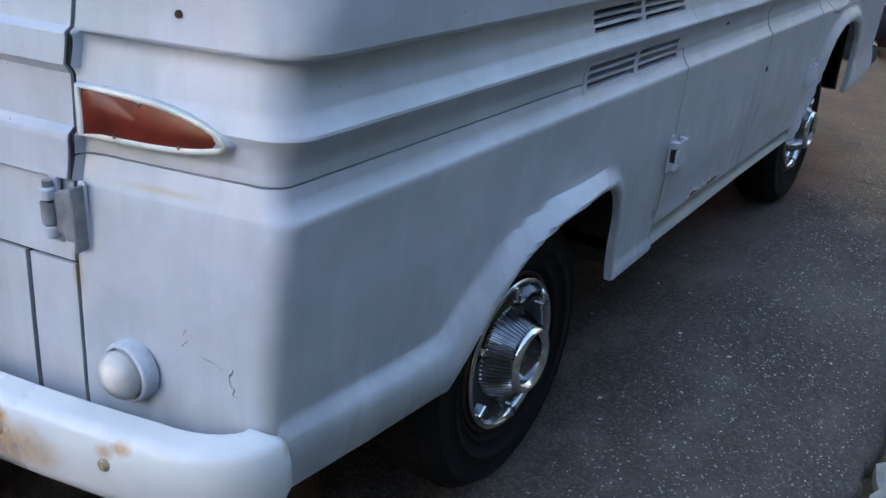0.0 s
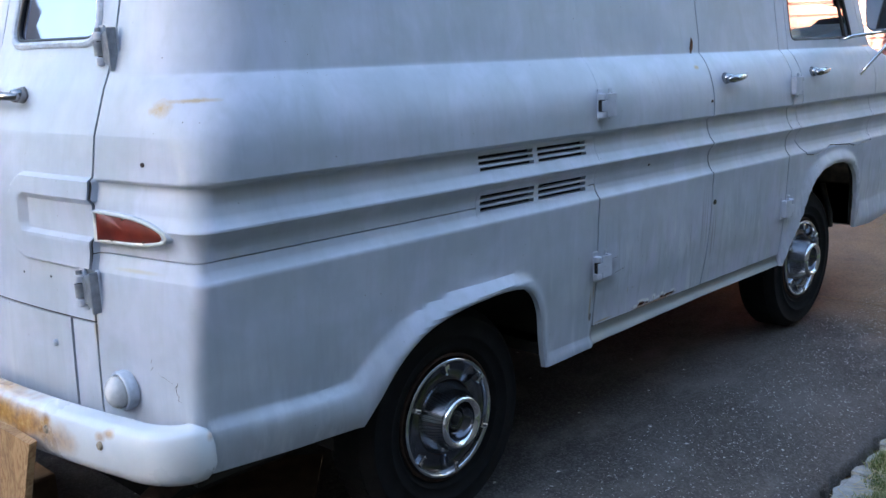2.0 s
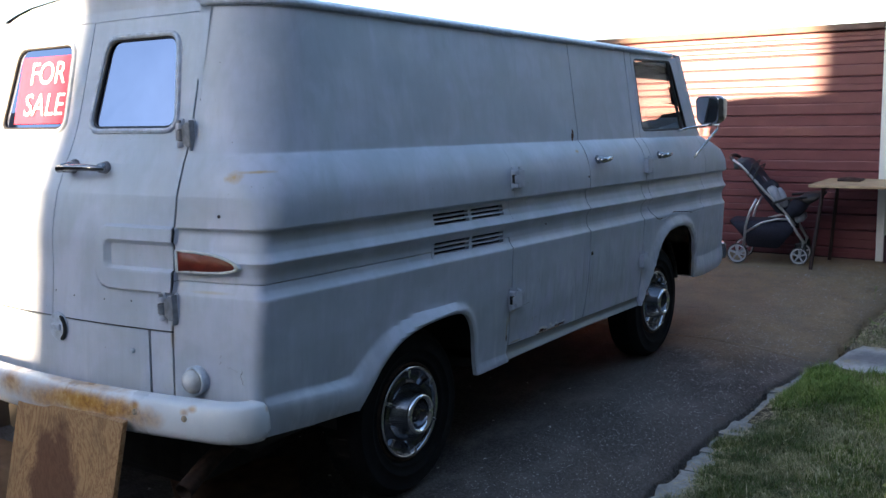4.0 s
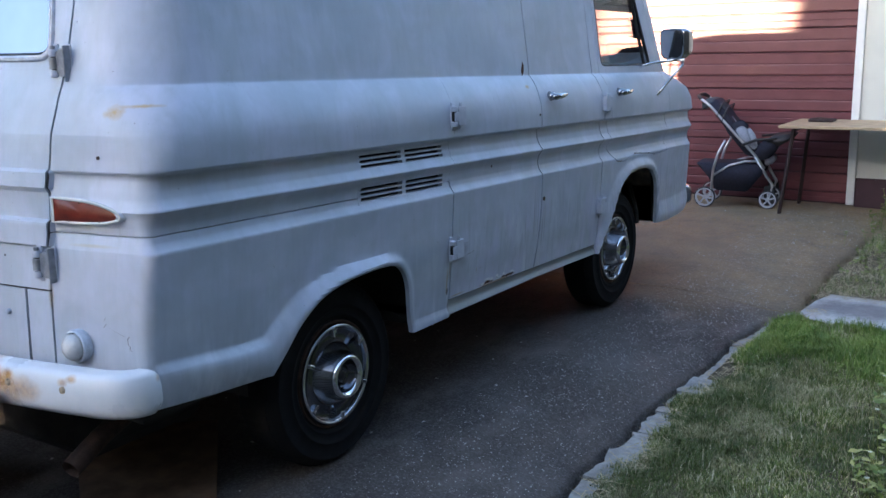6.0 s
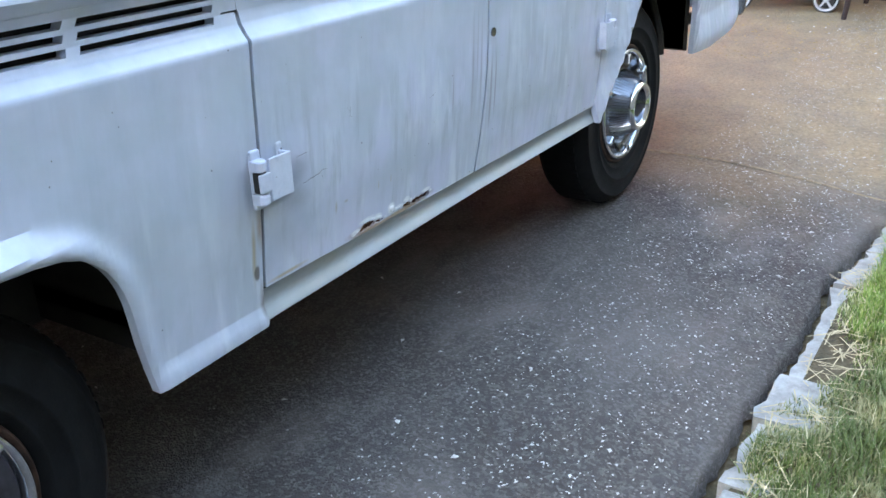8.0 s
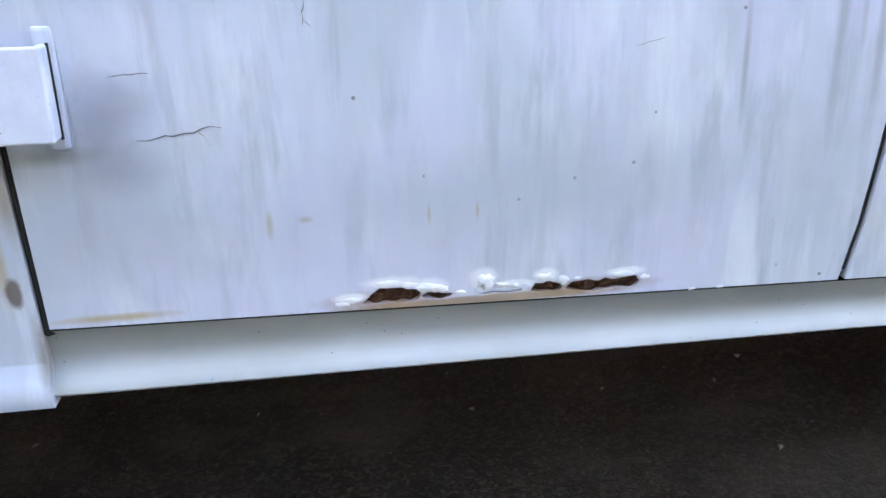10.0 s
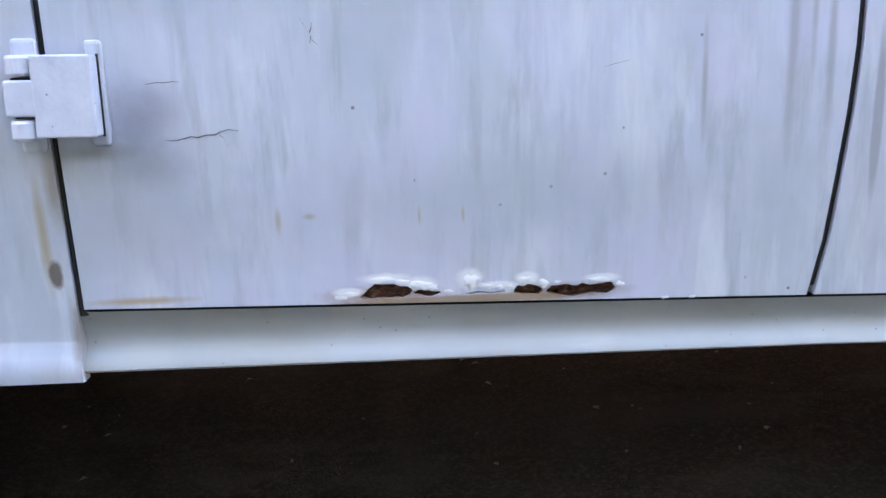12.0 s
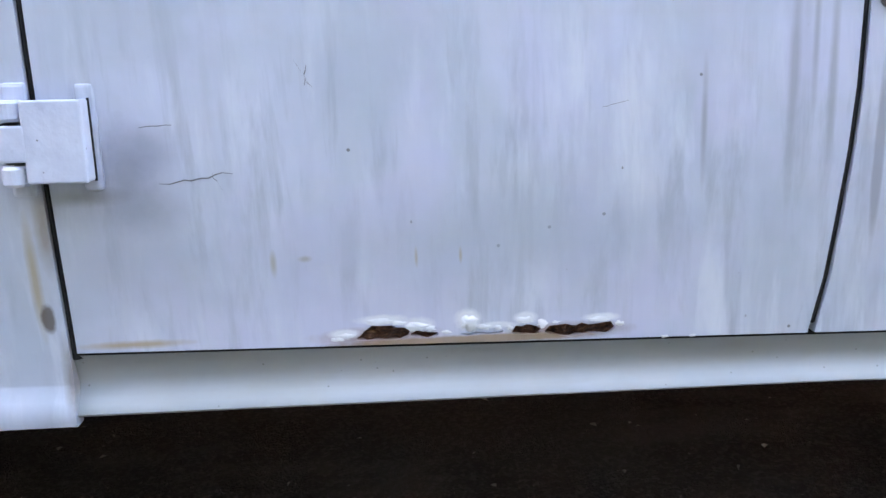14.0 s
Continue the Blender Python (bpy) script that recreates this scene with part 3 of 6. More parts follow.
# wheel openings and lower edges, as outlines in (p, height); the last number is how far the pressed flare reaches
ARCH_R = ((-0.40, 0.452), (-0.345, 0.515), (-0.295, 0.578), (-0.235, 0.628), (-0.17, 0.662), (-0.08, 0.685), (0.02, 0.697), (0.14, 0.700),
          (0.235, 0.690), (0.285, 0.665), (0.318, 0.625), (0.338, 0.575), (0.352, 0.50), (0.374, 0.401))
ARCH_F = ((2.060, 0.425), (2.10, 0.50), (2.155, 0.560), (2.195, 0.63), (2.235, 0.71), (2.295, 0.775), (2.38, 0.815), (2.50, 0.830),
          (2.62, 0.828), (2.71, 0.805), (2.77, 0.755), (2.805, 0.68), (2.83, 0.58), (2.855, 0.475))


def smoothed(line):
    """The line with one more point on each stretch, on a curve through its neighbours."""
    out = []
    for i in range(len(line) - 1):
        a, b = line[i], line[i + 1]
        p, q = line[max(i - 1, 0)], line[min(i + 2, len(line) - 1)]
        out += [a, tuple((9 * (a[k] + b[k]) - p[k] - q[k]) / 16 for k in range(len(a)))]
    return tuple(out) + (line[-1],)


ARCH_R = smoothed(ARCH_R)
LOW_R = ((-0.86, 0.50), (-0.56, 0.482), (-0.48, 0.462), (-0.40, 0.452))
LOW_F = ((2.855, 0.475), (3.02, 0.466), (3.12, 0.480), (3.22, 0.50), (3.5, 0.56))
FLARE = []
WIDTH_R = (0.124, 0.106, 0.088, 0.073, 0.061, 0.053, 0.049, 0.046, 0.043, 0.041, 0.039, 0.037, 0.034, 0.030)
for line, wid in ((ARCH_R, tuple(w for w, _ in smoothed([(w, 0) for w in WIDTH_R]))), (LOW_R, (0.126,) * 4), (((0.374, 0.401), (0.64, 0.404)), (0.040, 0.040)),
                  (ARCH_F[:4], (0.045,) * 4), (ARCH_F[3:11], (0.048,) + (0.06,) * 7), (ARCH_F[10:], (0.06, 0.05, 0.05, 0.05)), (LOW_F, (0.13,) * 5)):
    for (x0, z0), (x1, z1), w0, w1 in zip(line, line[1:], wid, wid[1:]):
        FLARE.append((x0, z0, x1 - x0, z1 - z0, w0, w1 - w0))


def flare(p, z):
    if z > 0.95 or p < -0.86 or (0.64 < p < 1.9):
        return 0.0
    q = 9.0
    for x0, z0, dx, dz, w0, dw in FLARE:
        t = max(0.0, min(1.0, ((p - x0) * dx + (z - z0) * dz) / (dx * dx + dz * dz)))
        d = math.hypot(p - x0 - t * dx, z - z0 - t * dz) / (w0 + t * dw)
        q = min(q, d)
    if q >= 1:
        return 0.0
    amp = float(np.interp(p, [0.05, 0.33], [0.040, 0.009])) if p < 1 else 0.024
    amp *= float(np.interp(p, [-0.566, -0.540, -0.50, -0.42], [0.0, 0.40, 0.62, 1.0]))
    lip = float(np.interp(q, [0, 0.12, 0.28, 0.42, 0.93, 1.0], [0.66, 0.90, 1.0, 0.95, 0.09, 0]))
    roll = float(np.interp(q, [0, 0.2, 0.4, 0.58, 0.70, 0.80, 0.92, 1.0], [0.40, 0.70, 0.90, 1.0, 0.97, 0.82, 0.28, 0]))
    k = soft(-0.40 - p, 0.20)
    return amp * (lip + (roll - lip) * k)


def soft(v, e):
    v = max(0.0, min(1.0, 0.5 + v / e))
    return v * v * (3 - 2 * v)


def emboss(y, z):
    """The pressed panel of a rear door."""
    def rbox(y0, y1, z0, z1, r):
        cx, cz = (y0 + y1) / 2, (z0 + z1) / 2
        qx, qz = abs(y - cx) - (y1 - y0) / 2 + r, abs(z - cz) - (z1 - z0) / 2 + r
        return -(math.hypot(max(qx, 0), max(qz, 0)) + min(max(qx, qz), 0) - r)
    d = 0.014 * soft(rbox(0.1, 0.685, 0.915, 1.122, 0.07), 0.008)
    return d - 0.018 * soft(rbox(0.1, 0.625, 0.985, 1.072, 0.02), 0.011)


def skin(p, z, depth=0.0, left=False):
    """A point of the body's surface, that far inside it."""
    x, y = plan(p, z)
    xa, ya = plan(p - 0.004, z)
    xb, yb = plan(p + 0.004, z)
    n = Vector((yb - ya, -(xb - xa)))
    n = n.normalized() if n.length > 1e-9 else Vector((0, -1))
    out = flare(p, z) - depth
    if p < -0.83:
        out += emboss(y, z)
    x, y = x + n.x * out, y + n.y * out
    if left:
        y = 2 * CY - y
    return Vector((x, y, z - RAKE * x))


def inside(poly, x, y):
    hit = False
    for (x0, y0), (x1, y1) in zip(poly, poly[1:] + poly[:1]):
        if (y0 > y) != (y1 > y) and x < (x1 - x0) * (y - y0) / (y1 - y0) + x0:
            hit = not hit
    return hit


def span(a, b, step):
    n = max(1, round((b - a) / step))
    return [a + (b - a) * i / n for i in range(n + 1)]


P_LINES = span(-1.42, -0.82, 0.009) + span(-0.81, -0.42, 0.009) + span(-0.409, 0.42, 0.011) + span(0.45, 3.0, 0.03) + span(3.02, 3.5, 0.02) + span(3.55, 3.87, 0.06)
Z_LINES = sorted(set([z for z, _ in SIDE] + span(0.40, 0.545, 0.0145) + span(0.55, 0.655, 0.005) + span(0.665, 0.86, 0.013) + span(0.865, 1.135, 0.009) + span(1.14, 1.36, 0.02) + span(1.40, 1.84, 0.04)
                     + [0.9085, 0.914, 1.0165, 1.0215, 1.1205, 1.344]))


def patch(outline, holes=(), left=False, depth=0.0, rim=0.018, coarse=False):
    """A panel of the skin: the part of it inside an outline in (p, height), less the holes, its edges turned in."""
    outline = list(outline)
    lo = (min(a for a, _ in outline), min(b for _, b in outline))
    hi = (max(a for a, _ in outline), max(b for _, b in outline))
    ps = [p for p in P_LINES if lo[0] + 0.003 < p < hi[0] - 0.003]
    zs = [z for z in Z_LINES if lo[1] + 0.0015 < z < hi[1] - 0.0015]
    if coarse:
        ps, zs = ps[::2], zs[::3]
    ps, zs = [lo[0]] + ps + [hi[0]], [lo[1]] + zs + [hi[1]]
    bm = bmesh.new()
    grid = [[bm.verts.new((p, z, 0)) for z in zs] for p in ps]
    for i in range(len(ps) - 1):
        for j in range(len(zs) - 1):
            bm.faces.new((grid[i][j], grid[i + 1][j], grid[i + 1][j + 1], grid[i][j + 1]))
    for loop in (outline, *holes):
        loop = list(loop)
        for (x0, z0), (x1, z1) in zip(loop, loop[1:] + loop[:1]):
            d = Vector((x1 - x0, z1 - z0, 0))
            if d.length < 1e-6 or ((x0 == x1) and x0 in (lo[0], hi[0])) or ((z0 == z1) and z0 in (lo[1], hi[1])):
                continue
            # cut only the cells near this edge
            m = 0.035
            near = [f for f in bm.faces if f.calc_center_median().x > min(x0, x1) - m and f.calc_center_median().x < max(x0, x1) + m
                    and f.calc_center_median().y > min(z0, z1) - m and f.calc_center_median().y < max(z0, z1) + m]
            geom = list({v for f in near for v in f.verts}) + list({e for f in near for e in f.edges}) + near
            bmesh.ops.bisect_plane(bm, geom=geom, dist=1e-5, plane_co=(x0, z0, 0), plane_no=Vector((d.y, -d.x, 0)).normalized())
    gone = []
    for f in bm.faces:
        c = f.calc_center_median()
        if not inside(outline, c.x, c.y) or any(inside(list(h), c.x, c.y) for h in holes):
            gone.append(f)
    bmesh.ops.delete(bm, geom=gone, context="FACES")
    if rim:
        edges = [e for e in bm.edges if len(e.link_faces) == 1]
        r = bmesh.ops.extrude_edge_only(bm, edges=edges)
        for v in r["geom"]:
            if isinstance(v, bmesh.types.BMVert):
                v.co.z = rim
    for v in bm.verts:
        v.co = skin(v.co.x, v.co.y, depth + v.co.z, left)
    return bm


def finish_panel(ob, angle=30):
    """Smooth but for the turned edges."""
    me = ob.data
    me.polygons.foreach_set("use_smooth", [True] * len(me.polygons))
    me.set_sharp_from_angle(angle=radians(angle))
    return ob


def rounded(x0, x1, z0, z1, r, n=4, lean=0.0):
    out = []
    for cx, cz, a0 in ((x1 - r, z1 - r, 0), (x0 + r, z1 - r, 90), (x0 + r, z0 + r, 180), (x1 - r, z0 + r, 270)):
        for i in range(n + 1):
            a = radians(a0 + 90 * i / n)
            out.append((cx + r * math.cos(a) + lean * (cz - z0), cz + r * math.sin(a)))
    return out


G = 0.0037
TOP = 1.835
van = thing("van", 1.2, CY, 0.0, "old pale grey-blue panel van with weathered paint and rust", "van")


def py(y):
    """p of a place on the rear, from its y."""
    return -0.82 - (y - 0.32) if y >= 0.32 else -0.42 - 0.4 * (0.7 + 0.3 * max(0.0, (y - 0.10) / 0.22))


def rounded_poly(corners, r, n=4):
    """The outline with its corners rounded."""
    out = []
    m = len(corners)
    for i in range(m):
        a, b, c = (Vector(corners[(i + k - 1) % m]) for k in (0, 1, 2))
        p, q = b + (a - b).normalized() * r, b + (c - b).normalized() * r
        for j in range(n + 1):
            t = j / n
            v = p * (1 - t) ** 2 + b * 2 * t * (1 - t) + q * t * t
            out.append((v.x, v.y))
    return out


def slots(x0, x1, z0, z1, count=3, gap=0.022):
    """Two banks of louvre openings."""
    mid = (x0 + x1) / 2
    hs = []
    pitch = (z1 - z0) / count
    for a, b in ((x0, mid - gap / 2), (mid + gap / 2, x1)):
        for i in range(count):
            za = z0 + i * pitch
            hs.append([(a, za), (b, za), (b + 0.004, za + pitch * 0.60), (a + 0.004, za + pitch * 0.60)])
    return hs


SEAM1, SEAM2, SEAM3, SEAM4, SEAM5 = 0.630, 1.365, 2.035, 2.115, 2.96
RSEAM = py(0.34)
VENT_UP = slots(0.073, 0.577, 1.056, 1.106)
VENT_LO = slots(0.073, 0.577, 0.942, 0.996)
CAB_WIN = [(px(a, b), b) for a, b in rounded_poly([(2.165, 1.392), (2.84, 1.396), (2.69, 1.796), (2.155, 1.785)], 0.035)]
REAR_WIN = rounded_poly([(py(0.85), 1.425), (py(0.405), 1.425), (py(0.455), 1.745), (py(0.825), 1.745)], 0.055)
WIND = rounded_poly([(3.05, 1.385), (3.869, 1.385), (3.869, 1.822), (3.05, 1.822)], 0.03)


ROT = ([(0.903, 0.4835), (0.909, 0.492), (0.915, 0.4985), (0.925, 0.5005), (0.937, 0.5015), (0.949, 0.4985), (0.955, 0.493), (0.953, 0.486), (0.94, 0.483), (0.92, 0.482)],
       [(0.957, 0.4905), (0.968, 0.4925), (0.983, 0.4905), (0.981, 0.4865), (0.966, 0.485), (0.957, 0.4865)],
       [(1.054, 0.4875), (1.058, 0.496), (1.069, 0.4985), (1.079, 0.4955), (1.084, 0.489), (1.072, 0.4845)],
       [(1.087, 0.4865), (1.091, 0.4945), (1.103, 0.4965), (1.113, 0.4945), (1.122, 0.4975), (1.138, 0.4965), (1.152, 0.4985), (1.157, 0.491), (1.146, 0.483), (1.12, 0.4815), (1.10, 0.4825)],
       [(1.003, 0.4885), (1.02, 0.491), (1.046, 0.4905), (1.045, 0.4885), (1.02, 0.4875)])


def ragged(poly, seed):
    """The outline with each edge broken once by a small step."""
    r = random.Random(seed)
    out = []
    for (x0, z0), (x1, z1) in zip(poly, poly[1:] + poly[:1]):
        out += [(x0 + r.uniform(-0.0008, 0.0008), z0 + r.uniform(-0.0006, 0.0006)),
                ((x0 + x1) / 2 + r.uniform(-0.0016, 0.0016), (z0 + z1) / 2 + r.uniform(-0.0019, 0.0019))]
    return out


ROT = tuple(ragged([(x, 0.4835 + (z - 0.4835) * 0.82) for x, z in q], 40 + i) for i, q in enumerate(ROT))


def body_side(left):
    ob = part("upper_quarter_panel", patch([(RSEAM + G, 0.9565), (SEAM1 - 0.0005, 0.9565), (SEAM1 - 0.0005, TOP), (RSEAM + G, TOP)],
                                           () if left else VENT_UP + VENT_LO, left), PAINT, van)
    finish_panel(ob)
    low = [(RSEAM + G, 0.50)] + [(a, b) for a, b in LOW_R[1:]] + list(ARCH_R[1:]) + [(0.39, 0.399), (SEAM1 - G, 0.404), (SEAM1 - G, 0.9535), (RSEAM + G, 0.9535)]
    ob = part("lower_quarter_panel", patch(low, () if left else VENT_LO, left), PAINT, van)
    finish_panel(ob)
    if not left:
        finish_panel(part("vent_plate", patch([(0.057, 0.930), (0.594, 0.930), (0.598, 1.002), (0.061, 1.002)], VENT_LO, left, -0.0012, 0.004), PAINT, van))
    doors = []
    for a, b in ((SEAM1, SEAM2), (SEAM2, SEAM3)):
        cut = [(a + G, 0.478), (b - G, 0.478), (b - G, TOP - 0.012), (a + G, TOP - 0.012)]
        curve = ((0.478, -0.015), (0.535, -0.004), (0.60, 0.003), (0.66, 0.009), (0.72, 0.013), (0.80, 0.015), (0.90, 0.012), (1.0, 0.0), (1.12, -0.012), (1.25, -0.012), (1.35, 0.0), (1.42, 0.01))
        if a == SEAM1:
            cut = [(a + G, 0.478)] + [(b - G + dx, z) for z, dx in curve] + [(b - G + 0.01, TOP - 0.012), (a + 0.0005, TOP - 0.012), (a + 0.0005, 0.958), (a + G, 0.954)]
        else:
            cut = cut[1:3] + [(a + G + 0.01, TOP - 0.012)] + [(a + G + dx, z) for z, dx in curve[::-1]]
        doors.append(finish_panel(part("cargo_door", patch(cut, ROT if (a == SEAM1 and not left) else (), left), PAINT, van)))
    pillar = [(SEAM3 + G, 0.425)] + list(ARCH_F) + list(LOW_F[1:]) + [(3.87, 0.56), (3.87, 1.352), (SEAM5 + 0.0015, 1.352), (SEAM5 + 0.0015, 0.90),
              (2.78, 0.885), (2.70, 0.90), (2.48, 0.915), (2.32, 0.885), (SEAM4 + 0.10, 0.895), (SEAM4 + 0.012, 0.965), (SEAM4 - G, TOP), (SEAM3 + G, TOP)]
    finish_panel(part("front_fender", patch(pillar, (), left), PAINT, van))
    cab = [(SEAM4 + 0.012 + G, 0.968), (SEAM4 + 0.10 + G, 0.900), (2.32, 0.890), (2.48, 0.920), (2.70, 0.905), (2.78, 0.890), (SEAM5 - 0.0015, 0.905),
           (SEAM5 - 0.0015, 1.37), (px(2.79, 1.822), 1.822), (SEAM4 + G, 1.822)]
    door = finish_panel(part("cab_door", patch(cab, (CAB_WIN,), left), PAINT, van))
    frame_ = [(SEAM5 + 0.0, 1.354), (3.87, 1.354), (3.87, TOP), (px(2.795, TOP), TOP)]
    finish_panel(part("windscreen_frame", patch(frame_, (WIND,), left, coarse=True), PAINT, van))
    return doors, door


cargo_doors, cab_door = body_side(False)
_, cab_door_far = body_side(True)


def loop_tube(outline, depth, r, left=False):
    bm = bmesh.new()
    tube(bm, [skin(a, b, depth, left) for a, b in outline], r, 8, True)
    return bm


def pane(outline, depth, left=False):
    bm = bmesh.new()
    c = (sum(a for a, _ in outline) / len(outline), sum(b for _, b in outline) / len(outline))
    rings = []
    for f in (1.0, 0.66, 0.33):
        rings.append([bm.verts.new(skin(c[0] + (a - c[0]) * f, c[1] + (b - c[1]) * f, depth, left)) for a, b in outline])
    m = bm.verts.new(skin(*c, depth, left))
    n = len(outline)
    for a, b in zip(rings, rings[1:]):
        for j in range(n):
            bm.faces.new((a[j], a[(j + 1) % n], b[(j + 1) % n], b[j]))
    for j in range(n):
        bm.faces.new((rings[-1][j], rings[-1][(j + 1) % n], m))
    return bm


for dr, lf in ((cab_door, False), (cab_door_far, True)):
    g = part("window_glass", pane(CAB_WIN, 0.012, lf), GLASS, dr, "clear side window glass", True)
    g.visible_shadow = False
    part("window_seal", loop_tube(CAB_WIN, 0.006, 0.008, lf), BLACKPL, dr)
    bm = bmesh.new()
    tube(bm, [skin(px(2.655, 1.79), 1.79, 0.006, lf), skin(px(2.70, 1.6), 1.6, 0.005, lf), skin(2.755, 1.40, 0.004, lf)], 0.009, 8)
    part("quarter_light_bar", bm, BLACKPL, dr)
    g = part("windscreen_glass", pane(WIND, 0.012, lf), GLASS, van, "", True)
    g.visible_shadow = False

# rear doors and the lid below them
rear_doors = []
for lf in (False, True):
    cut = [(py(CY - 0.002), 0.794), (RSEAM - G, 0.794), (RSEAM - G, TOP - 0.03), (py(CY - 0.002), TOP - 0.03)]
    d = finish_panel(part("rear_door", patch(cut, (REAR_WIN,), lf), PAINT, van))
    rear_doors.append(d)
    part("window_rim", loop_tube(REAR_WIN, -0.001, 0.010, lf), PAINT_PLAIN, d)
    part("window_seal", loop_tube(rounded_poly([(py(0.84), 1.436), (py(0.415), 1.436), (py(0.465), 1.735), (py(0.815), 1.735)], 0.05), 0.004, 0.006, lf), BLACKPL, d)
    part("window_pane", pane(REAR_WIN, 0.008, lf), DARKGLASS, d, "dark rear window glass mirroring the sky", True)
    low = [(py(0.437) + 0.005, 0.50), (RSEAM - G, 0.50), (RSEAM - G, 0.788), (py(0.437) + 0.005, 0.788)]
    finish_panel(part("rear_valance", patch(low, (), lf), PAINT, van))
    low = [(py(CY), 0.50), (py(0.437) - 0.005, 0.50), (py(0.437) - 0.005, 0.788), (py(CY), 0.788)]
    finish_panel(part("engine_lid", patch(low, (), lf, rim=0.01), PAINT, van))
    top = [(py(CY), TOP - 0.028), (RSEAM + 0.01, TOP - 0.028), (RSEAM + 0.01, TOP + 0.01), (py(CY), TOP + 0.01)]
    finish_panel(part("roof_header", patch(top, (), lf), PAINT, van))

# dark strips added in the door gaps, their colour standing for the gap's shade
GAP_DARK = plain("gap_strip_black", (0.02, 0.019, 0.019), 0.8, 0, 0.4, 60, 0.3)
SWEEP = ((0.482, -0.014), (0.535, -0.004), (0.60, 0.003), (0.66, 0.009), (0.72, 0.013), (0.80, 0.015), (0.90, 0.012), (1.0, 0.0), (1.12, -0.012), (1.25, -0.012), (1.35, 0.0), (1.42, 0.01), (1.82, 0.01))
def swept(z):
    return float(np.interp(z, [a for a, _ in SWEEP], [b for _, b in SWEEP]))


DENSE = [z for z in Z_LINES if 0.484 < z < 1.82]
for line in ([(SEAM1, z) for z in [0.47] + DENSE if z < 0.955], [(SEAM2 + swept(z), z) for z in DENSE], [(SEAM3, z) for z in DENSE],
             [(RSEAM, z) for z in DENSE], [(py(0.437), z) for z in span(0.51, 0.79, 0.04)],
             [(p, 0.791) for p in span(py(CY), RSEAM, 0.03)]):
    bm = bmesh.new()
    flat = abs(line[0][1] - line[-1][1]) < 0.01
    rows = [[bm.verts.new(skin(p + (0 if flat else o), z + (o if flat else 0), 0.003 + 0.006 * abs(o) / 0.006)) for o in (-0.006, 0.0, 0.006)] for p, z in line]
    for a, b in zip(rows, rows[1:]):
        for j in range(2):
            bm.faces.new((a[j], a[j + 1], b[j + 1], b[j]))
    part("gap_strip", bm, GAP_DARK, van)

# sills
for lf in (False, True):
    bm = bmesh.new()
    prof_s = ((0.474, 0.046), (0.4705, 0.0485), (0.458, 0.053), (0.448, 0.0555), (0.441, 0.0555), (0.435, 0.0535), (0.429, 0.0495), (0.423, 0.045), (0.418, 0.042), (0.4145, 0.041), (0.412, 0.043), (0.414, 0.075))
    rows = []
    for x in span(SEAM1 - 0.004, 2.07, 0.05):
        up = 0.013 * max(0.0, min(1.0, (x - SEAM1) / 0.75))
        rows.append([bm.verts.new((x, (2 * CY - y) if lf else y, z + up * (0.474 - z) / 0.06 - RAKE * x)) for z, y in prof_s])
    for a, b in zip(rows, rows[1:]):
        for j in range(len(a) - 1):
            bm.faces.new((a[j], a[j + 1], b[j + 1], b[j]))
    bm.faces.new(rows[0])
    bm.faces.new(rows[-1])
    finish_panel(part("sill", bm, GRIMED, van, "grimed lower sill"))

# roof skin and drip rail
bm = bmesh.new()
ps = span(-1.42, -0.82, 0.06) + span(-0.79, -0.42, 0.03) + span(-0.3, 2.9, 0.2) + span(2.95, 3.5, 0.06) + [3.6, 3.7, 3.8, 3.87]
rows = []
for p in ps:
    a, b = skin(p, TOP + 0.004), skin(p, TOP + 0.004, 0, True)
    ends = min(1.0, (abs(b.y - a.y) + 0.02) / 1.5)
    row = []
    for t in (0, 0.012, 0.035, 0.08, 0.16, 0.3, 0.5, 0.7, 0.84, 0.92, 0.965, 0.988, 1):
        q = a.lerp(b, t)
        q.z += 0.085 * ends * (1 - abs(2 * t - 1) ** 3.2)
        row.append(bm.verts.new(q))
    rows.append(row)
for a, b in zip(rows, rows[1:]):
    for j in range(len(a) - 1):
        bm.faces.new((a[j], b[j], b[j + 1], a[j + 1]))
bmesh.ops.remove_doubles(bm, verts=bm.verts, dist=0.0005)
finish_panel(part("roof", bm, PAINT, van))
for lf in (False, True):
    bm = bmesh.new()
    tube(bm, [skin(p, TOP - 0.004, -0.008, lf) for p in span(-0.75, -0.42, 0.03) + span(-0.35, 2.79, 0.15)], 0.011, 8)
    part("drip_rail", bm, PAINT_PLAIN, van, "", True)

# near-black inner shell, the shade behind the gaps put into its colour; wheel housings, floor
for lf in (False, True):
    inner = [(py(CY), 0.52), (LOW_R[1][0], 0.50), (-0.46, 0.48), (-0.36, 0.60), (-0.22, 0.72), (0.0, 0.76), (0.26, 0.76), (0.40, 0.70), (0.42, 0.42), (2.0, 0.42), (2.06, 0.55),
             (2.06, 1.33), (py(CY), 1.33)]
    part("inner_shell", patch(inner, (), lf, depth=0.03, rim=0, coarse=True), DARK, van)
bm = bmesh.new()
for xa, xb, yi in ((-0.84, -0.46, 0.10), (-0.46, 0.44, 0.43), (0.44, 2.02, 0.09), (2.02, 2.94, 0.43), (2.94, 3.3, 0.16)):
    box(bm, (xa, yi, 0.44), (xb, 2 * CY - yi, 0.47))
# low box out of view, added to keep light off the ground beneath
box(bm, (0.50, 0.62, 0.27), (1.98, 2 * CY - 0.2, 0.455), 0.02)
part("floor_pan", bm, UNDER, van)
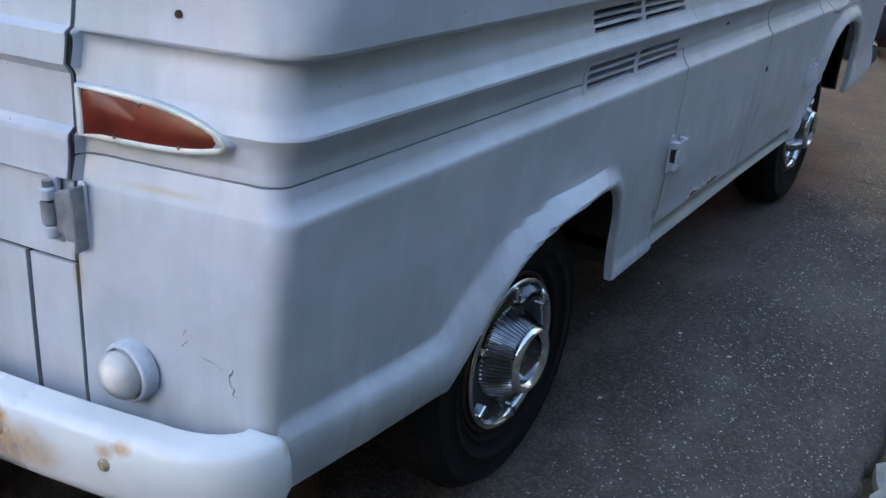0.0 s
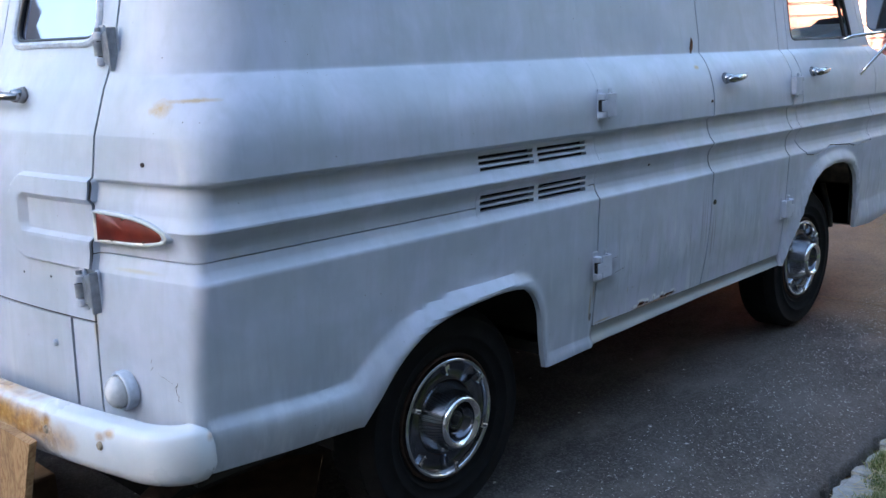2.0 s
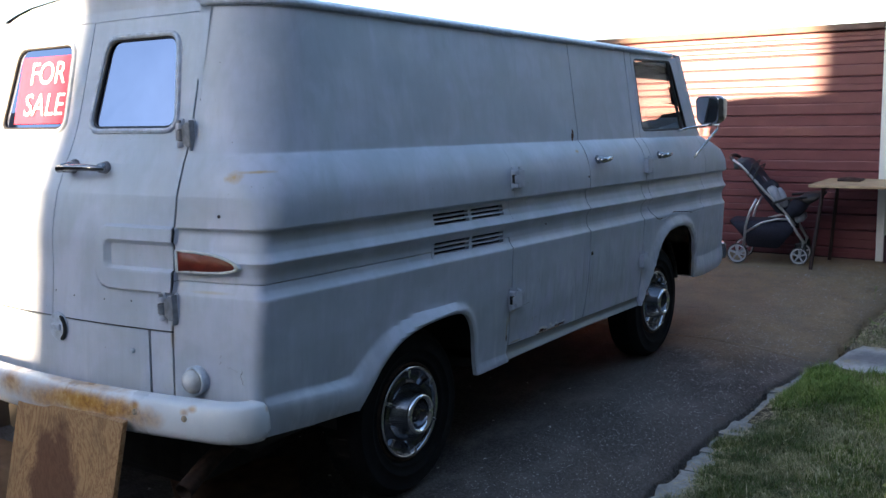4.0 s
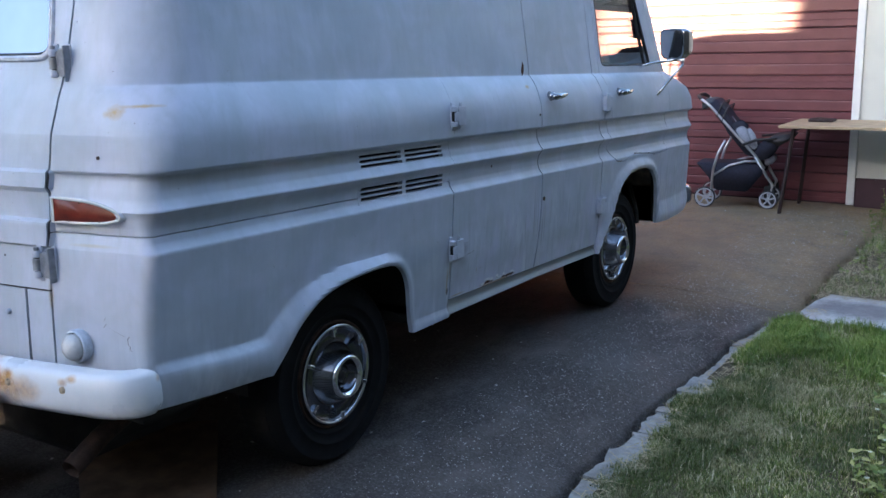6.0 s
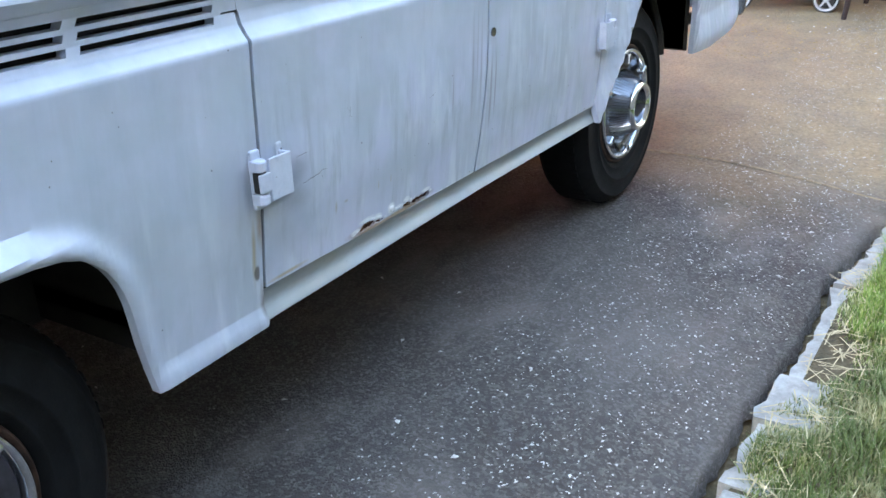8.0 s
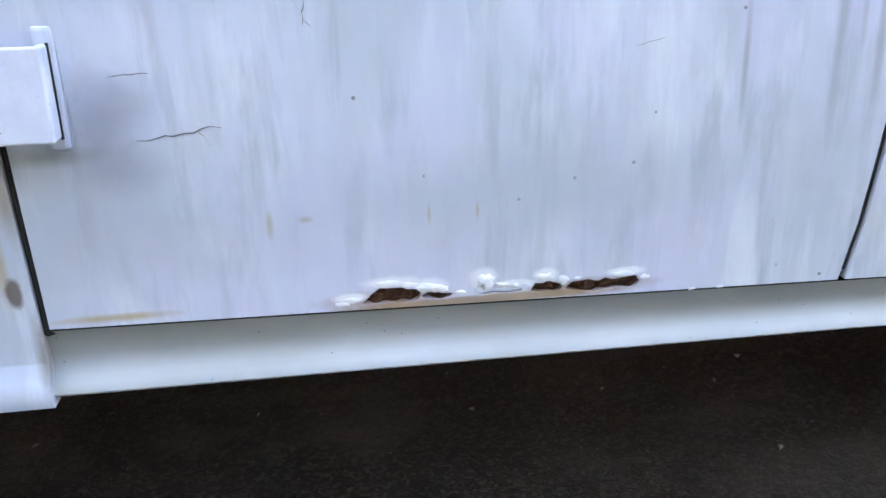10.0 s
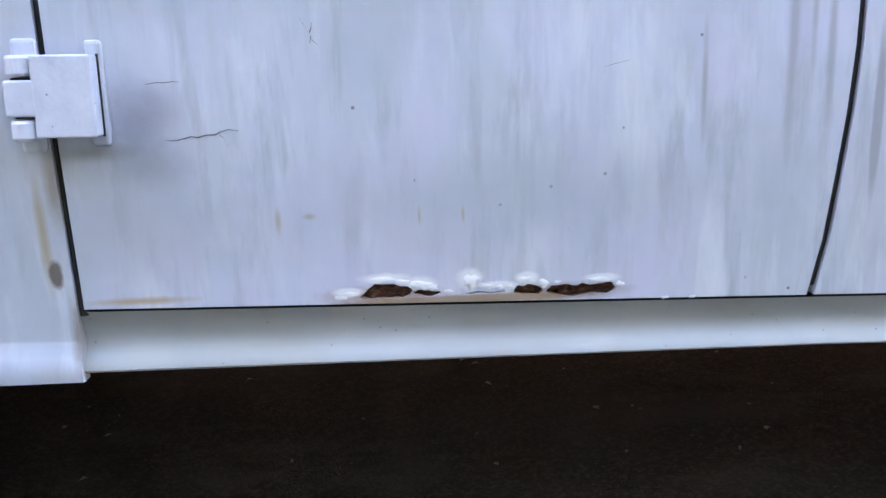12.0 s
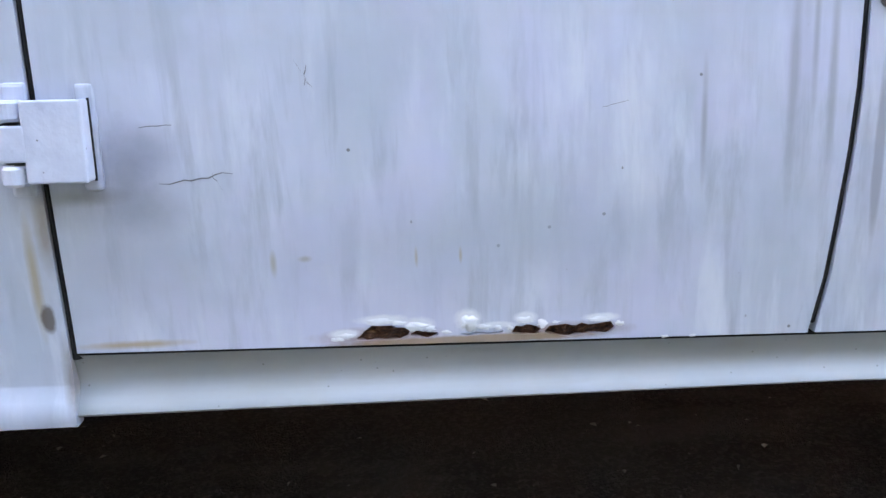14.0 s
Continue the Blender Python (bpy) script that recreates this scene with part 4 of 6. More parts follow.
for x0, x1, zt in ((-0.46, 0.44, 0.80), (2.02, 2.94, 0.90)):
    for lf in (False, True):
        bm = bmesh.new()
        y0, y1 = (0.075, 0.42) if not lf else (2 * CY - 0.42, 2 * CY - 0.075)
        vs = [bm.verts.new(c) for c in ((x0, y0, 0.40), (x1, y0, 0.40), (x1, y0, zt), (x0, y0, zt), (x0, y1, 0.40), (x1, y1, 0.40), (x1, y1, zt), (x0, y1, zt))]
        q = (0, 1, 2, 3) if lf else (4, 5, 6, 7)
        for f in (q, (0, 4, 7, 3), (1, 5, 6, 2), (3, 2, 6, 7)):
            bm.faces.new([vs[i] for i in f])
        part("wheel_housing", bm, UNDER, van)
for lf in (False, True):
    ya, yb = (0.085, 0.36) if not lf else (2 * CY - 0.36, 2 * CY - 0.085)
    bm = bmesh.new()
    rows = [[bm.verts.new((2.925 - 0.30 * max(0.0, (z - 0.62) / 0.26) ** 2, y, z)) for y in (ya, (ya + yb) / 2, yb)] for z in span(0.41, 0.88, 0.05)]
    for a, b in zip(rows, rows[1:]):
        for j in range(2):
            bm.faces.new((a[j], a[j + 1], b[j + 1], b[j]))
    bmesh.ops.solidify(bm, geom=bm.faces[:], thickness=0.003)
    liner = part("splash_panel", bm, MUDDY, van, "mud-stained inner splash panel", True)
    bm = bmesh.new()
    tube(bm, [(2.86, ya + 0.06, 0.40), (2.85, ya + 0.06, 0.47), (2.84, ya + 0.10, 0.62)], 0.014, 8)
    part("stay", bm, UNDER, liner)
bm = bmesh.new()
box(bm, (2.35, 0.25, 0.80), (2.75, 2 * CY - 0.25, 1.02), 0.04)
box(bm, (2.25, 0.25, 0.95), (2.37, 2 * CY - 0.25, 1.42), 0.04)
part("bench_seat", bm, NAVY, van)
bm = bmesh.new()
box(bm, (2.98, 0.3, 1.15), (3.12, 2 * CY - 0.3, 1.34), 0.03)
part("dashboard", bm, PAINT_PLAIN, van)
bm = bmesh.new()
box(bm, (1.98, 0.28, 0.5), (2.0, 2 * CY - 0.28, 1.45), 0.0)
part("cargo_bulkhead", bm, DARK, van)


# ---------------------------------------------------------------- wheels
def wheel(x, y, z, left=False):
    """Tyre, rim, ribbed chrome cap. The outer face looks to -y, or to +y on the far side."""
    w = new("wheel")
    w.empty_display_size = 0.1
    w.parent = van
    w.matrix_parent_inverse = van.matrix_basis.inverted()
    s = 1 if not left else -1
    R = z
    bm = bmesh.new()
    lathe(bm, [(0.178, 0.050 * s), (0.186, 0.036 * s), (0.205, 0.022 * s), (0.209, 0.0165 * s), (0.213, 0.0165 * s), (0.216, 0.0185 * s), (0.240, 0.0095 * s), (0.244, 0.0055 * s), (0.248, 0.0055 * s), (0.252, 0.0085 * s),
               (0.268, 0.008 * s), (0.296, 0.0155 * s), (0.299, 0.0125 * s), (0.303, 0.0145 * s), (0.306, 0.021 * s), (0.318, 0.030 * s), (R - 0.004, 0.048 * s), (R, 0.060 * s), (R, 0.155 * s),
               (R - 0.012, 0.178 * s), (0.28, 0.20 * s), (0.20, 0.185 * s)], (x, y, z), "y", 72)
    part("tyre", bm, RUBBER, w, "worn black tyre", True)
    # shallow tread blocks round the edge of the tread
    bm = bmesh.new()
    for i in range(64):
        m = Matrix.Translation((x, y, z)) @ Matrix.Rotation(2 * math.pi * i / 64, 4, "Y")
        a, b = sorted((0.050 * s, 0.160 * s))
        box(bm, (R - 0.006, a, -0.010), (R + 0.0004, b, 0.010), 0.0, m)
    tagged(part("tread", bm, RUBBER, w), kind="stuff")
    bm = bmesh.new()
    lathe(bm, [(0.190, 0.040 * s), (0.193, 0.026 * s), (0.188, 0.021 * s), (0.183, 0.030 * s), (0.172, 0.055 * s), (0.10, 0.065 * s), (0.02, 0.065 * s)], (x, y, z), "y", 64)
    part("rim", bm, RUSTRIM, w, "dark rust-edged steel rim", True)
    bm = bmesh.new()
    lathe(bm, [(0.182, 0.030 * s), (0.181, 0.017 * s), (0.177, 0.012 * s), (0.171, 0.013 * s), (0.166, 0.020 * s), (0.163, 0.032 * s)], (x, y, z), "y", 72)
    part("trim_ring", bm, RINGMETAL, w, "bright chrome trim ring", True)
    # smooth dark dish, then the ribbed cone that stands out to the hub
    bm = bmesh.new()
    lathe(bm, [(0.164, 0.031 * s), (0.152, 0.037 * s), (0.132, 0.038 * s), (0.118, 0.034 * s), (0.114, 0.033 * s)], (x, y, z), "y", 72)
    part("dish", bm, CAPMETAL, w, "dark polished dish of the wheel cover", True)
    bm = bmesh.new()
    n = 248
    rings = []
    for r, d, q in ((0.112, 0.037, 0.0), (0.110, 0.030, 0.0034), (0.096, 0.002, 0.0040), (0.083, -0.022, 0.0034), (0.078, -0.030, 0.0)):
        ring = []
        for j in range(n):
            a = 2 * math.pi * j / n
            k = r - (q if (j // 2) % 2 else 0.0)
            ring.append(bm.verts.new((x + k * math.cos(a), y + d * s, z + k * math.sin(a))))
        rings.append(ring)
    for a, b in zip(rings, rings[1:]):
        for j in range(n):
            bm.faces.new((a[j], a[(j + 1) % n], b[(j + 1) % n], b[j]))
    part("ribbed_cone", bm, RIBMETAL, w, "ribbed chrome cone of the wheel cover")
    bm = bmesh.new()
    lathe(bm, [(0.079, -0.029 * s), (0.075, -0.039 * s), (0.070, -0.042 * s), (0.063, -0.039 * s), (0.057, -0.030 * s)], (x, y, z), "y", 64)
    part("hub_ring", bm, CHROME, w, "bright chrome hub ring", True)
    bm = bmesh.new()
    lathe(bm, [(0.057, -0.030 * s), (0.052, -0.014 * s), (0.048, -0.012 * s), (0.045, -0.004 * s), (0.039, -0.001 * s)], (x, y, z), "y", 64)
    part("hub_cup", bm, CAPMETAL, w, "", True)
    bm = bmesh.new()
    lathe(bm, [(0.040, -0.001 * s), (0.033, -0.002 * s), (0.030, -0.009 * s), (0.025, -0.011 * s), (0.021, -0.007 * s), (0.016, -0.007 * s)], (x, y, z), "y", 48)
    emblem = part("hub_emblem", bm, CAPMETAL, w, "dark hub emblem", True)
    bm = bmesh.new()
    lathe(bm, [(0.0165, -0.007 * s), (0.013, -0.010 * s), (0.004, -0.011 * s)], (x, y, z), "y", 32)
    part("emblem_centre", bm, BLACKPL, emblem, "", True)
    # six clips bridge the dish below the trim ring
    for i in range(6):
        m = Matrix.Translation((x, y, z)) @ Matrix.Rotation(-radians(60 * i + 34), 4, "Y")
        bm = bmesh.new()
        a, b = sorted((0.004 * s, 0.030 * s))
        box(bm, (0.139, a, -0.008), (0.171, b, 0.008), 0.004, m, 2)
        clip = part("spinner_tab", bm, CHROME, w)
        bm = bmesh.new()
        a, b = sorted((0.001 * s, 0.004 * s))
        box(bm, (0.143, a, -0.003), (0.158, b, 0.003), 0.001, m)
        part("slot", bm, CAPMETAL, clip)
    return w


wheel(-0.004, 0.084, 0.332)
wheel(2.413, 0.076, 0.332)
wheel(-0.004, 2 * CY - 0.084, 0.332, True)
wheel(2.413, 2 * CY - 0.076, 0.332, True)
bm = bmesh.new()
tube(bm, [(0, 0.2, 0.33), (0, 1.66, 0.33)], 0.05)
part("axle", bm, UNDER, van)
bm = bmesh.new()
tube(bm, [(2.413, 0.2, 0.33), (2.413, 1.66, 0.33)], 0.04)
part("axle", bm, UNDER, van)


# ---------------------------------------------------------------- bumpers
def bumper_path(rear=True):
    pts = []
    if rear:
        pts += [(-0.852, 0.020), (-0.855, 0.014), (-0.866, 0.010)]
        for i in range(8):
            t = i / 7
            x, y = fillet((-0.888, 0.009), (-0.972, 0.018), (-0.987, 0.15), t)
            pts.append((x, y))
        for i in range(1, 14):
            y = 0.15 + (CY - 0.15) * i / 13
            pts.append((-1.075 + 0.148 * (CY - y) ** 2, y))
    else:
        for i in range(10):
            t = i / 9
            pts.append(fillet((3.40, 0.02), (3.58, 0.03), (3.60, 0.25), t))
        for i in range(1, 10):
            y = 0.25 + (CY - 0.25) * i / 9
            pts.append((3.66 - 0.13 * (CY - y) ** 2, y))
    return pts


def bumper(name, rear, z0, h, mat, label):
    half = bumper_path(rear)
    full = half + [(x, 2 * CY - y) for x, y in half[-2::-1]]
    prof_b = ((0.0, -0.030), (0.0, 0.0), (0.012, 0.010), (h * 0.25, 0.017), (h * 0.6, 0.016), (h - 0.014, 0.010), (h - 0.003, 0.0), (h, -0.012), (h, -0.045))
    bm = bmesh.new()
    rows = []
    for i, (x, y) in enumerate(full):
        a, b = full[max(i - 1, 0)], full[min(i + 1, len(full) - 1)]
        d = Vector((b[0] - a[0], b[1] - a[1])).normalized()
        n = Vector((-d.y, d.x)) if rear else Vector((d.y, -d.x))
        if n.dot(Vector((x - (-0.5 if rear else 3.1), y - CY))) < 0:
            n = -n
        squash = (0.80, 0.93, 1.0)[min(i, len(full) - 1 - i, 2)]
        rows.append([bm.verts.new((x + n.x * o, y + n.y * o, z0 + h / 2 + (zz - h / 2) * squash - RAKE * x)) for zz, o in prof_b])
    for a, b in zip(rows, rows[1:]):
        for j in range(len(a) - 1):
            bm.faces.new((a[j], a[j + 1], b[j + 1], b[j]))
    bm.faces.new(rows[0])
    bm.faces.new(rows[-1])
    return finish_panel(part(name, bm, mat, van, label), 70)


rear_bumper = bumper("rear_bumper", True, 0.482, 0.122, BUMPER, "white painted rear bumper with rust patches")
bumper("front_bumper", False, 0.52, 0.12, CHROME_DULL, "dull steel front bumper")
for y, z in ((0.198, 0.578), (0.388, 0.578)):
    bm = bmesh.new()
    x = -1.075 + 0.148 * (CY - y) ** 2
    lathe(bm, [(0.003, -0.019), (0.008, -0.019), (0.012, -0.013)], (x, y, z), "x", 16)
    part("bolt", bm, RUSTBOLT, rear_bumper, "rust-ringed bumper bolt")

# ---------------------------------------------------------------- lamps, hinges, handles
# tail lamp: a pointed almond
LAMP_P, LAMP_L = py(0.325), 0.113
alm = [(LAMP_P, 1.052), (LAMP_P, 0.986)]
alm += [(LAMP_P + LAMP_L * t, 0.986 + 0.002 * t + 0.014 * t ** 5) for t in span(0.12, 0.97, 0.11)]
alm += [(LAMP_P + LAMP_L, 1.008)]
alm += [(LAMP_P + LAMP_L * t, 1.052 - 0.006 * t - 0.032 * t ** 4) for t in span(0.12, 0.97, 0.11)][::-1]


def lamp_point(p, z, out):
    """On the smooth lamp bed that spans the ridge."""
    a, b = skin(p, 0.986, -out), skin(p, 1.052, -out)
    return a.lerp(b, (z - 0.986) / 0.066)


edge = [lamp_point(p, z, 0.015) for p, z in alm]
mid = sum(edge, Vector()) / len(edge)
face = (edge[1] - edge[0]).cross(edge[8] - edge[0]).normalized()
if face.x > 0:
    face = -face
bm = bmesh.new()
rings = [[bm.verts.new(mid + (q - mid) * f + face * 0.006 * (1 - f * f)) for q in edge] for f in (1.0, 0.8, 0.5, 0.2)]
for a, b in zip(rings, rings[1:]):
    for k in range(len(a)):
        bm.faces.new((a[k], a[(k + 1) % len(a)], b[(k + 1) % len(a)], b[k]))
bm.faces.new(rings[-1])
lens = part("tail_lamp", bm, LENS, van, "red tail lamp lens in a pale bezel", True)
bm = bmesh.new()
tube(bm, edge, 0.0046, 8, True)
part("bezel", bm, plain("pale_bezel_paint", (0.62, 0.63, 0.60), 0.5), lens, "cream lamp bezel", True)
bm = bmesh.new()
bed = [[bm.verts.new(mid + (q - mid) * f + face * d) for q in edge] for f, d in ((1.06, 0.001), (1.10, -0.016), (1.10, -0.03))]
for a, b in zip(bed, bed[1:]):
    for k in range(len(a)):
        bm.faces.new((a[k], a[(k + 1) % len(a)], b[(k + 1) % len(a)], b[k]))
bm.faces.new(bed[0][::-1])
part("lamp_bed", bm, PAINT_PLAIN, lens, "", True)
for k in (3, 8, -4):
    q = edge[k].lerp(mid, 0.18)
    bm = bmesh.new()
    tube(bm, [q, q + face * 0.006], 0.003, 8)
    part("lens_screw", bm, CHROME, lens)
bm = bmesh.new()
c = skin(py(0.258), 0.648)
lathe(bm, [(0.046, 0.004), (0.046, -0.018), (0.043, -0.022), (0.040, -0.022), (0.038, -0.014)], c, "x", 40)
lamp = part("reversing_lamp", bm, PAINT_PLAIN, van, "", True)
bm = bmesh.new()
lathe(bm, [(0.0375, -0.014)] + [(0.0372 * math.cos(a) + (0.0013 if k % 2 else -0.0013), -0.022 - 0.030 * math.sin(a)) for k, a in enumerate(span(0.05, 1.40, 0.11))] + [(0.003, -0.052)], c, "x", 40)
part("lens", bm, CLEARLENS, lamp, "ribbed clear reversing lens", True)


def frame_at(p, z, left=False):
    """Axes on the skin: along it to the front, up, and outward."""
    o = skin(p, z, 0, left)
    a = (skin(p + 0.01, z, 0, left) - skin(p - 0.01, z, 0, left)).normalized()
    u = Vector((0, 0, 1))
    n = a.cross(u).normalized()
    return Matrix((( a.x, n.x, u.x, o.x), (a.y, n.y, u.y, o.y), (a.z, n.z, u.z, o.z), (0, 0, 0, 1)))


def hinge(p, z, parent, mat=None, flip=False, wide=0.96, barrel=False):
    """An outside strap hinge: backing pads, knuckles round a dark block and the folded leaf over them."""
    m = frame_at(p, z) @ Matrix.Diagonal((-wide if flip else wide, 0.76, 0.93, 1))
    bm = bmesh.new()
    box(bm, (-0.034, -0.001, -0.054), (-0.010, 0.011, 0.056), 0.004, m, 2)
    box(bm, (-0.037, 0.004, -0.042), (-0.013, 0.026, -0.0215), 0.003, m, 2)
    box(bm, (-0.037, 0.004, 0.0195), (-0.013, 0.026, 0.040), 0.003, m, 2)
    box(bm, (0.032, -0.001, -0.050), (0.051, 0.006, 0.055), 0.005, m, 3)
    h = part("hinge", bm, PAINT, parent, "painted outside door hinge")
    for a, b in ((-0.042, -0.022), (0.020, 0.040)):
        bm = bmesh.new()
        tube(bm, [m @ Vector((-0.024, 0.021, a)), m @ Vector((-0.024, 0.021, a + 0.003)), m @ Vector((-0.024, 0.021, b - 0.003)), m @ Vector((-0.024, 0.021, b))], 0.013, 20, radii=[0.0095, 0.0118, 0.0118, 0.0095])
        part("knuckle", bm, HINGE, h)
    # dark block: shade of the gap between the knuckles, put into its colour
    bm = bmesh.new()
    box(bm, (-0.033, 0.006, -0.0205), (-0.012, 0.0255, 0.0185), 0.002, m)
    part("pin_gap_dark", bm, DARK, h, "dark block standing for the shaded gap at the hinge pin")
    if barrel:
        bm = bmesh.new()
        tube(bm, [m @ Vector((-0.024, 0.023, -0.018)), m @ Vector((-0.024, 0.023, 0.016))], 0.0115, 16)
        tube(bm, [m @ Vector((-0.024, 0.021, 0.040)), m @ Vector((-0.024, 0.021, 0.050))], 0.007, 10)
        box(bm, (-0.014, 0.006, -0.034), (0.012, 0.022, 0.034), 0.003, m, 2)
        box(bm, (0.012, 0.004, -0.040), (0.040, 0.030, 0.042), 0.004, m, 2)
        part("leaf", bm, mat or HINGE, h, "darker grey hinge leaf")
        bm = bmesh.new()
        box(bm, (0.041, -0.001, -0.054), (0.047, 0.036, 0.050), 0.002, m)
        part("end_plate", bm, mat or HINGE, h)
        return h
    bm = bmesh.new()
    # front plate, its return to the door and the tongue over the dark block
    box(bm, (-0.011, 0.029, -0.039), (0.045, 0.0345, 0.040), 0.0024, m, 3)
    box(bm, (0.037, 0.004, -0.0385), (0.0448, 0.034, 0.0395), 0.0024, m, 3)
    box(bm, (-0.037, 0.0285, -0.0185), (-0.008, 0.0350, 0.0165), 0.0024, m, 3)
    part("leaf", bm, mat or HINGE, h)
    if not flip:
        bm = bmesh.new()
        box(bm, (0.0440, 0.0045, -0.0395), (0.0462, 0.0085, 0.0405), 0.0, m)
        part("dark_line", bm, DARK, h, "thin dark line behind the leaf")
    return h


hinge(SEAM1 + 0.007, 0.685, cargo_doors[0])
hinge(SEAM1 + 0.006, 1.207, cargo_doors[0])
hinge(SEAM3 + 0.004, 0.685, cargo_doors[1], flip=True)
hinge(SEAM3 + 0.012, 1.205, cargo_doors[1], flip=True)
hinge(RSEAM - 0.014, 0.868, rear_doors[0], LEAF_GREY, wide=0.78, barrel=True)
hinge(RSEAM - 0.014, 1.412, rear_doors[0], LEAF_GREY, wide=0.78, barrel=True)


def handle(p, z, parent, long=0.15):
    m = frame_at(p, z)
    bm = bmesh.new()
    tube(bm, [m @ Vector((0, -0.002, 0)), m @ Vector((0, 0.012, 0)), m @ Vector((0, 0.030, 0.002))], 0.018, 14, radii=[0.024, 0.019, 0.015])
    h = part("door_handle", bm, HANDLE, parent, "chrome pull-out door handle", True)
    bm = bmesh.new()
    tube(bm, [m @ Vector((-0.035, 0.030, -0.003)), m @ Vector((-0.015, 0.040, -0.001)), m @ Vector((0.04, 0.043, 0.003)), m @ Vector((0.08, 0.040, 0.006)), m @ Vector((long - 0.035, 0.030, 0.010))],
         0.012, 12, radii=[0.010, 0.015, 0.014, 0.010, 0.006])
    part("grip", bm, HANDLE, h, "", True)


handle(1.455, 1.257, cargo_doors[1])
handle(2.235, 1.255, cab_door)
m = frame_at(py(0.86), 1.305)
bm = bmesh.new()
tube(bm, [m @ Vector((0, -0.002, 0)), m @ Vector((0, 0.02, 0)), m @ Vector((0, 0.05, 0))], 0.02, 14, radii=[0.028, 0.02, 0.016])
h = part("rear_handle", bm, CHROME_DULL, rear_doors[0], "dull chrome rear door handle", True)
bm = bmesh.new()
tube(bm, [m @ Vector((0.17, -0.002, 0)), m @ Vector((0.17, 0.03, 0))], 0.02, 14, radii=[0.022, 0.015])
part("escutcheon", bm, CHROME_DULL, h, "", True)
bm = bmesh.new()
tube(bm, [m @ Vector((-0.03, 0.045, -0.004)), m @ Vector((0.05, 0.05, 0.002)), m @ Vector((0.12, 0.046, 0.002)), m @ Vector((0.20, 0.03, -0.002))], 0.012, 12, radii=[0.014, 0.012, 0.012, 0.009])
part("grip", bm, CHROME_DULL, h, "", True)
# rust, filler and cracks
rng = random.Random(21)
bm = bmesh.new()
rows = []
for x in span(0.885, 1.165, 0.004):
    rows.append([bm.verts.new(skin(x, z, 0.006 + 0.006 * noise.noise((x * 90, z * 160, 2)) + 0.004 * noise.noise((x * 260, z * 300, 5)))) for z in span(0.477, 0.506, 0.0029)])
for a, b in zip(rows, rows[1:]):
    for j in range(len(a) - 1):
        bm.faces.new((a[j], b[j], b[j + 1], a[j + 1]))
part("rusted_seam", bm, RUSTM, cargo_doors[0], "rusted-through seam at the door's foot")
for x, z, w, h, lift in ((0.926, 0.5040, 0.022, 0.0045, 0.003), (0.945, 0.5025, 0.010, 0.003, 0.002), (0.962, 0.4975, 0.016, 0.0065, 0.005), (0.974, 0.4955, 0.008, 0.004, 0.003), (1.012, 0.5005, 0.0125, 0.0105, 0.008),
                         (1.027, 0.4955, 0.009, 0.004, 0.003), (1.041, 0.4945, 0.006, 0.0035, 0.003), (1.052, 0.4945, 0.005, 0.003, 0.002), (1.067, 0.5015, 0.011, 0.0055, 0.004), (1.084, 0.4975, 0.006, 0.006, 0.004),
                         (1.098, 0.4985, 0.006, 0.002, 0.002), (1.140, 0.5005, 0.016, 0.0035, 0.003), (1.160, 0.4955, 0.006, 0.004, 0.003), (0.895, 0.4905, 0.014, 0.0035, 0.002), (0.884, 0.4865, 0.008, 0.003, 0.002),
                         (0.990, 0.4915, 0.007, 0.0025, 0.002), (1.205, 0.4805, 0.006, 0.0022, 0.002), (1.232, 0.4808, 0.005, 0.0022, 0.002)):
    bm = bmesh.new()
    lift *= 0.3
    w *= 0.72
    h *= 0.74
    z -= 0.002
    mid = bm.verts.new(skin(x, z, -0.8 * lift))
    n = 18
    rings = []
    for f, d in ((0.35, 0.75), (0.7, 0.45), (1.0, -0.1)):
        ring = []
        for k in range(n):
            a = 6.283 * k / n
            wob = 1 + 0.5 * noise.noise((x * 99, math.cos(a) * 1.6, math.sin(a) * 1.6)) + 0.5 * noise.noise((x * 77, math.cos(a) * 4, math.sin(a) * 4))
            bumpy = 1 + 0.5 * noise.noise((x * 55 + f * 3, math.cos(a) * 3, math.sin(a) * 3))
            ring.append(bm.verts.new(skin(x + w * f * wob * math.cos(a), z + h * f * wob * math.sin(a), -d * lift * bumpy)))
        rings.append(ring)
    for k in range(n):
        q = (k + 1) % n
        bm.faces.new((mid, rings[0][k], rings[0][q]))
        for a, b in zip(rings, rings[1:]):
            bm.faces.new((a[k], b[k], b[q], a[q]))
    part("filler_flake", bm, WHITEPAINT, cargo_doors[0], "", True)


def crack(pts, w, parent, mat=None):
    """A thin dark line in the paint."""
    bm = bmesh.new()
    prev = None
    for i, (p, z) in enumerate(pts):
        ww = w * (0.35 + 0.65 * math.sin(math.pi * (i + 0.4) / len(pts)))
        pair = (bm.verts.new(skin(p - ww * 0.4, z + ww, -0.0006)), bm.verts.new(skin(p + ww * 0.4, z - ww, -0.0006)))
        if prev:
            bm.faces.new((prev[0], pair[0], pair[1], prev[1]))
        prev = pair
    part("paint_crack", bm, mat or HAIR, parent)


def wander(p0, z0, p1, z1, n, wob, seed):
    r = random.Random(seed)
    return [(p0 + (p1 - p0) * i / n + r.uniform(-wob, wob), z0 + (z1 - z0) * i / n + r.uniform(-wob, wob)) for i in range(n + 1)]


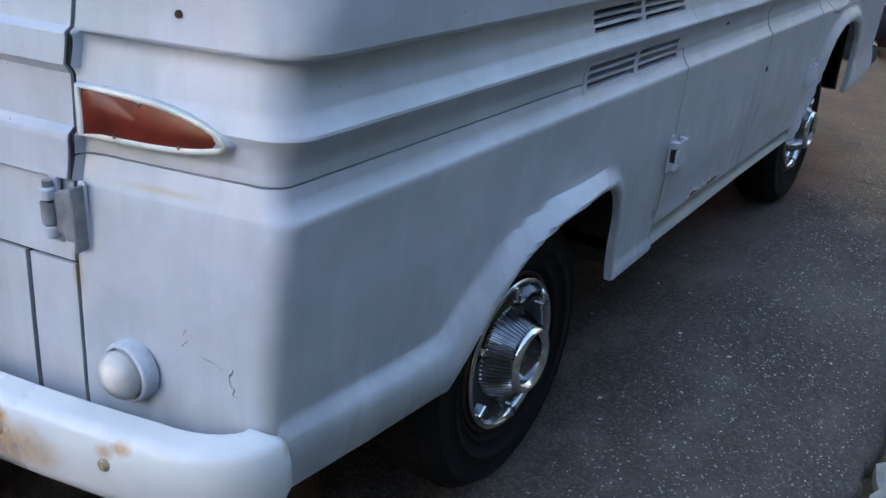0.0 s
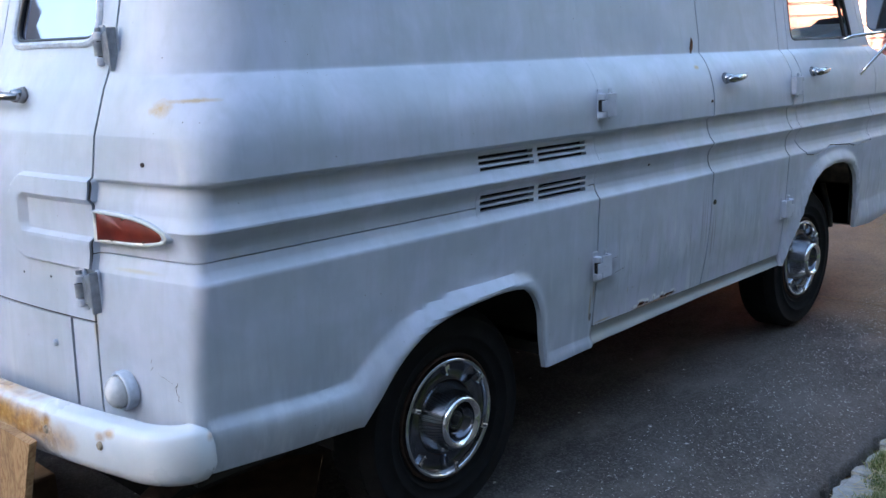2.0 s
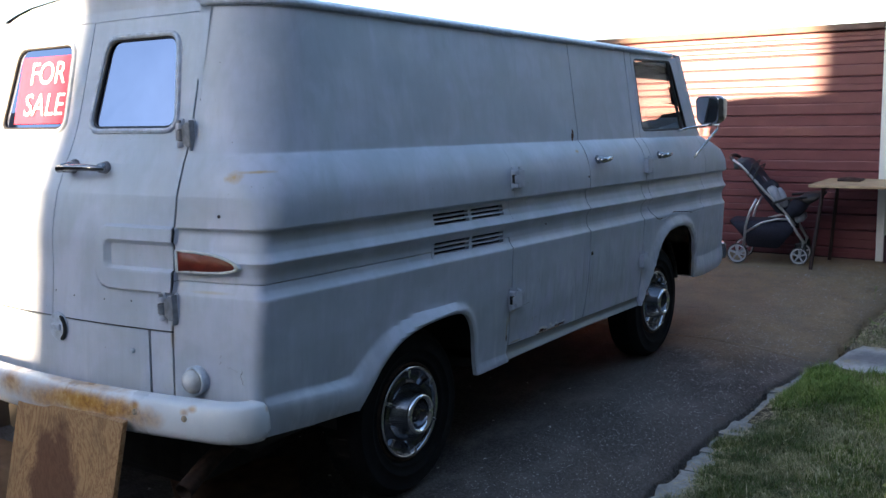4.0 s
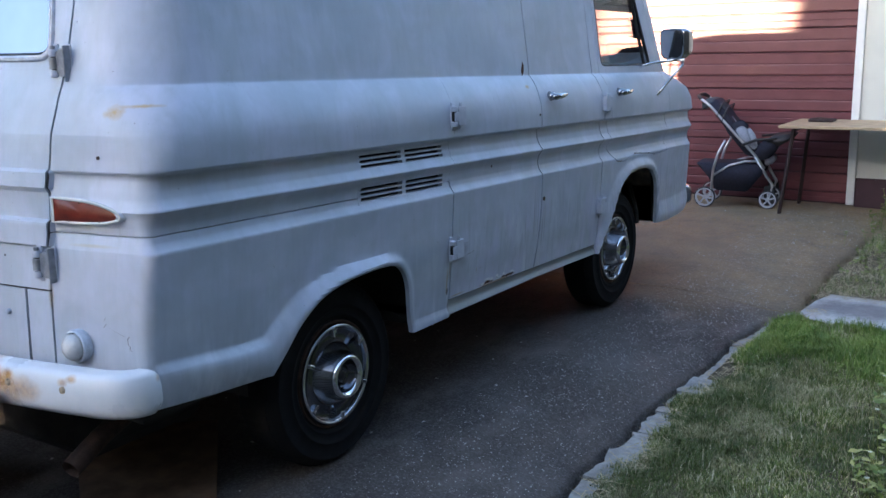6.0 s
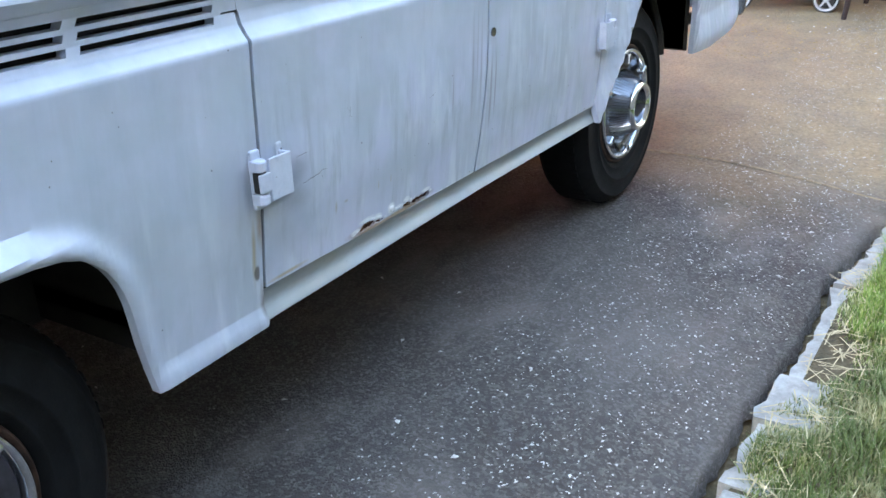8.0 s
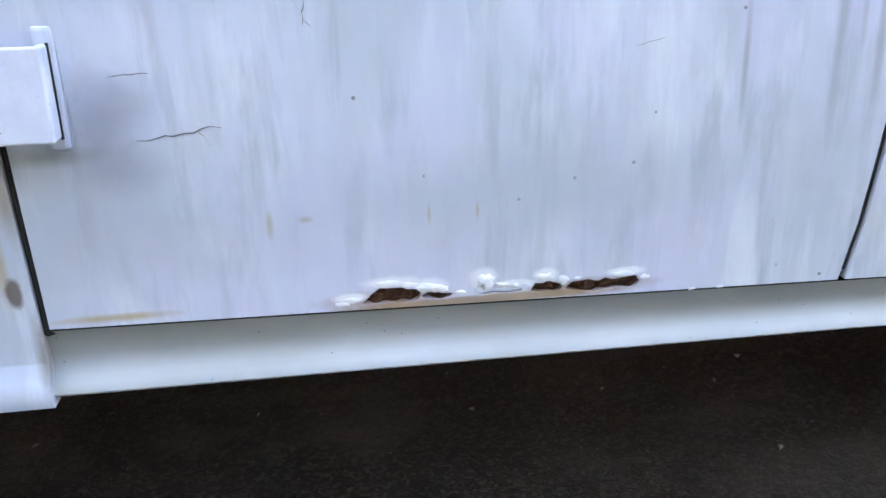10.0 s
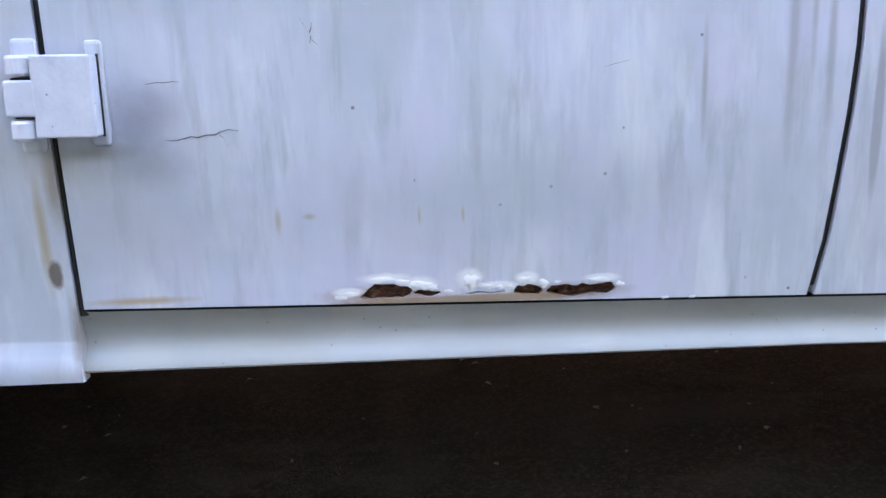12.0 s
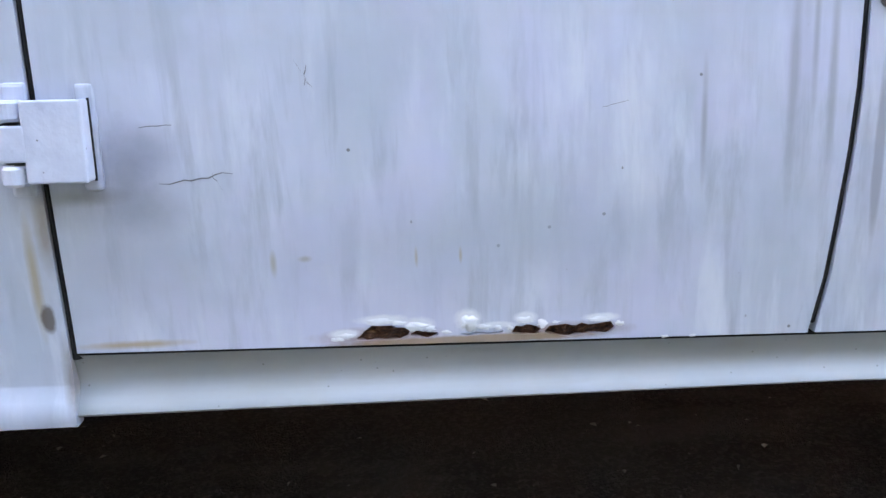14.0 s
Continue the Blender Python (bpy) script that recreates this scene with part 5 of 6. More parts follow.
crack(wander(0.735, 0.642, 0.80, 0.652, 9, 0.0014, 1), 0.0006, cargo_doors[0])
crack(wander(0.782, 0.652, 0.79, 0.636, 4, 0.001, 2), 0.0005, cargo_doors[0])
crack(wander(0.865, 0.752, 0.878, 0.728, 5, 0.0012, 3), 0.0008, cargo_doors[0])
crack(wander(0.876, 0.748, 0.872, 0.73, 4, 0.0012, 4), 0.0007, cargo_doors[0])
crack(wander(0.72, 0.694, 0.75, 0.697, 5, 0.001, 5), 0.0004, cargo_doors[0])
crack(wander(1.14, 0.704, 1.165, 0.709, 5, 0.001, 6), 0.0002, cargo_doors[0])
# rusted notch at the door's edge above the crease
bm = bmesh.new()
tube(bm, [skin(1.322, 1.415, 0.002), skin(1.318, 1.395, 0.0), skin(1.309, 1.372, 0.0), skin(1.304, 1.352, 0.003)], 0.005, 8, radii=[0.001, 0.006, 0.008, 0.004])
part("rust_notch", bm, RUSTM, cargo_doors[0], "dark rusted nick in the door skin", True)
lower = [o for o in van.children if o.name.startswith("lower_quarter_panel")][0]
crack(wander(py(0.128), 0.70, py(0.118), 0.645, 8, 0.003, 7), 0.0012, lower)
crack(wander(py(0.175), 0.705, py(0.135), 0.685, 6, 0.002, 8), 0.0006, lower)
crack(wander(py(0.185), 0.735, py(0.19), 0.70, 6, 0.002, 9), 0.0005, lower)

# small fittings: key lock, plug, latch of the lid, screws
for p, z, r, par in ((1.400, 0.796, 0.010, cargo_doors[1]), (py(0.185), 1.162, 0.0052, van), (1.335, 1.18, 0.005, cargo_doors[0]), (0.95, 0.985, 0.004, cargo_doors[0])):
    mm = frame_at(p, z)
    bm = bmesh.new()
    tube(bm, [mm @ Vector((0, -0.002, 0)), mm @ Vector((0, 0.003, 0))], r, 14)
    part("lock" if r > 0.0095 else "plug", bm, CHROME_DULL if r > 0.0095 else IRON, par)
for y, z, r in ((0.902, 0.882, 0.0028), (0.80, 0.873, 0.0028), (0.645, 0.874, 0.003), (0.519, 0.878, 0.0032)):
    mm = frame_at(py(y), z)
    bm = bmesh.new()
    tube(bm, [mm @ Vector((0, -0.002, 0)), mm @ Vector((0, 0.0006, 0))], r, 10)
    part("screw_hole", bm, DARK, rear_doors[0])
mm = frame_at(py(0.511), 0.716)
bm = bmesh.new()
tube(bm, [mm @ Vector((0, -0.002, 0)), mm @ Vector((0, 0.006, 0)), mm @ Vector((0, 0.010, 0))], 0.008, 10, radii=[0.009, 0.008, 0.005])
part("bump_stop", bm, PAINT_PLAIN, van)
mm = frame_at(py(0.885), 0.757)
bm = bmesh.new()
tube(bm, [mm @ Vector((0, -0.002, 0)), mm @ Vector((0, 0.004, 0)), mm @ Vector((0, 0.007, 0))], 0.05, 32, radii=[0.052, 0.052, 0.046])
lk = part("lid_latch", bm, PAINT_PLAIN, van, "round painted latch plate of the engine lid")
bm = bmesh.new()
tube(bm, [mm @ Vector((0.045 * math.cos(a), 0.0075, 0.045 * math.sin(a))) for a in span(-1.2, 1.1, 0.2)], 0.007, 8, radii=[0.003] + [0.0075] * 10 + [0.003])
part("finger_slot", bm, DARK, lk)
bm = bmesh.new()
box(bm, (-0.03, 0.006, -0.012), (0.02, 0.016, 0.012), 0.004, mm, 2)
part("turn_key", bm, PAINT_PLAIN, lk)

# outside mirror on its bent arm
bm = bmesh.new()
base = skin(2.76, 1.225, 0)
tube(bm, [base, (2.86, -0.03, 1.24), (2.97, -0.07, 1.325), (2.95, -0.08, 1.352), (2.86, -0.06, 1.355), (2.72, 0.03, 1.34), skin(2.68, 1.385, 0)], 0.008, 10)
arm = part("mirror_arm", bm, CHROME, van, "bent chrome mirror arm", True)
bm = bmesh.new()
mx = pose(2.90, -0.055, 1.445, 0, -3, -24)
shell = []
for d, w, h, dy in ((-0.040, 0.088, 0.080, 0.0), (-0.034, 0.094, 0.086, 0.0), (0.0, 0.096, 0.086, 0.0), (0.045, 0.084, 0.074, 0.004), (0.080, 0.060, 0.052, 0.010), (0.100, 0.030, 0.026, 0.014)):
    ring = []
    for i in range(40):
        a = 2 * math.pi * i / 40
        c, q = math.cos(a), math.sin(a)
        lean = 1.0 + 0.10 * q
        ring.append(bm.verts.new((d, dy + w * lean * math.copysign(abs(c) ** 0.42, c), h * math.copysign(abs(q) ** 0.42, q))))
    shell.append(ring)
for a, b in zip(shell, shell[1:]):
    for i in range(40):
        bm.faces.new((a[i], a[(i + 1) % 40], b[(i + 1) % 40], b[i]))
bm.faces.new(shell[0])
bm.faces.new(shell[-1][::-1])
bmesh.ops.transform(bm, matrix=mx, verts=bm.verts)
mir = part("mirror_housing", bm, HANDLE, van, "chrome outside mirror", True)
bm = bmesh.new()
rim = []
for d, k in ((-0.0402, 0.93), (-0.0425, 0.93)):
    rim.append([bm.verts.new((d, k * 0.088 * (1.0 + 0.10 * math.sin(a)) * math.copysign(abs(math.cos(a)) ** 0.42, math.cos(a)), k * 0.080 * math.copysign(abs(math.sin(a)) ** 0.42, math.sin(a))))
                for a in [2 * math.pi * i / 40 for i in range(40)]])
for i in range(40):
    bm.faces.new((rim[0][i], rim[0][(i + 1) % 40], rim[1][(i + 1) % 40], rim[1][i]))
bm.faces.new(rim[0])
bm.faces.new(rim[1][::-1])
bmesh.ops.transform(bm, matrix=mx, verts=bm.verts)
part("mirror_glass", bm, CHROME, mir)

# tail pipe, and a sump made wide and low to block sun under the van
bm = bmesh.new()
tube(bm, [(-0.55, 0.45, 0.36), (-0.80, 0.36, 0.33), (-0.92, 0.34, 0.28)], 0.03, 16, caps=False)
part("tail_pipe", bm, plain("sooty_rust", (0.045, 0.024, 0.016), 0.9, 0, 0.5, 30, 0.4), van, "rusty tail pipe", True)
bm = bmesh.new()
box(bm, (-0.74, 0.52, 0.17), (-0.22, 1.70, 0.46), 0.05)
part("sump_sun_block", bm, UNDER, van)


# ---------------------------------------------------------------- ground
def edge_y(x):
    """Where the asphalt ends beside the lawn."""
    base = float(np.interp(x, [-30, 0.3, 1.5, 2.2, 2.5, 3.0, 4.2, 5.9, 7.2, 40], [-0.60, -0.612, -0.615, -0.625, -0.65, -0.745, -0.735, -0.79, -0.84, -1.2]))
    return base + 0.026 * noise.noise((x * 5.0, 0.3, 0)) + 0.022 * noise.noise((x * 14.0, 3.0, 0)) + 0.016 * noise.noise((x * 27.0, 7.0, 0)) + 0.010 * noise.noise((x * 48.0, 1.0, 0))


def drive_z(x, y):
    """The drive is flat under the van and sinks towards its broken edge."""
    t = max(0.0, min(1.0, (-0.02 - y) / 0.62))
    return -0.058 * t * t * (1.6 - 0.6 * t) * float(np.interp(x, [3.5, 6.0], [1.0, 0.35]))


bm = bmesh.new()
nx = [-2500, -300, -60, -20] + span(-8, -2, 0.1) + span(-1.98, 7.4, 0.018) + [20, 60, 300, 2500]
yy = [2500, 300, 40, 8, 3.5, 2.2, 1.2, 0.4, 0.0, -0.1, -0.2, -0.3, -0.4, -0.5, -0.57]
rows = []
for x in nx:
    e = edge_y(max(-30, min(40, x)))
    rows.append([bm.verts.new((x, y, drive_z(x, y) + (0.002 * noise.noise((x * 6, y * 6, 0)) if -0.65 < y < 1 else 0))) for y in yy]
                + [bm.verts.new((x, e, drive_z(x, e) - 0.002)), bm.verts.new((x, e - 0.006, drive_z(x, e) - 0.05))])
for a, b in zip(rows, rows[1:]):
    for j in range(len(a) - 1):
        bm.faces.new((a[j], b[j], b[j + 1], a[j + 1]))
solo("road", bm, ASPHALT, "dark worn asphalt drive with pale grit and brown dust", "drive", True, kind="structure")


def lawn_z(x, y):
    return -0.062 + 0.02 * max(0.0, min(1.0, (-0.70 - y) / 0.15)) + 0.010 * noise.noise((x * 2.5, y * 2.5, 0)) + 0.03 * float(np.interp(x, [3.5, 6.0], [0, 1]))


bm = bmesh.new()
yy = [-0.40, -0.60, -0.63, -0.66, -0.69, -0.72, -0.76, -0.80, -0.84, -0.9, -1.0, -1.2, -1.5, -2, -3, -5, -9, -40, -300, -2500]
nx = [-2500, -300, -60, -20] + span(-8, 7.4, 0.12) + [20, 60, 300, 2500]
rows = []
for x in nx:
    rows.append([bm.verts.new((x, y, lawn_z(x, y) if y < edge_y(max(-30, min(40, x))) - 0.05 else -0.115)) for y in yy])
for a, b in zip(rows, rows[1:]):
    for j in range(len(a) - 1):
        bm.faces.new((a[j], b[j], b[j + 1], a[j + 1]))
solo("ground", bm, SOIL, "dry lawn soil beside the drive", "lawn", True, kind="structure")

# broken concrete edging along the lawn
rng = random.Random(5)
edging = thing("concrete_edging", 1.6, -0.66, -0.08, "broken pale concrete edging strip between drive and lawn", "edging", kind="structure")
x = -1.6
while x < 2.75:
    ln = rng.uniform(0.16, 0.55)
    n = max(5, int(ln / 0.035))
    w = rng.uniform(0.10, 0.17)
    gap = rng.uniform(0.026, 0.042)
    off = rng.uniform(0, 50)
    near = [(x + ln * i / n, edge_y(x + ln * i / n) - gap + 0.022 * noise.noise(((x + ln * i / n) * 11, off, 0)) + rng.uniform(-0.003, 0.003)) for i in range(n + 1)]
    far = [(a, b - w + 0.05 * noise.noise((a * 7, off, 4)) + rng.uniform(-0.004, 0.004)) for a, b in near][::-1]
    bm = bmesh.new()
    z1 = -0.050 + rng.uniform(-0.012, 0.006)
    sheet(bm, [(a, b, z1 + 0.010 * noise.noise((a * 9, b * 9, 1))) for a, b in near + far], 0.06, (0, 0, -1))
    part("edging_stone", bm, EDGESTONE, edging)
    x += ln + rng.uniform(0.004, 0.03)

# the concrete slab beside the lawn
bm = bmesh.new()
out = [(2.80, -0.87), (2.93, -0.80), (3.20, -0.83), (3.40, -0.87), (3.38, -1.18), (3.30, -1.9), (2.72, -1.9), (2.77, -1.27), (2.75, -1.0)]
sheet(bm, [(a, b, -0.036) for a, b in out], 0.07, (0, 0, -1))
bmesh.ops.bevel(bm, geom=list(bm.edges), offset=0.008, segments=2, affect="EDGES")
solo("concrete_slab", bm, slab_material(), "weathered grey concrete slab set into the lawn", "slab")

# cross joint in the drive, with sand in it
bm = bmesh.new()
rows = []
for y in span(-0.70, 2.6, 0.05):
    xx = 2.945 + 0.012 * noise.noise((y * 3, 0, 7)) - 0.01 * max(0, -y)
    w = max(0.0015, 0.006 + 0.008 * noise.noise((y * 9, 2, 7)))
    rows.append([bm.verts.new((xx - w, y, drive_z(xx, y) + 0.0035)), bm.verts.new((xx, y, drive_z(xx, y) + 0.007)), bm.verts.new((xx + w, y, drive_z(xx, y) + 0.0035))])
for a, b in zip(rows, rows[1:]):
    for j in range(2):
        bm.faces.new((a[j], a[j + 1], b[j + 1], b[j]))
solo("drive_joint", bm, plain("joint_sand", (0.29, 0.22, 0.14), 0.9, 0, 0.4, 40), "sandy cross joint in the asphalt drive", "joint", kind="structure")

# litter: pale chips and dry leaf scraps on the drive
def scraps(name, count, region, size, mat, label, cat, seed):
    r = random.Random(seed)
    bm = bmesh.new()
    for _ in range(count):
        x, y = r.uniform(*region[0]), r.uniform(*region[1])
        if y < edge_y(x) + 0.03:
            continue
        q = size * r.uniform(0.4, 1.0)
        a = r.uniform(0, 6.28)
        z = drive_z(x, y) + 0.002
        c, sn = math.cos(a) * q, math.sin(a) * q
        k = r.uniform(0.25, 0.8)
        v = [bm.verts.new(p) for p in ((x + c, y + sn, z), (x - sn * k, y + c * k, z + q * 0.35), (x - c, y - sn, z + q * 0.1), (x + sn * k, y - c * k, z + q * 0.3))]
        bm.faces.new(v)
        b = bm.verts.new((x, y, z + q * 0.6))
        for i in range(4):
            bm.faces.new((v[i], v[(i + 1) % 4], b))
    return solo(name, bm, mat, label, cat, kind="stuff")


CHIP = plain("pale_chip", (0.62, 0.61, 0.58), 0.8, 0, 0.3, 50)
STRAW = plain("dry_needle", (0.36, 0.26, 0.12), 0.8, 0, 0.4, 50)
scraps("pale_grit", 7500, ((-1.5, 6.4), (-0.75, 0.02)), 0.0045, CHIP, "pale grit scattered over the dark asphalt", "grit", 3)
scraps("pale_stones", 1500, ((-1.0, 3.4), (-0.75, -0.12)), 0.0062, CHIP, "small pale stones trodden into the asphalt", "grit", 8)
scraps("leaf_scraps", 220, ((-1.0, 6.4), (-0.75, 1.9)), 0.011, CHIP, "bleached leaf scraps lying on the drive", "leaf litter", 4)
scraps("dry_needles", 1300, ((4.6, 6.5), (-0.7, 2.4)), 0.014, STRAW, "dry yellow needles drifted before the garage", "needles", 6)

# grass
def blades(name, count, test, hgt, mat, label, seed):
    r = random.Random(seed)
    verts, faces = [], []
    while count > 0:
        x, y = test(r)
        if y is None:
            continue
        count -= 1
        clump = 0.5 + 0.5 * noise.noise((x * 6, y * 6, 4)) + 0.35 * noise.noise((x * 17, y * 17, 1))
        h = hgt * r.uniform(0.45, 1.0) * max(0.3, 0.4 + 1.15 * clump) * (0.75 + 0.8 * max(0, noise.noise((x * 1.1 + 3, y * 1.1, 9))))
        a = r.uniform(0, 6.283)
        ln = h * r.uniform(0.2, 0.9)
        dx, dy = math.cos(a) * ln, math.sin(a) * ln
        w = r.uniform(0.0009, 0.0022)
        px, py_ = -math.sin(a) * w, math.cos(a) * w
        z = lawn_z(x, y) - 0.004
        b = len(verts)
        verts += [(x - px, y - py_, z), (x + px, y + py_, z), (x + px * 0.8 + dx * 0.35, y + py_ * 0.8 + dy * 0.35, z + h * 0.62),
                  (x - px * 0.8 + dx * 0.35, y - py_ * 0.8 + dy * 0.35, z + h * 0.62), (x + dx, y + dy, z + h)]
        faces += [(b, b + 1, b + 2, b + 3), (b + 3, b + 2, b + 4)]
    me = bpy.data.meshes.new(name)
    me.from_pydata(verts, [], faces)
    me.materials.append(mat)
    return tagged(new(name, me), label, "grass", kind="stuff")


def near_lawn(r):
    x, y = r.uniform(-1.2, 2.9), -0.66 - abs(r.gauss(0, 1)) * 0.75
    if y < -2.3 or y > edge_y(x) - 0.105 - 0.12 * noise.noise((x * 2.6, 8, 0)) - 0.05 * noise.noise((x * 13, 5, 0)) - r.uniform(-0.02, 0.03) or (x > 2.74 and y < -0.80):
        return x, None
    return x, y


def far_lawn(r):
    x, y = r.uniform(2.9, 6.6), r.uniform(-2.6, -0.78)
    if y > edge_y(x) - 0.05 or (x < 3.42 and y < -0.8) or noise.noise((x * 1.6, y * 1.6, 2)) < -0.05:
        return x, None
    return x, y


blades("grass", 200000, near_lawn, 0.037, GRASS, "patchy green and straw-coloured lawn grass", 11)
blades("grass", 20000, far_lawn, 0.06, GRASS, "patchy green and straw-coloured lawn grass", 12)



def lush_lawn(r):
    x, y = r.uniform(1.9, 2.76), -0.74 - abs(r.gauss(0, 0.42))
    if y > edge_y(x) - 0.06 or noise.noise((x * 2.5, y * 2.5, 6)) + 0.5 * (x - 2.3) + r.gauss(0, 0.16) < 0.0:
        return x, None
    return x, y


blades("grass", 22000, lush_lawn, 0.075, LUSH, "thick bright green grass beside the slab", 14)
blades("dry_stalks", 1100, near_lawn, 0.065, plain("bleached_stalk", (0.62, 0.57, 0.40), 0.8, 0, 0.2, 30), "pale dry stalks standing in the lawn", 15)

# leafy weeds with small pale flowers: by the house, and a clump in the lawn
WEED = grass_material("weed_leaves", (0.12, 0.18, 0.03), (0.27, 0.32, 0.07), (0.42, 0.41, 0.14))
PETAL = plain("pale_petal", (0.62, 0.64, 0.48), 0.7)


def weed(x, y, rx, ry, hgt, count, seed):
    r = random.Random(seed)
    w = thing("weed", x, y, lawn_z(x, y), "leafy yellow-green weed with small pale flowers in the lawn", "weed", "lawn weeds")
    bm, stems, fl = bmesh.new(), bmesh.new(), bmesh.new()
    for k in range(count):
        px, qy = x + r.gauss(0, rx), y + r.gauss(0, ry)
        h = hgt * r.uniform(0.35, 1.0)
        top = Vector((px + r.gauss(0, 0.03), qy + r.gauss(0, 0.03), lawn_z(x, y) + h))
        foot = Vector((px, qy, lawn_z(px, qy)))
        tube(stems, [foot, foot.lerp(top, 0.5) + Vector((r.gauss(0, 0.006), r.gauss(0, 0.006), 0)), top], 0.0014, 4)
        for _ in range(7):
            c = foot.lerp(top, r.uniform(0.25, 1.0)) + Vector((r.gauss(0, 0.010), r.gauss(0, 0.010), 0))
            a, q = r.uniform(0, 6.28), r.uniform(0.010, 0.023)
            d, e = Vector((math.cos(a), math.sin(a), r.uniform(-0.2, 0.5))) * q, Vector((-math.sin(a), math.cos(a), r.uniform(-0.3, 0.3))) * q * 0.55
            bm.faces.new([bm.verts.new(c - d), bm.verts.new(c + e), bm.verts.new(c + d), bm.verts.new(c - e)])
        if r.random() < 0.30:
            for i in range(5):
                a = 6.283 * i / 5
                d = Vector((math.cos(a), math.sin(a), 0.35)) * 0.009
                e = Vector((-math.sin(a), math.cos(a), 0)) * 0.005
                fl.faces.new([fl.verts.new(top), fl.verts.new(top + d * 0.6 + e), fl.verts.new(top + d), fl.verts.new(top + d * 0.6 - e)])
    for nm, mesh, mt, lb in (("stem_growth", stems, WEED, ""), ("foliage", bm, WEED, ""), ("blossom", fl, PETAL, "small pale flowers")):
        tagged(part(nm, mesh, mt, w, lb), lb, kind="stuff")


weed(4.95, -1.08, 0.30, 0.16, 0.15, 60, 1)
weed(5.65, -0.90, 0.12, 0.08, 0.22, 26, 2)
weed(4.25, -1.02, 0.22, 0.12, 0.11, 34, 3)
weed(2.20, -1.58, 0.16, 0.07, 0.17, 150, 4)
weed(1.82, -1.61, 0.17, 0.07, 0.20, 210, 7)
weed(1.40, -1.65, 0.18, 0.07, 0.22, 230, 5)
weed(0.95, -1.69, 0.17, 0.07, 0.21, 190, 6)
weed(6.15, -0.86, 0.07, 0.05, 0.26, 40, 8)
scraps_straw = bmesh.new()
rng = random.Random(18)
for k in range(3600):
    x, y = rng.uniform(3.3, 6.4), -0.80 - abs(rng.gauss(0, 0.35))
    if k % 6 == 0:
        x = rng.uniform(-1.2, 3.0)
        y = edge_y(x) - rng.uniform(0.06, 0.20)
    if y > edge_y(x) - 0.01:
        continue
    a, q = rng.uniform(0, 6.28), rng.uniform(0.02, 0.06)
    c, d = Vector((x, y, lawn_z(x, y) + rng.uniform(0.002, 0.02))), Vector((math.cos(a), math.sin(a), rng.uniform(-0.15, 0.15))) * q
    e = Vector((-math.sin(a), math.cos(a), 0)) * 0.0016
    scraps_straw.faces.new([scraps_straw.verts.new(v) for v in (c - d - e, c + d - e, c + d + e, c - d + e)])
solo("dry_straw", scraps_straw, plain("bleached_straw", (0.44, 0.36, 0.22), 0.8, 0, 0.3, 40), "bleached straw lying on the dry lawn by the house", "straw", kind="stuff")

# ---------------------------------------------------------------- garage and house
GX = 6.57
garage = thing("garage", GX + 0.2, 1.8, 0, "dark red garage front with horizontal boards and brown fascia", "garage")
heights = (0.008, 0.103, 0.272, 0.42, 0.556, 0.70, 0.82, 1.02, 1.14, 1.345, 1.556, 1.69, 1.905, 2.005, 2.105)
for i, (a, b) in enumerate(zip(heights, heights[1:])):
    bm = bmesh.new()
    y0, y1 = -0.345, 5.2
    prof_d = ((a + 0.004, 0.02), (a + 0.004, 0.004), (a + 0.012, -0.0055), (a + (b - a) * 0.44, -0.0046), (a + (b - a) * 0.5, 0.0), (a + (b - a) * 0.54, -0.0046), (b - 0.012, -0.0046), (b - 0.003, 0.004), (b - 0.003, 0.02))
    lo_ = [bm.verts.new((GX + d, y0, z)) for z, d in prof_d]
    hi_ = [bm.verts.new((GX + d, y1, z)) for z, d in prof_d]
    for j in range(len(lo_) - 1):
        bm.faces.new((lo_[j], lo_[j + 1], hi_[j + 1], hi_[j]))
    bm.faces.new(lo_)
    bm.faces.new(hi_)
    part("board", bm, RED, garage)
bm = bmesh.new()
box(bm, (GX + 0.012, -0.34, 0.0), (GX + 0.12, 5.2, 2.10))
part("backing", bm, MAROON, garage)
bm = bmesh.new()
box(bm, (GX - 0.06, -0.35, 2.108), (GX + 0.14, 5.4, 2.165), 0.006)
part("fascia", bm, ROOFM, garage, "brown fascia board")
bm = bmesh.new()
box(bm, (GX + 0.14, -0.3, 0.0), (GX + 4.0, 5.2, 2.10))
part("rear_mass", bm, MAROON, garage)
bm = bmesh.new()
box(bm, (GX - 0.035, -0.415, 0.0), (GX + 0.10, -0.348, 3.4), 0.004)
solo("corner_post", bm, WHITE, "white painted corner post at the garage edge", "post", kind="structure")
house = thing("house", GX + 2, -4, 0, "cream house wall with a dark maroon base", "house")
bm = bmesh.new()
box(bm, (GX - 0.01, -9.0, 0.245), (GX + 4.0, -0.416, 3.4))
part("wall", bm, CREAM, house, "cream painted wall")
bm = bmesh.new()
box(bm, (GX - 0.025, -9.0, -0.12), (GX + 4.0, -0.416, 0.243), 0.004)
part("base", bm, MAROON, house, "maroon painted base")

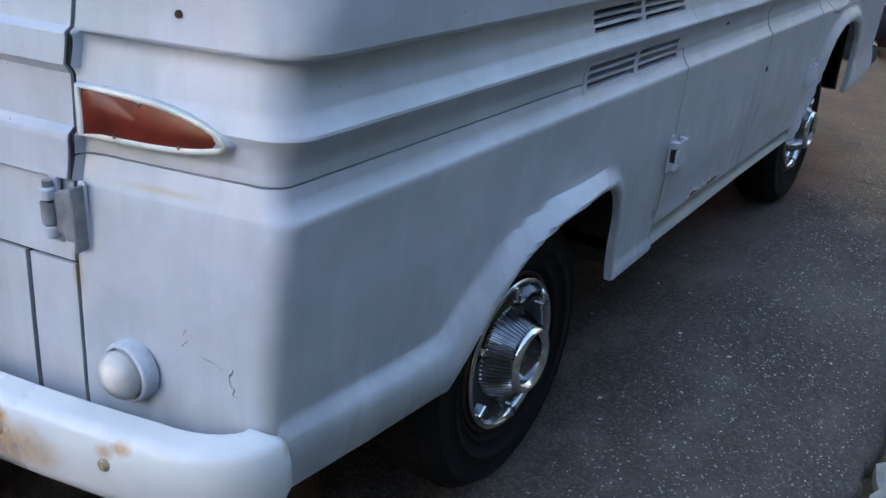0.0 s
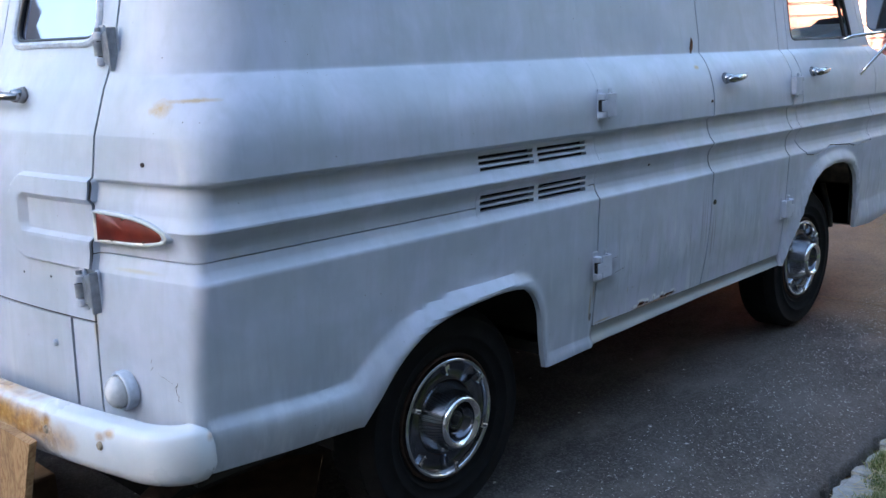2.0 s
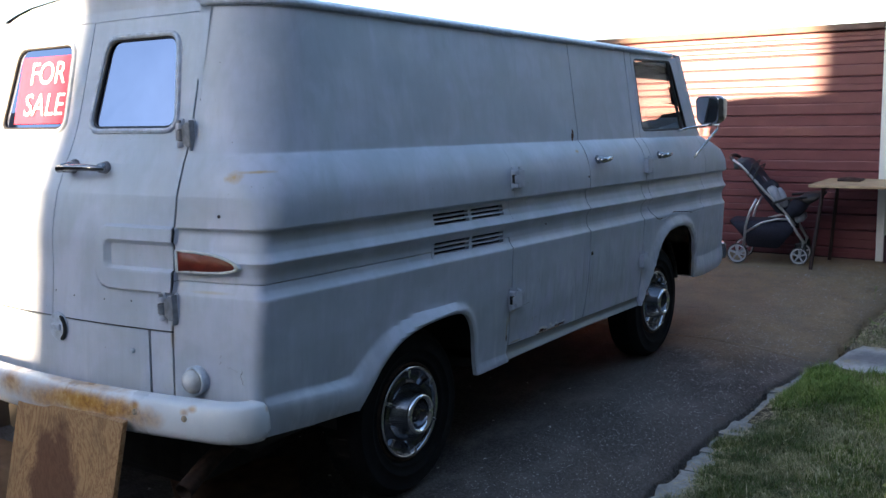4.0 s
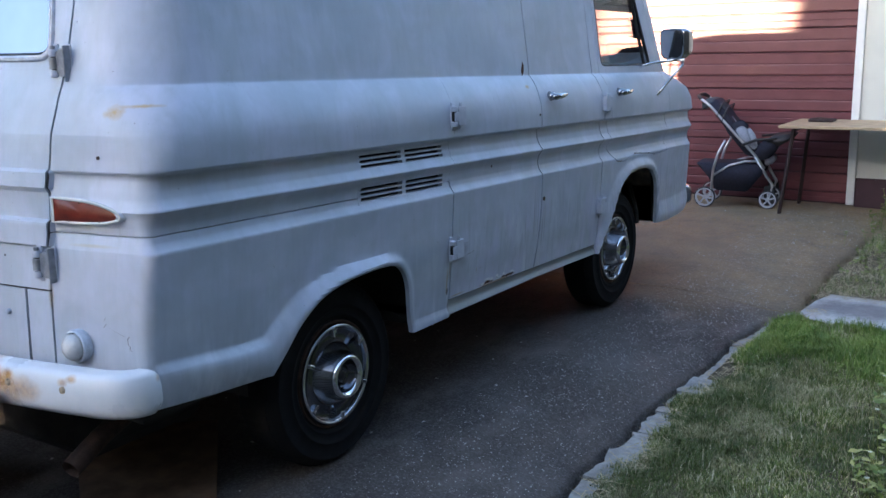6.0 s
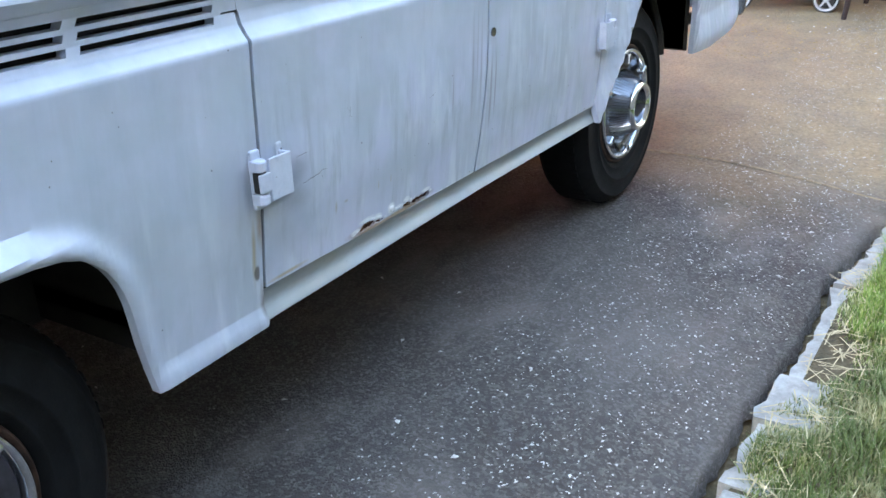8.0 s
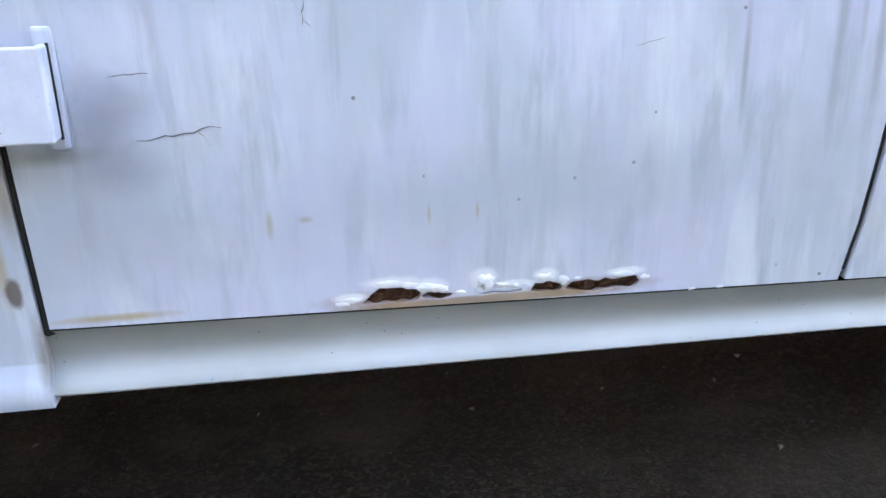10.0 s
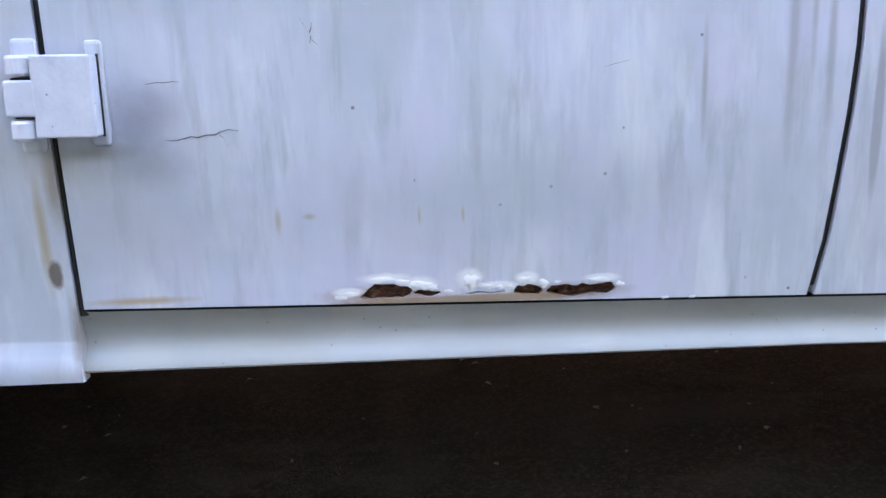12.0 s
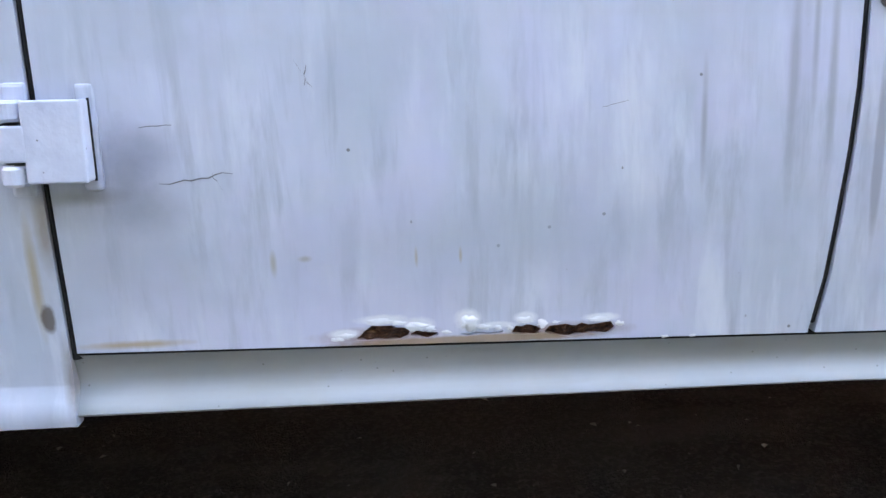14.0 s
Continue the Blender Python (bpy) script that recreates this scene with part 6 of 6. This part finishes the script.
# board table on trestle legs in front of the wall
tb = thing("trestle_table", 6.1, -0.7, 0, "plain board table on dark iron trestle legs", "table")
bm = bmesh.new()
box(bm, (5.72, -2.4, 0.738), (6.50, 0.065, 0.762), 0.003)
part("tabletop", bm, BOARD, tb, "bare wooden board")
for pts in (((5.90, -0.02, 0.738), (5.83, 0.05, 0.0)), ((6.36, -0.04, 0.738), (6.44, 0.03, 0.0)), ((5.90, -2.2, 0.738), (5.83, -2.26, -0.02)), ((6.36, -2.2, 0.738), (6.44, -2.26, -0.02))):
    bm = bmesh.new()
    tube(bm, pts, 0.016, 8)
    part("leg", bm, IRON, tb)
for y in (-0.03, -2.2):
    bm = bmesh.new()
    tube(bm, ((5.90, y, 0.715), (6.36, y, 0.715)), 0.013, 8)
    part("crossbar", bm, IRON, tb)
bm = bmesh.new()
box(bm, (6.12, -0.28, 0.764), (6.30, -0.08, 0.786), 0.008)
tube(bm, [(6.14, -0.27, 0.785), (6.13, -0.18, 0.80), (6.14, -0.09, 0.785)], 0.008, 8)
solo("tool_tray", bm, IRON, "dark metal tray lying on the board table", "tray")


# ---------------------------------------------------------------- stroller
def stroller():
    st = thing("stroller", 6.0, 0.45, 0, "folding stroller in navy and grey fabric with grey wheels", "stroller")
    f = Vector((0.15, -0.985, 0)).normalized()
    lft = Vector((f.y, -f.x, 0)) * -1
    o = Vector((5.905, 0.725, 0))

    def P(s_, w_, z_):
        return o + f * s_ + lft * w_ + Vector((0, 0, z_))

    def swheel(s_, w_, r, wid):
        q = new("wheel")
        q.parent = st
        q.matrix_parent_inverse = st.matrix_basis.inverted()
        m = Matrix.Translation(P(s_, w_, r)) @ Matrix((( f.x, lft.x, 0, 0), (f.y, lft.y, 0, 0), (0, 0, 1, 0), (0, 0, 0, 1)))
        bm = bmesh.new()
        lathe(bm, [(r * 0.89, -wid), (r * 0.96, -wid), (r, -wid * 0.5), (r, wid * 0.5), (r * 0.96, wid), (r * 0.89, wid), (r * 0.89, -wid)], (0, 0, 0), "y", 28)
        bmesh.ops.transform(bm, matrix=m, verts=bm.verts)
        part("tyre", bm, BLACKPL, q, "", True)
        bm = bmesh.new()
        lathe(bm, [(r * 0.90, -wid * 1.05), (r * 0.76, -wid * 1.05), (r * 0.74, 0), (r * 0.76, wid * 1.05), (r * 0.90, wid * 1.05)], (0, 0, 0), "y", 28)
        lathe(bm, [(0.003, -wid), (r * 0.2, -wid), (r * 0.2, wid), (0.003, wid)], (0, 0, 0), "y", 14)
        for i in range(5):
            a = 2 * math.pi * i / 5 + 0.3
            box(bm, (r * 0.15, -wid * 0.7, -r * 0.075), (r * 0.78, wid * 0.7, r * 0.075), 0.0, Matrix.Rotation(-a, 4, "Y"))
        bmesh.ops.transform(bm, matrix=m, verts=bm.verts)
        part("rim", bm, WHEELGREY, q, "grey spoked rim")

    W = 0.40
    for w_ in (0.0, W):
        swheel(0.0, w_, 0.092, 0.018)
        swheel(0.535, w_ * 0.8 + 0.04, 0.080, 0.013)
        swheel(0.535, w_ * 0.8 + 0.075, 0.080, 0.013)
        bm = bmesh.new()
        tube(bm, [P(-0.06, w_, 0.96), P(0.02, w_, 0.90), P(0.22, w_, 0.68), P(0.42, w_, 0.47), P(0.50, w_, 0.36)], 0.012, 10)
        part("handle_tube", bm, SILVER, st, "", True)
        bm = bmesh.new()
        tube(bm, [P(0.16, w_, 0.60), P(0.10, w_, 0.48), P(0.065, w_, 0.34), P(0.05, w_, 0.10)], 0.012, 10)
        part("rear_leg", bm, SILVER, st, "", True)
        bm = bmesh.new()
        tube(bm, [P(0.07, w_, 0.29), P(0.20, w_, 0.38), P(0.34, w_, 0.42), P(0.44, w_, 0.42)], 0.010, 10)
        part("side_brace", bm, SILVER, st, "", True)
        bm = bmesh.new()
        tube(bm, [P(0.42, w_, 0.46), P(0.52, w_ * 0.9 + 0.02, 0.29), P(0.57, w_ * 0.8 + 0.055, 0.21), P(0.545, w_ * 0.8 + 0.0575, 0.09)], 0.013, 10)
        part("front_leg", bm, SILVER, st, "", True)
        bm = bmesh.new()
        box(bm, (-0.045, -0.011, 0.03), (0.05, 0.011, 0.20), 0.01, Matrix.Translation(P(0.545, w_ * 0.8 + 0.0575, 0)) @ Matrix((( f.x, lft.x, 0, 0), (f.y, lft.y, 0, 0), (0, 0, 1, 0), (0, 0, 0, 1))))
        part("wheel_fork", bm, BLACKPL, st)
    bm = bmesh.new()
    tube(bm, [P(-0.06, 0, 0.96), P(-0.09, 0.05, 0.985), P(-0.10, W / 2, 0.99), P(-0.09, W - 0.05, 0.985), P(-0.06, W, 0.96)], 0.016, 10)
    part("push_bar", bm, BLACKPL, st, "", True)

    def cloth(name, outline, w0, w1, mat, label=""):
        bm = bmesh.new()
        a = [bm.verts.new(P(s_, w0, z_)) for s_, z_ in outline]
        b = [bm.verts.new(P(s_, w1, z_)) for s_, z_ in outline]
        bm.faces.new(a)
        bm.faces.new(b[::-1])
        for i in range(len(a)):
            j = (i + 1) % len(a)
            bm.faces.new((a[i], b[i], b[j], a[j]))
        bmesh.ops.bevel(bm, geom=list(bm.edges), offset=0.010, segments=2, affect="EDGES")
        return part(name, bm, mat, st, label, True)

    cloth("basket", [(-0.09, 0.395), (0.12, 0.39), (0.48, 0.40), (0.50, 0.33), (0.36, 0.15), (0.09, 0.155), (0.03, 0.28)], 0.0, W, NAVY, "navy fabric basket")
    cloth("backrest", [(0.00, 0.93), (0.06, 0.96), (0.13, 0.88), (0.30, 0.66), (0.47, 0.50), (0.45, 0.45), (0.34, 0.47), (0.18, 0.66)], 0.012, W - 0.012, NAVY, "navy padded backrest")
    cloth("side_pad", [(0.30, 0.66), (0.36, 0.72), (0.41, 0.66), (0.44, 0.55), (0.40, 0.52), (0.34, 0.57)], -0.006, 0.008, GREYFAB, "light grey fabric panel")
    cloth("side_pad", [(0.20, 0.74), (0.29, 0.79), (0.36, 0.73), (0.30, 0.64), (0.25, 0.66)], -0.004, 0.010, NAVY)
    slate = plain("slate_fabric", (0.06, 0.072, 0.085), 0.85, 0, 0.2, 40)
    cloth("hood", [(-0.05, 0.86), (-0.06, 0.925), (-0.02, 0.965), (0.05, 0.955), (0.12, 0.90), (0.17, 0.82), (0.14, 0.81), (0.08, 0.875), (0.02, 0.90)], 0.015, W - 0.015, slate, "folded slate-grey hood")
    for ds, dz in ((0.0, 0.0), (0.045, -0.035)):
        bm = bmesh.new()
        tube(bm, [P(0.08 + ds, -0.006, 0.80 + dz), P(0.11 + ds, -0.004, 0.89 + dz), P(0.13 + ds, 0.04, 0.935 + dz), P(0.13 + ds, W - 0.04, 0.935 + dz), P(0.11 + ds, W + 0.004, 0.89 + dz), P(0.08 + ds, W + 0.006, 0.80 + dz)], 0.007, 8)
        part("hood_hoop", bm, BLACKPL, st, "", True)
    cloth("harness", [(0.16, 0.80), (0.19, 0.81), (0.36, 0.60), (0.34, 0.58)], 0.12, 0.15, GREYFAB)
    cloth("side_panel", [(0.24, 0.70), (0.30, 0.735), (0.345, 0.70), (0.40, 0.56), (0.37, 0.545), (0.30, 0.60)], -0.010, 0.004, GREYFAB, "light grey fabric wing")
    bm = bmesh.new()
    tube(bm, [P(0.30, -0.012, 0.56), P(0.42, -0.02, 0.61), P(0.58, 0.0, 0.625), P(0.66, 0.08, 0.635), P(0.66, W - 0.08, 0.635), P(0.58, W, 0.625), P(0.42, W + 0.02, 0.61)], 0.012, 10)
    part("bumper_bar", bm, BLACKPL, st, "", True)
    bm = bmesh.new()
    tube(bm, [P(0.0, 0, 0.092), P(0.0, W, 0.092)], 0.008, 8)
    part("axle", bm, SILVER, st, "", True)
    cloth("seat", [(0.40, 0.50), (0.45, 0.58), (0.56, 0.62), (0.60, 0.56), (0.55, 0.46), (0.44, 0.42)], 0.005, W - 0.005, NAVY)
    cloth("tray", [(0.50, 0.60), (0.55, 0.64), (0.72, 0.66), (0.74, 0.64), (0.60, 0.55)], 0.0, W, BLACKPL, "black snack tray")
    cloth("footrest", [(0.47, 0.47), (0.56, 0.46), (0.57, 0.40), (0.50, 0.38)], 0.04, W - 0.04, GREYFAB)


stroller()

# ---------------------------------------------------------------- plywood against the bumper
bm = bmesh.new()
sheet(bm, [(-1.088, 0.395, 0.552), (-1.088, 0.965, 0.548), (-1.190, 1.005, 0.002), (-1.190, 0.44, 0.002)], 0.019, (0.98, 0, 0.19))
solo("plywood_board", bm, PLY, "stained plywood board leaning against the rusty bumper", "board")
bm = bmesh.new()
sheet(bm, [(-0.93, 0.30, 0.02), (-0.55, 0.16, 0.02), (0.02, 0.75, 0.02), (-0.35, 1.15, 0.02)], 0.018, (0, 0, -1))
solo("loose_board", bm, plain("dirty_board", (0.16, 0.10, 0.06), 0.85, 0, 0.35, 12, 0.2), "dirty brown board lying under the van", "board")

# beam added to stop low sun from reaching the ground under the van
bm = bmesh.new()
box(bm, (-0.98, 0.99, 0.0), (-0.80, 1.82, 0.19), 0.01, None, 2)
solo("sun_block_beam", bm, plain("block_beam_brown", (0.15, 0.09, 0.05), 0.85, 0, 0.35, 9, 0.3), "brown beam added behind the rear wheels to block low sun", "beam")

# sale sign inside the far rear window
bm = bmesh.new()
x0 = -0.79
pl = [skin(py(a), b, 0.0015, True) for a, b in ((0.84, 1.455), (0.50, 1.455), (0.50, 1.70), (0.83, 1.70))]
bm.faces.new([bm.verts.new(p) for p in pl])
sign = solo("window_sign", bm, plain("red_sign", (0.62, 0.03, 0.06), 0.5), "red paper sign with white letters in the rear window", "sign")
for ch, a, b, hgt in (("FOR", 0.795, 1.60, 0.085), ("SALE", 0.815, 1.485, 0.085)):
    cu = bpy.data.curves.new("letter", "FONT")
    cu.body, cu.size, cu.extrude, cu.align_x = ch, hgt * 1.4, 0.0006, "RIGHT"
    o = skin(py(a), b, -0.002, True)
    ux = (skin(py(a - 0.05), b, -0.002, True) - o).normalized() * -1
    up = (skin(py(a), b + 0.05, -0.002, True) - o).normalized()
    nz = ux.cross(up).normalized()
    t_ob = new("letter", cu)
    cu.materials.append(WHITEPAINT)
    t_ob.matrix_basis = Matrix(((ux.x, up.x, nz.x, o.x), (ux.y, up.y, nz.y, o.y), (ux.z, up.z, nz.z, o.z), (0, 0, 0, 1)))
    t_ob.parent = sign
    t_ob.matrix_parent_inverse = sign.matrix_basis.inverted()

# ---------------------------------------------------------------- behind the camera: unseen houses added to block light, and trees
nb = thing("light_block_house", -17, -6, 0, "unseen house mass added to shade the drive from low sun", "house")
MAIN_Y, WING_Y, STACK_Y = 1.81, 2.05, 2.64      # end of the main roof, start and end of the stack that edges the sun patch
bm = bmesh.new()
box(bm, (-20, -22, 0), (-13, MAIN_Y, 7.2))
box(bm, (-17.5, MAIN_Y, 0), (-15.5, STACK_Y, 3.62))
part("wall", bm, HOUSE, nb)
bm = bmesh.new()
vs = [bm.verts.new(c) for c in ((-20.4, -22.4, 7.15), (-12.6, -22.4, 7.15), (-16.5, -22.4, 9.4), (-20.4, MAIN_Y, 7.15), (-12.6, MAIN_Y, 7.15), (-16.5, MAIN_Y, 9.4))]
for fc in ((0, 1, 2), (3, 5, 4), (0, 2, 5, 3), (1, 4, 5, 2), (0, 3, 4, 1)):
    bm.faces.new([vs[i] for i in fc])
part("roof", bm, ROOFM, nb)
bm = bmesh.new()
box(bm, (-17.2, WING_Y, 3.6), (-15.8, STACK_Y, 5.6), 0.03)
part("sun_block_stack", bm, HOUSE, nb)


# second unseen house, added to cut sky light on the van's rear
nb = thing("light_block_house", -17, 9, 0, "second unseen house mass added to dim the van's rear", "house")
bm = bmesh.new()
box(bm, (-20, 4.9, 0), (-13, 12.5, 6.4))
part("wall", bm, HOUSE, nb)
bm = bmesh.new()
vs = [bm.verts.new(c) for c in ((-20.4, 4.6, 6.35), (-12.6, 4.6, 6.35), (-16.5, 4.6, 8.8), (-20.4, 12.8, 6.35), (-12.6, 12.8, 6.35), (-16.5, 12.8, 8.8))]
for fc in ((0, 1, 2), (3, 5, 4), (0, 2, 5, 3), (1, 4, 5, 2), (0, 3, 4, 1)):
    bm.faces.new([vs[i] for i in fc])
part("roof", bm, ROOFM, nb)


def tree(x, y, h, seed, wide=0.16):
    r = random.Random(seed)
    t = thing("tree", x, y, 0, "leafy street tree behind the drive", "tree", "street trees")
    bm = bmesh.new()
    tube(bm, [(x, y, 0), (x + 0.1, y, h * 0.3), (x, y + 0.1, h * 0.6), (x, y, h * 0.85)], 0.2, 10, radii=[0.28, 0.2, 0.13, 0.04])
    for i in range(7):
        a, z = r.uniform(0, 6.28), h * r.uniform(0.35, 0.7)
        tube(bm, [(x, y, z), (x + math.cos(a) * h * 0.14, y + math.sin(a) * h * 0.14, z + h * 0.1), (x + math.cos(a) * h * 0.26, y + math.sin(a) * h * 0.26, z + h * 0.16)], 0.05, 7, radii=[0.09, 0.06, 0.02])
    part("trunk", bm, BARK, t)
    verts, faces = [], []
    cl = [(r.gauss(0, wide) * h, r.gauss(0, wide) * h, h * r.uniform(0.45, 0.98), h * r.uniform(0.06, 0.13)) for _ in range(34)]
    for cx_, cy_, cz_, q in cl:
        for _ in range(70 if wide > 0.1 else 150):
            c = Vector((x + cx_ + r.gauss(0, q * 0.6), y + cy_ + r.gauss(0, q * 0.6), cz_ + r.gauss(0, q * 0.5)))
            d = Vector((r.gauss(0, 1), r.gauss(0, 1), r.gauss(0, 1))).normalized() * (0.16 if wide > 0.1 else 0.22)
            e = d.cross(Vector((r.gauss(0, 1), r.gauss(0, 1), r.gauss(0, 1)))).normalized() * (0.08 if wide > 0.1 else 0.16)
            b = len(verts)
            verts += [c - d, c + e, c + d, c - e]
            faces.append((b, b + 1, b + 2, b + 3))
    me = bpy.data.meshes.new("crown")
    me.from_pydata(verts, [], faces)
    me.materials.append(LEAF)
    ob = new("crown", me)
    ob.parent = t
    ob.matrix_parent_inverse = t.matrix_basis.inverted()


gable = thing("gabled_house", -7, 23, 0, "tall grey house with a steep gable beyond the fence", "house")
bm = bmesh.new()
box(bm, (-12.6, 18.8, 0), (-1.4, 28, 4.2))
part("wall", bm, plain("grey_board_wall", (0.17, 0.16, 0.155), 0.8, 0, 0.2, 1.5), gable)
bm = bmesh.new()
lo_ = [bm.verts.new(c) for c in ((-13.0, 18.6, 4.0), (-7.0, 18.6, 7.0), (-1.0, 18.6, 4.0))]
hi_ = [bm.verts.new(c) for c in ((-13.0, 28.2, 4.0), (-7.0, 28.2, 7.0), (-1.0, 28.2, 4.0))]
for k in range(3):
    bm.faces.new((lo_[k], lo_[(k + 1) % 3], hi_[(k + 1) % 3], hi_[k]))
bm.faces.new(lo_)
bm.faces.new(hi_)
part("roof", bm, plain("grey_gable_boards", (0.20, 0.185, 0.18), 0.8, 0, 0.25, 1.2), gable)
for k in range(7):
    x = -11.5 + 1.5 * k
    bm = bmesh.new()
    box(bm, (x - 0.03, 18.55, 4.0), (x + 0.03, 18.6, 7.0 - 0.5 * abs(x + 7.0)))
    part("batten", bm, ROOFM, gable)
# unseen dark mass added to cut low sky light on the van's side
side = thing("side_light_block", -3, -10, 0, "unseen long dark house mass added to block low sky light", "house")
bm = bmesh.new()
box(bm, (-15, -12, -0.1), (6.4, -5.2, 6.7))
part("wall", bm, plain("dark_block_wall", (0.10, 0.085, 0.07), 0.8, 0, 0.15, 2), side)
bm = bmesh.new()
vs = [bm.verts.new(c) for c in ((-15.5, -12.5, 6.65), (6.5, -12.5, 6.65), (-15.5, -8.6, 9.0), (6.5, -8.6, 9.0), (-15.5, -4.8, 6.65), (6.5, -4.8, 6.65))]
for fc in ((0, 1, 3, 2), (2, 3, 5, 4), (0, 2, 4), (1, 5, 3), (0, 4, 5, 1)):
    bm.faces.new([vs[i] for i in fc])
part("roof", bm, ROOFM, side)
# unseen hedge added along the street to block the sun below its top
bm = bmesh.new()
rng = random.Random(31)
for gx in span(1.2, 9.0, 0.16):
    for gz in span(0.0, 1.35, 0.16):
        for _ in range(7):
            c = Vector((-9.3 + rng.uniform(-0.35, 0.35), gx + rng.uniform(-0.1, 0.1), gz + rng.uniform(-0.08, 0.1)))
            a = Vector((rng.gauss(0, 1), rng.gauss(0, 1), rng.gauss(0, 1))).normalized() * 0.09
            b = a.cross(Vector((rng.gauss(0, 1), rng.gauss(0, 1), rng.gauss(0, 1)))).normalized() * 0.06
            bm.faces.new([bm.verts.new(q) for q in (c - a, c + b, c + a, c - b)])
# solid core added to stop sun between the leaves
box(bm, (-9.5, 1.2, 0.0), (-9.1, 9.0, 0.95))
solo("hedge", bm, LEAF, "unseen green hedge added behind the van to block the lowest sun", "hedge", kind="stuff")
for i, (tx, ty, th) in enumerate(((-33.9, 49.5, 19.0), (-38.4, 46.2, 19.4), (-29, 54, 13.5), (-46, 44, 15.5), (-24, 40, 10.5), (-38, 36, 11.0))):
    tree(tx, ty, th, i + 1, 0.055 if i < 2 else 0.16)
# board screen added on the far side of the drive to darken under the van
fence = thing("fence", 2.0, 2.3, 0, "plain board screen added beyond the van to block light", "fence", kind="structure")
SCREENWOOD = plain("screen_brown", (0.10, 0.075, 0.055), 0.85, 0, 0.25, 6)
for lo, hi in (((-12.0, 3.3, 0.0), (-0.6, 3.33, 1.75)), ((-0.6, 2.3, 0.0), (3.2, 2.33, 1.5)), ((3.2, 2.3, 0.0), (6.45, 2.33, 1.05)), ((-0.63, 2.3, 0.0), (-0.6, 3.33, 1.5))):
    bm = bmesh.new()
    box(bm, lo, hi)
    part("screen_board", bm, SCREENWOOD, fence)
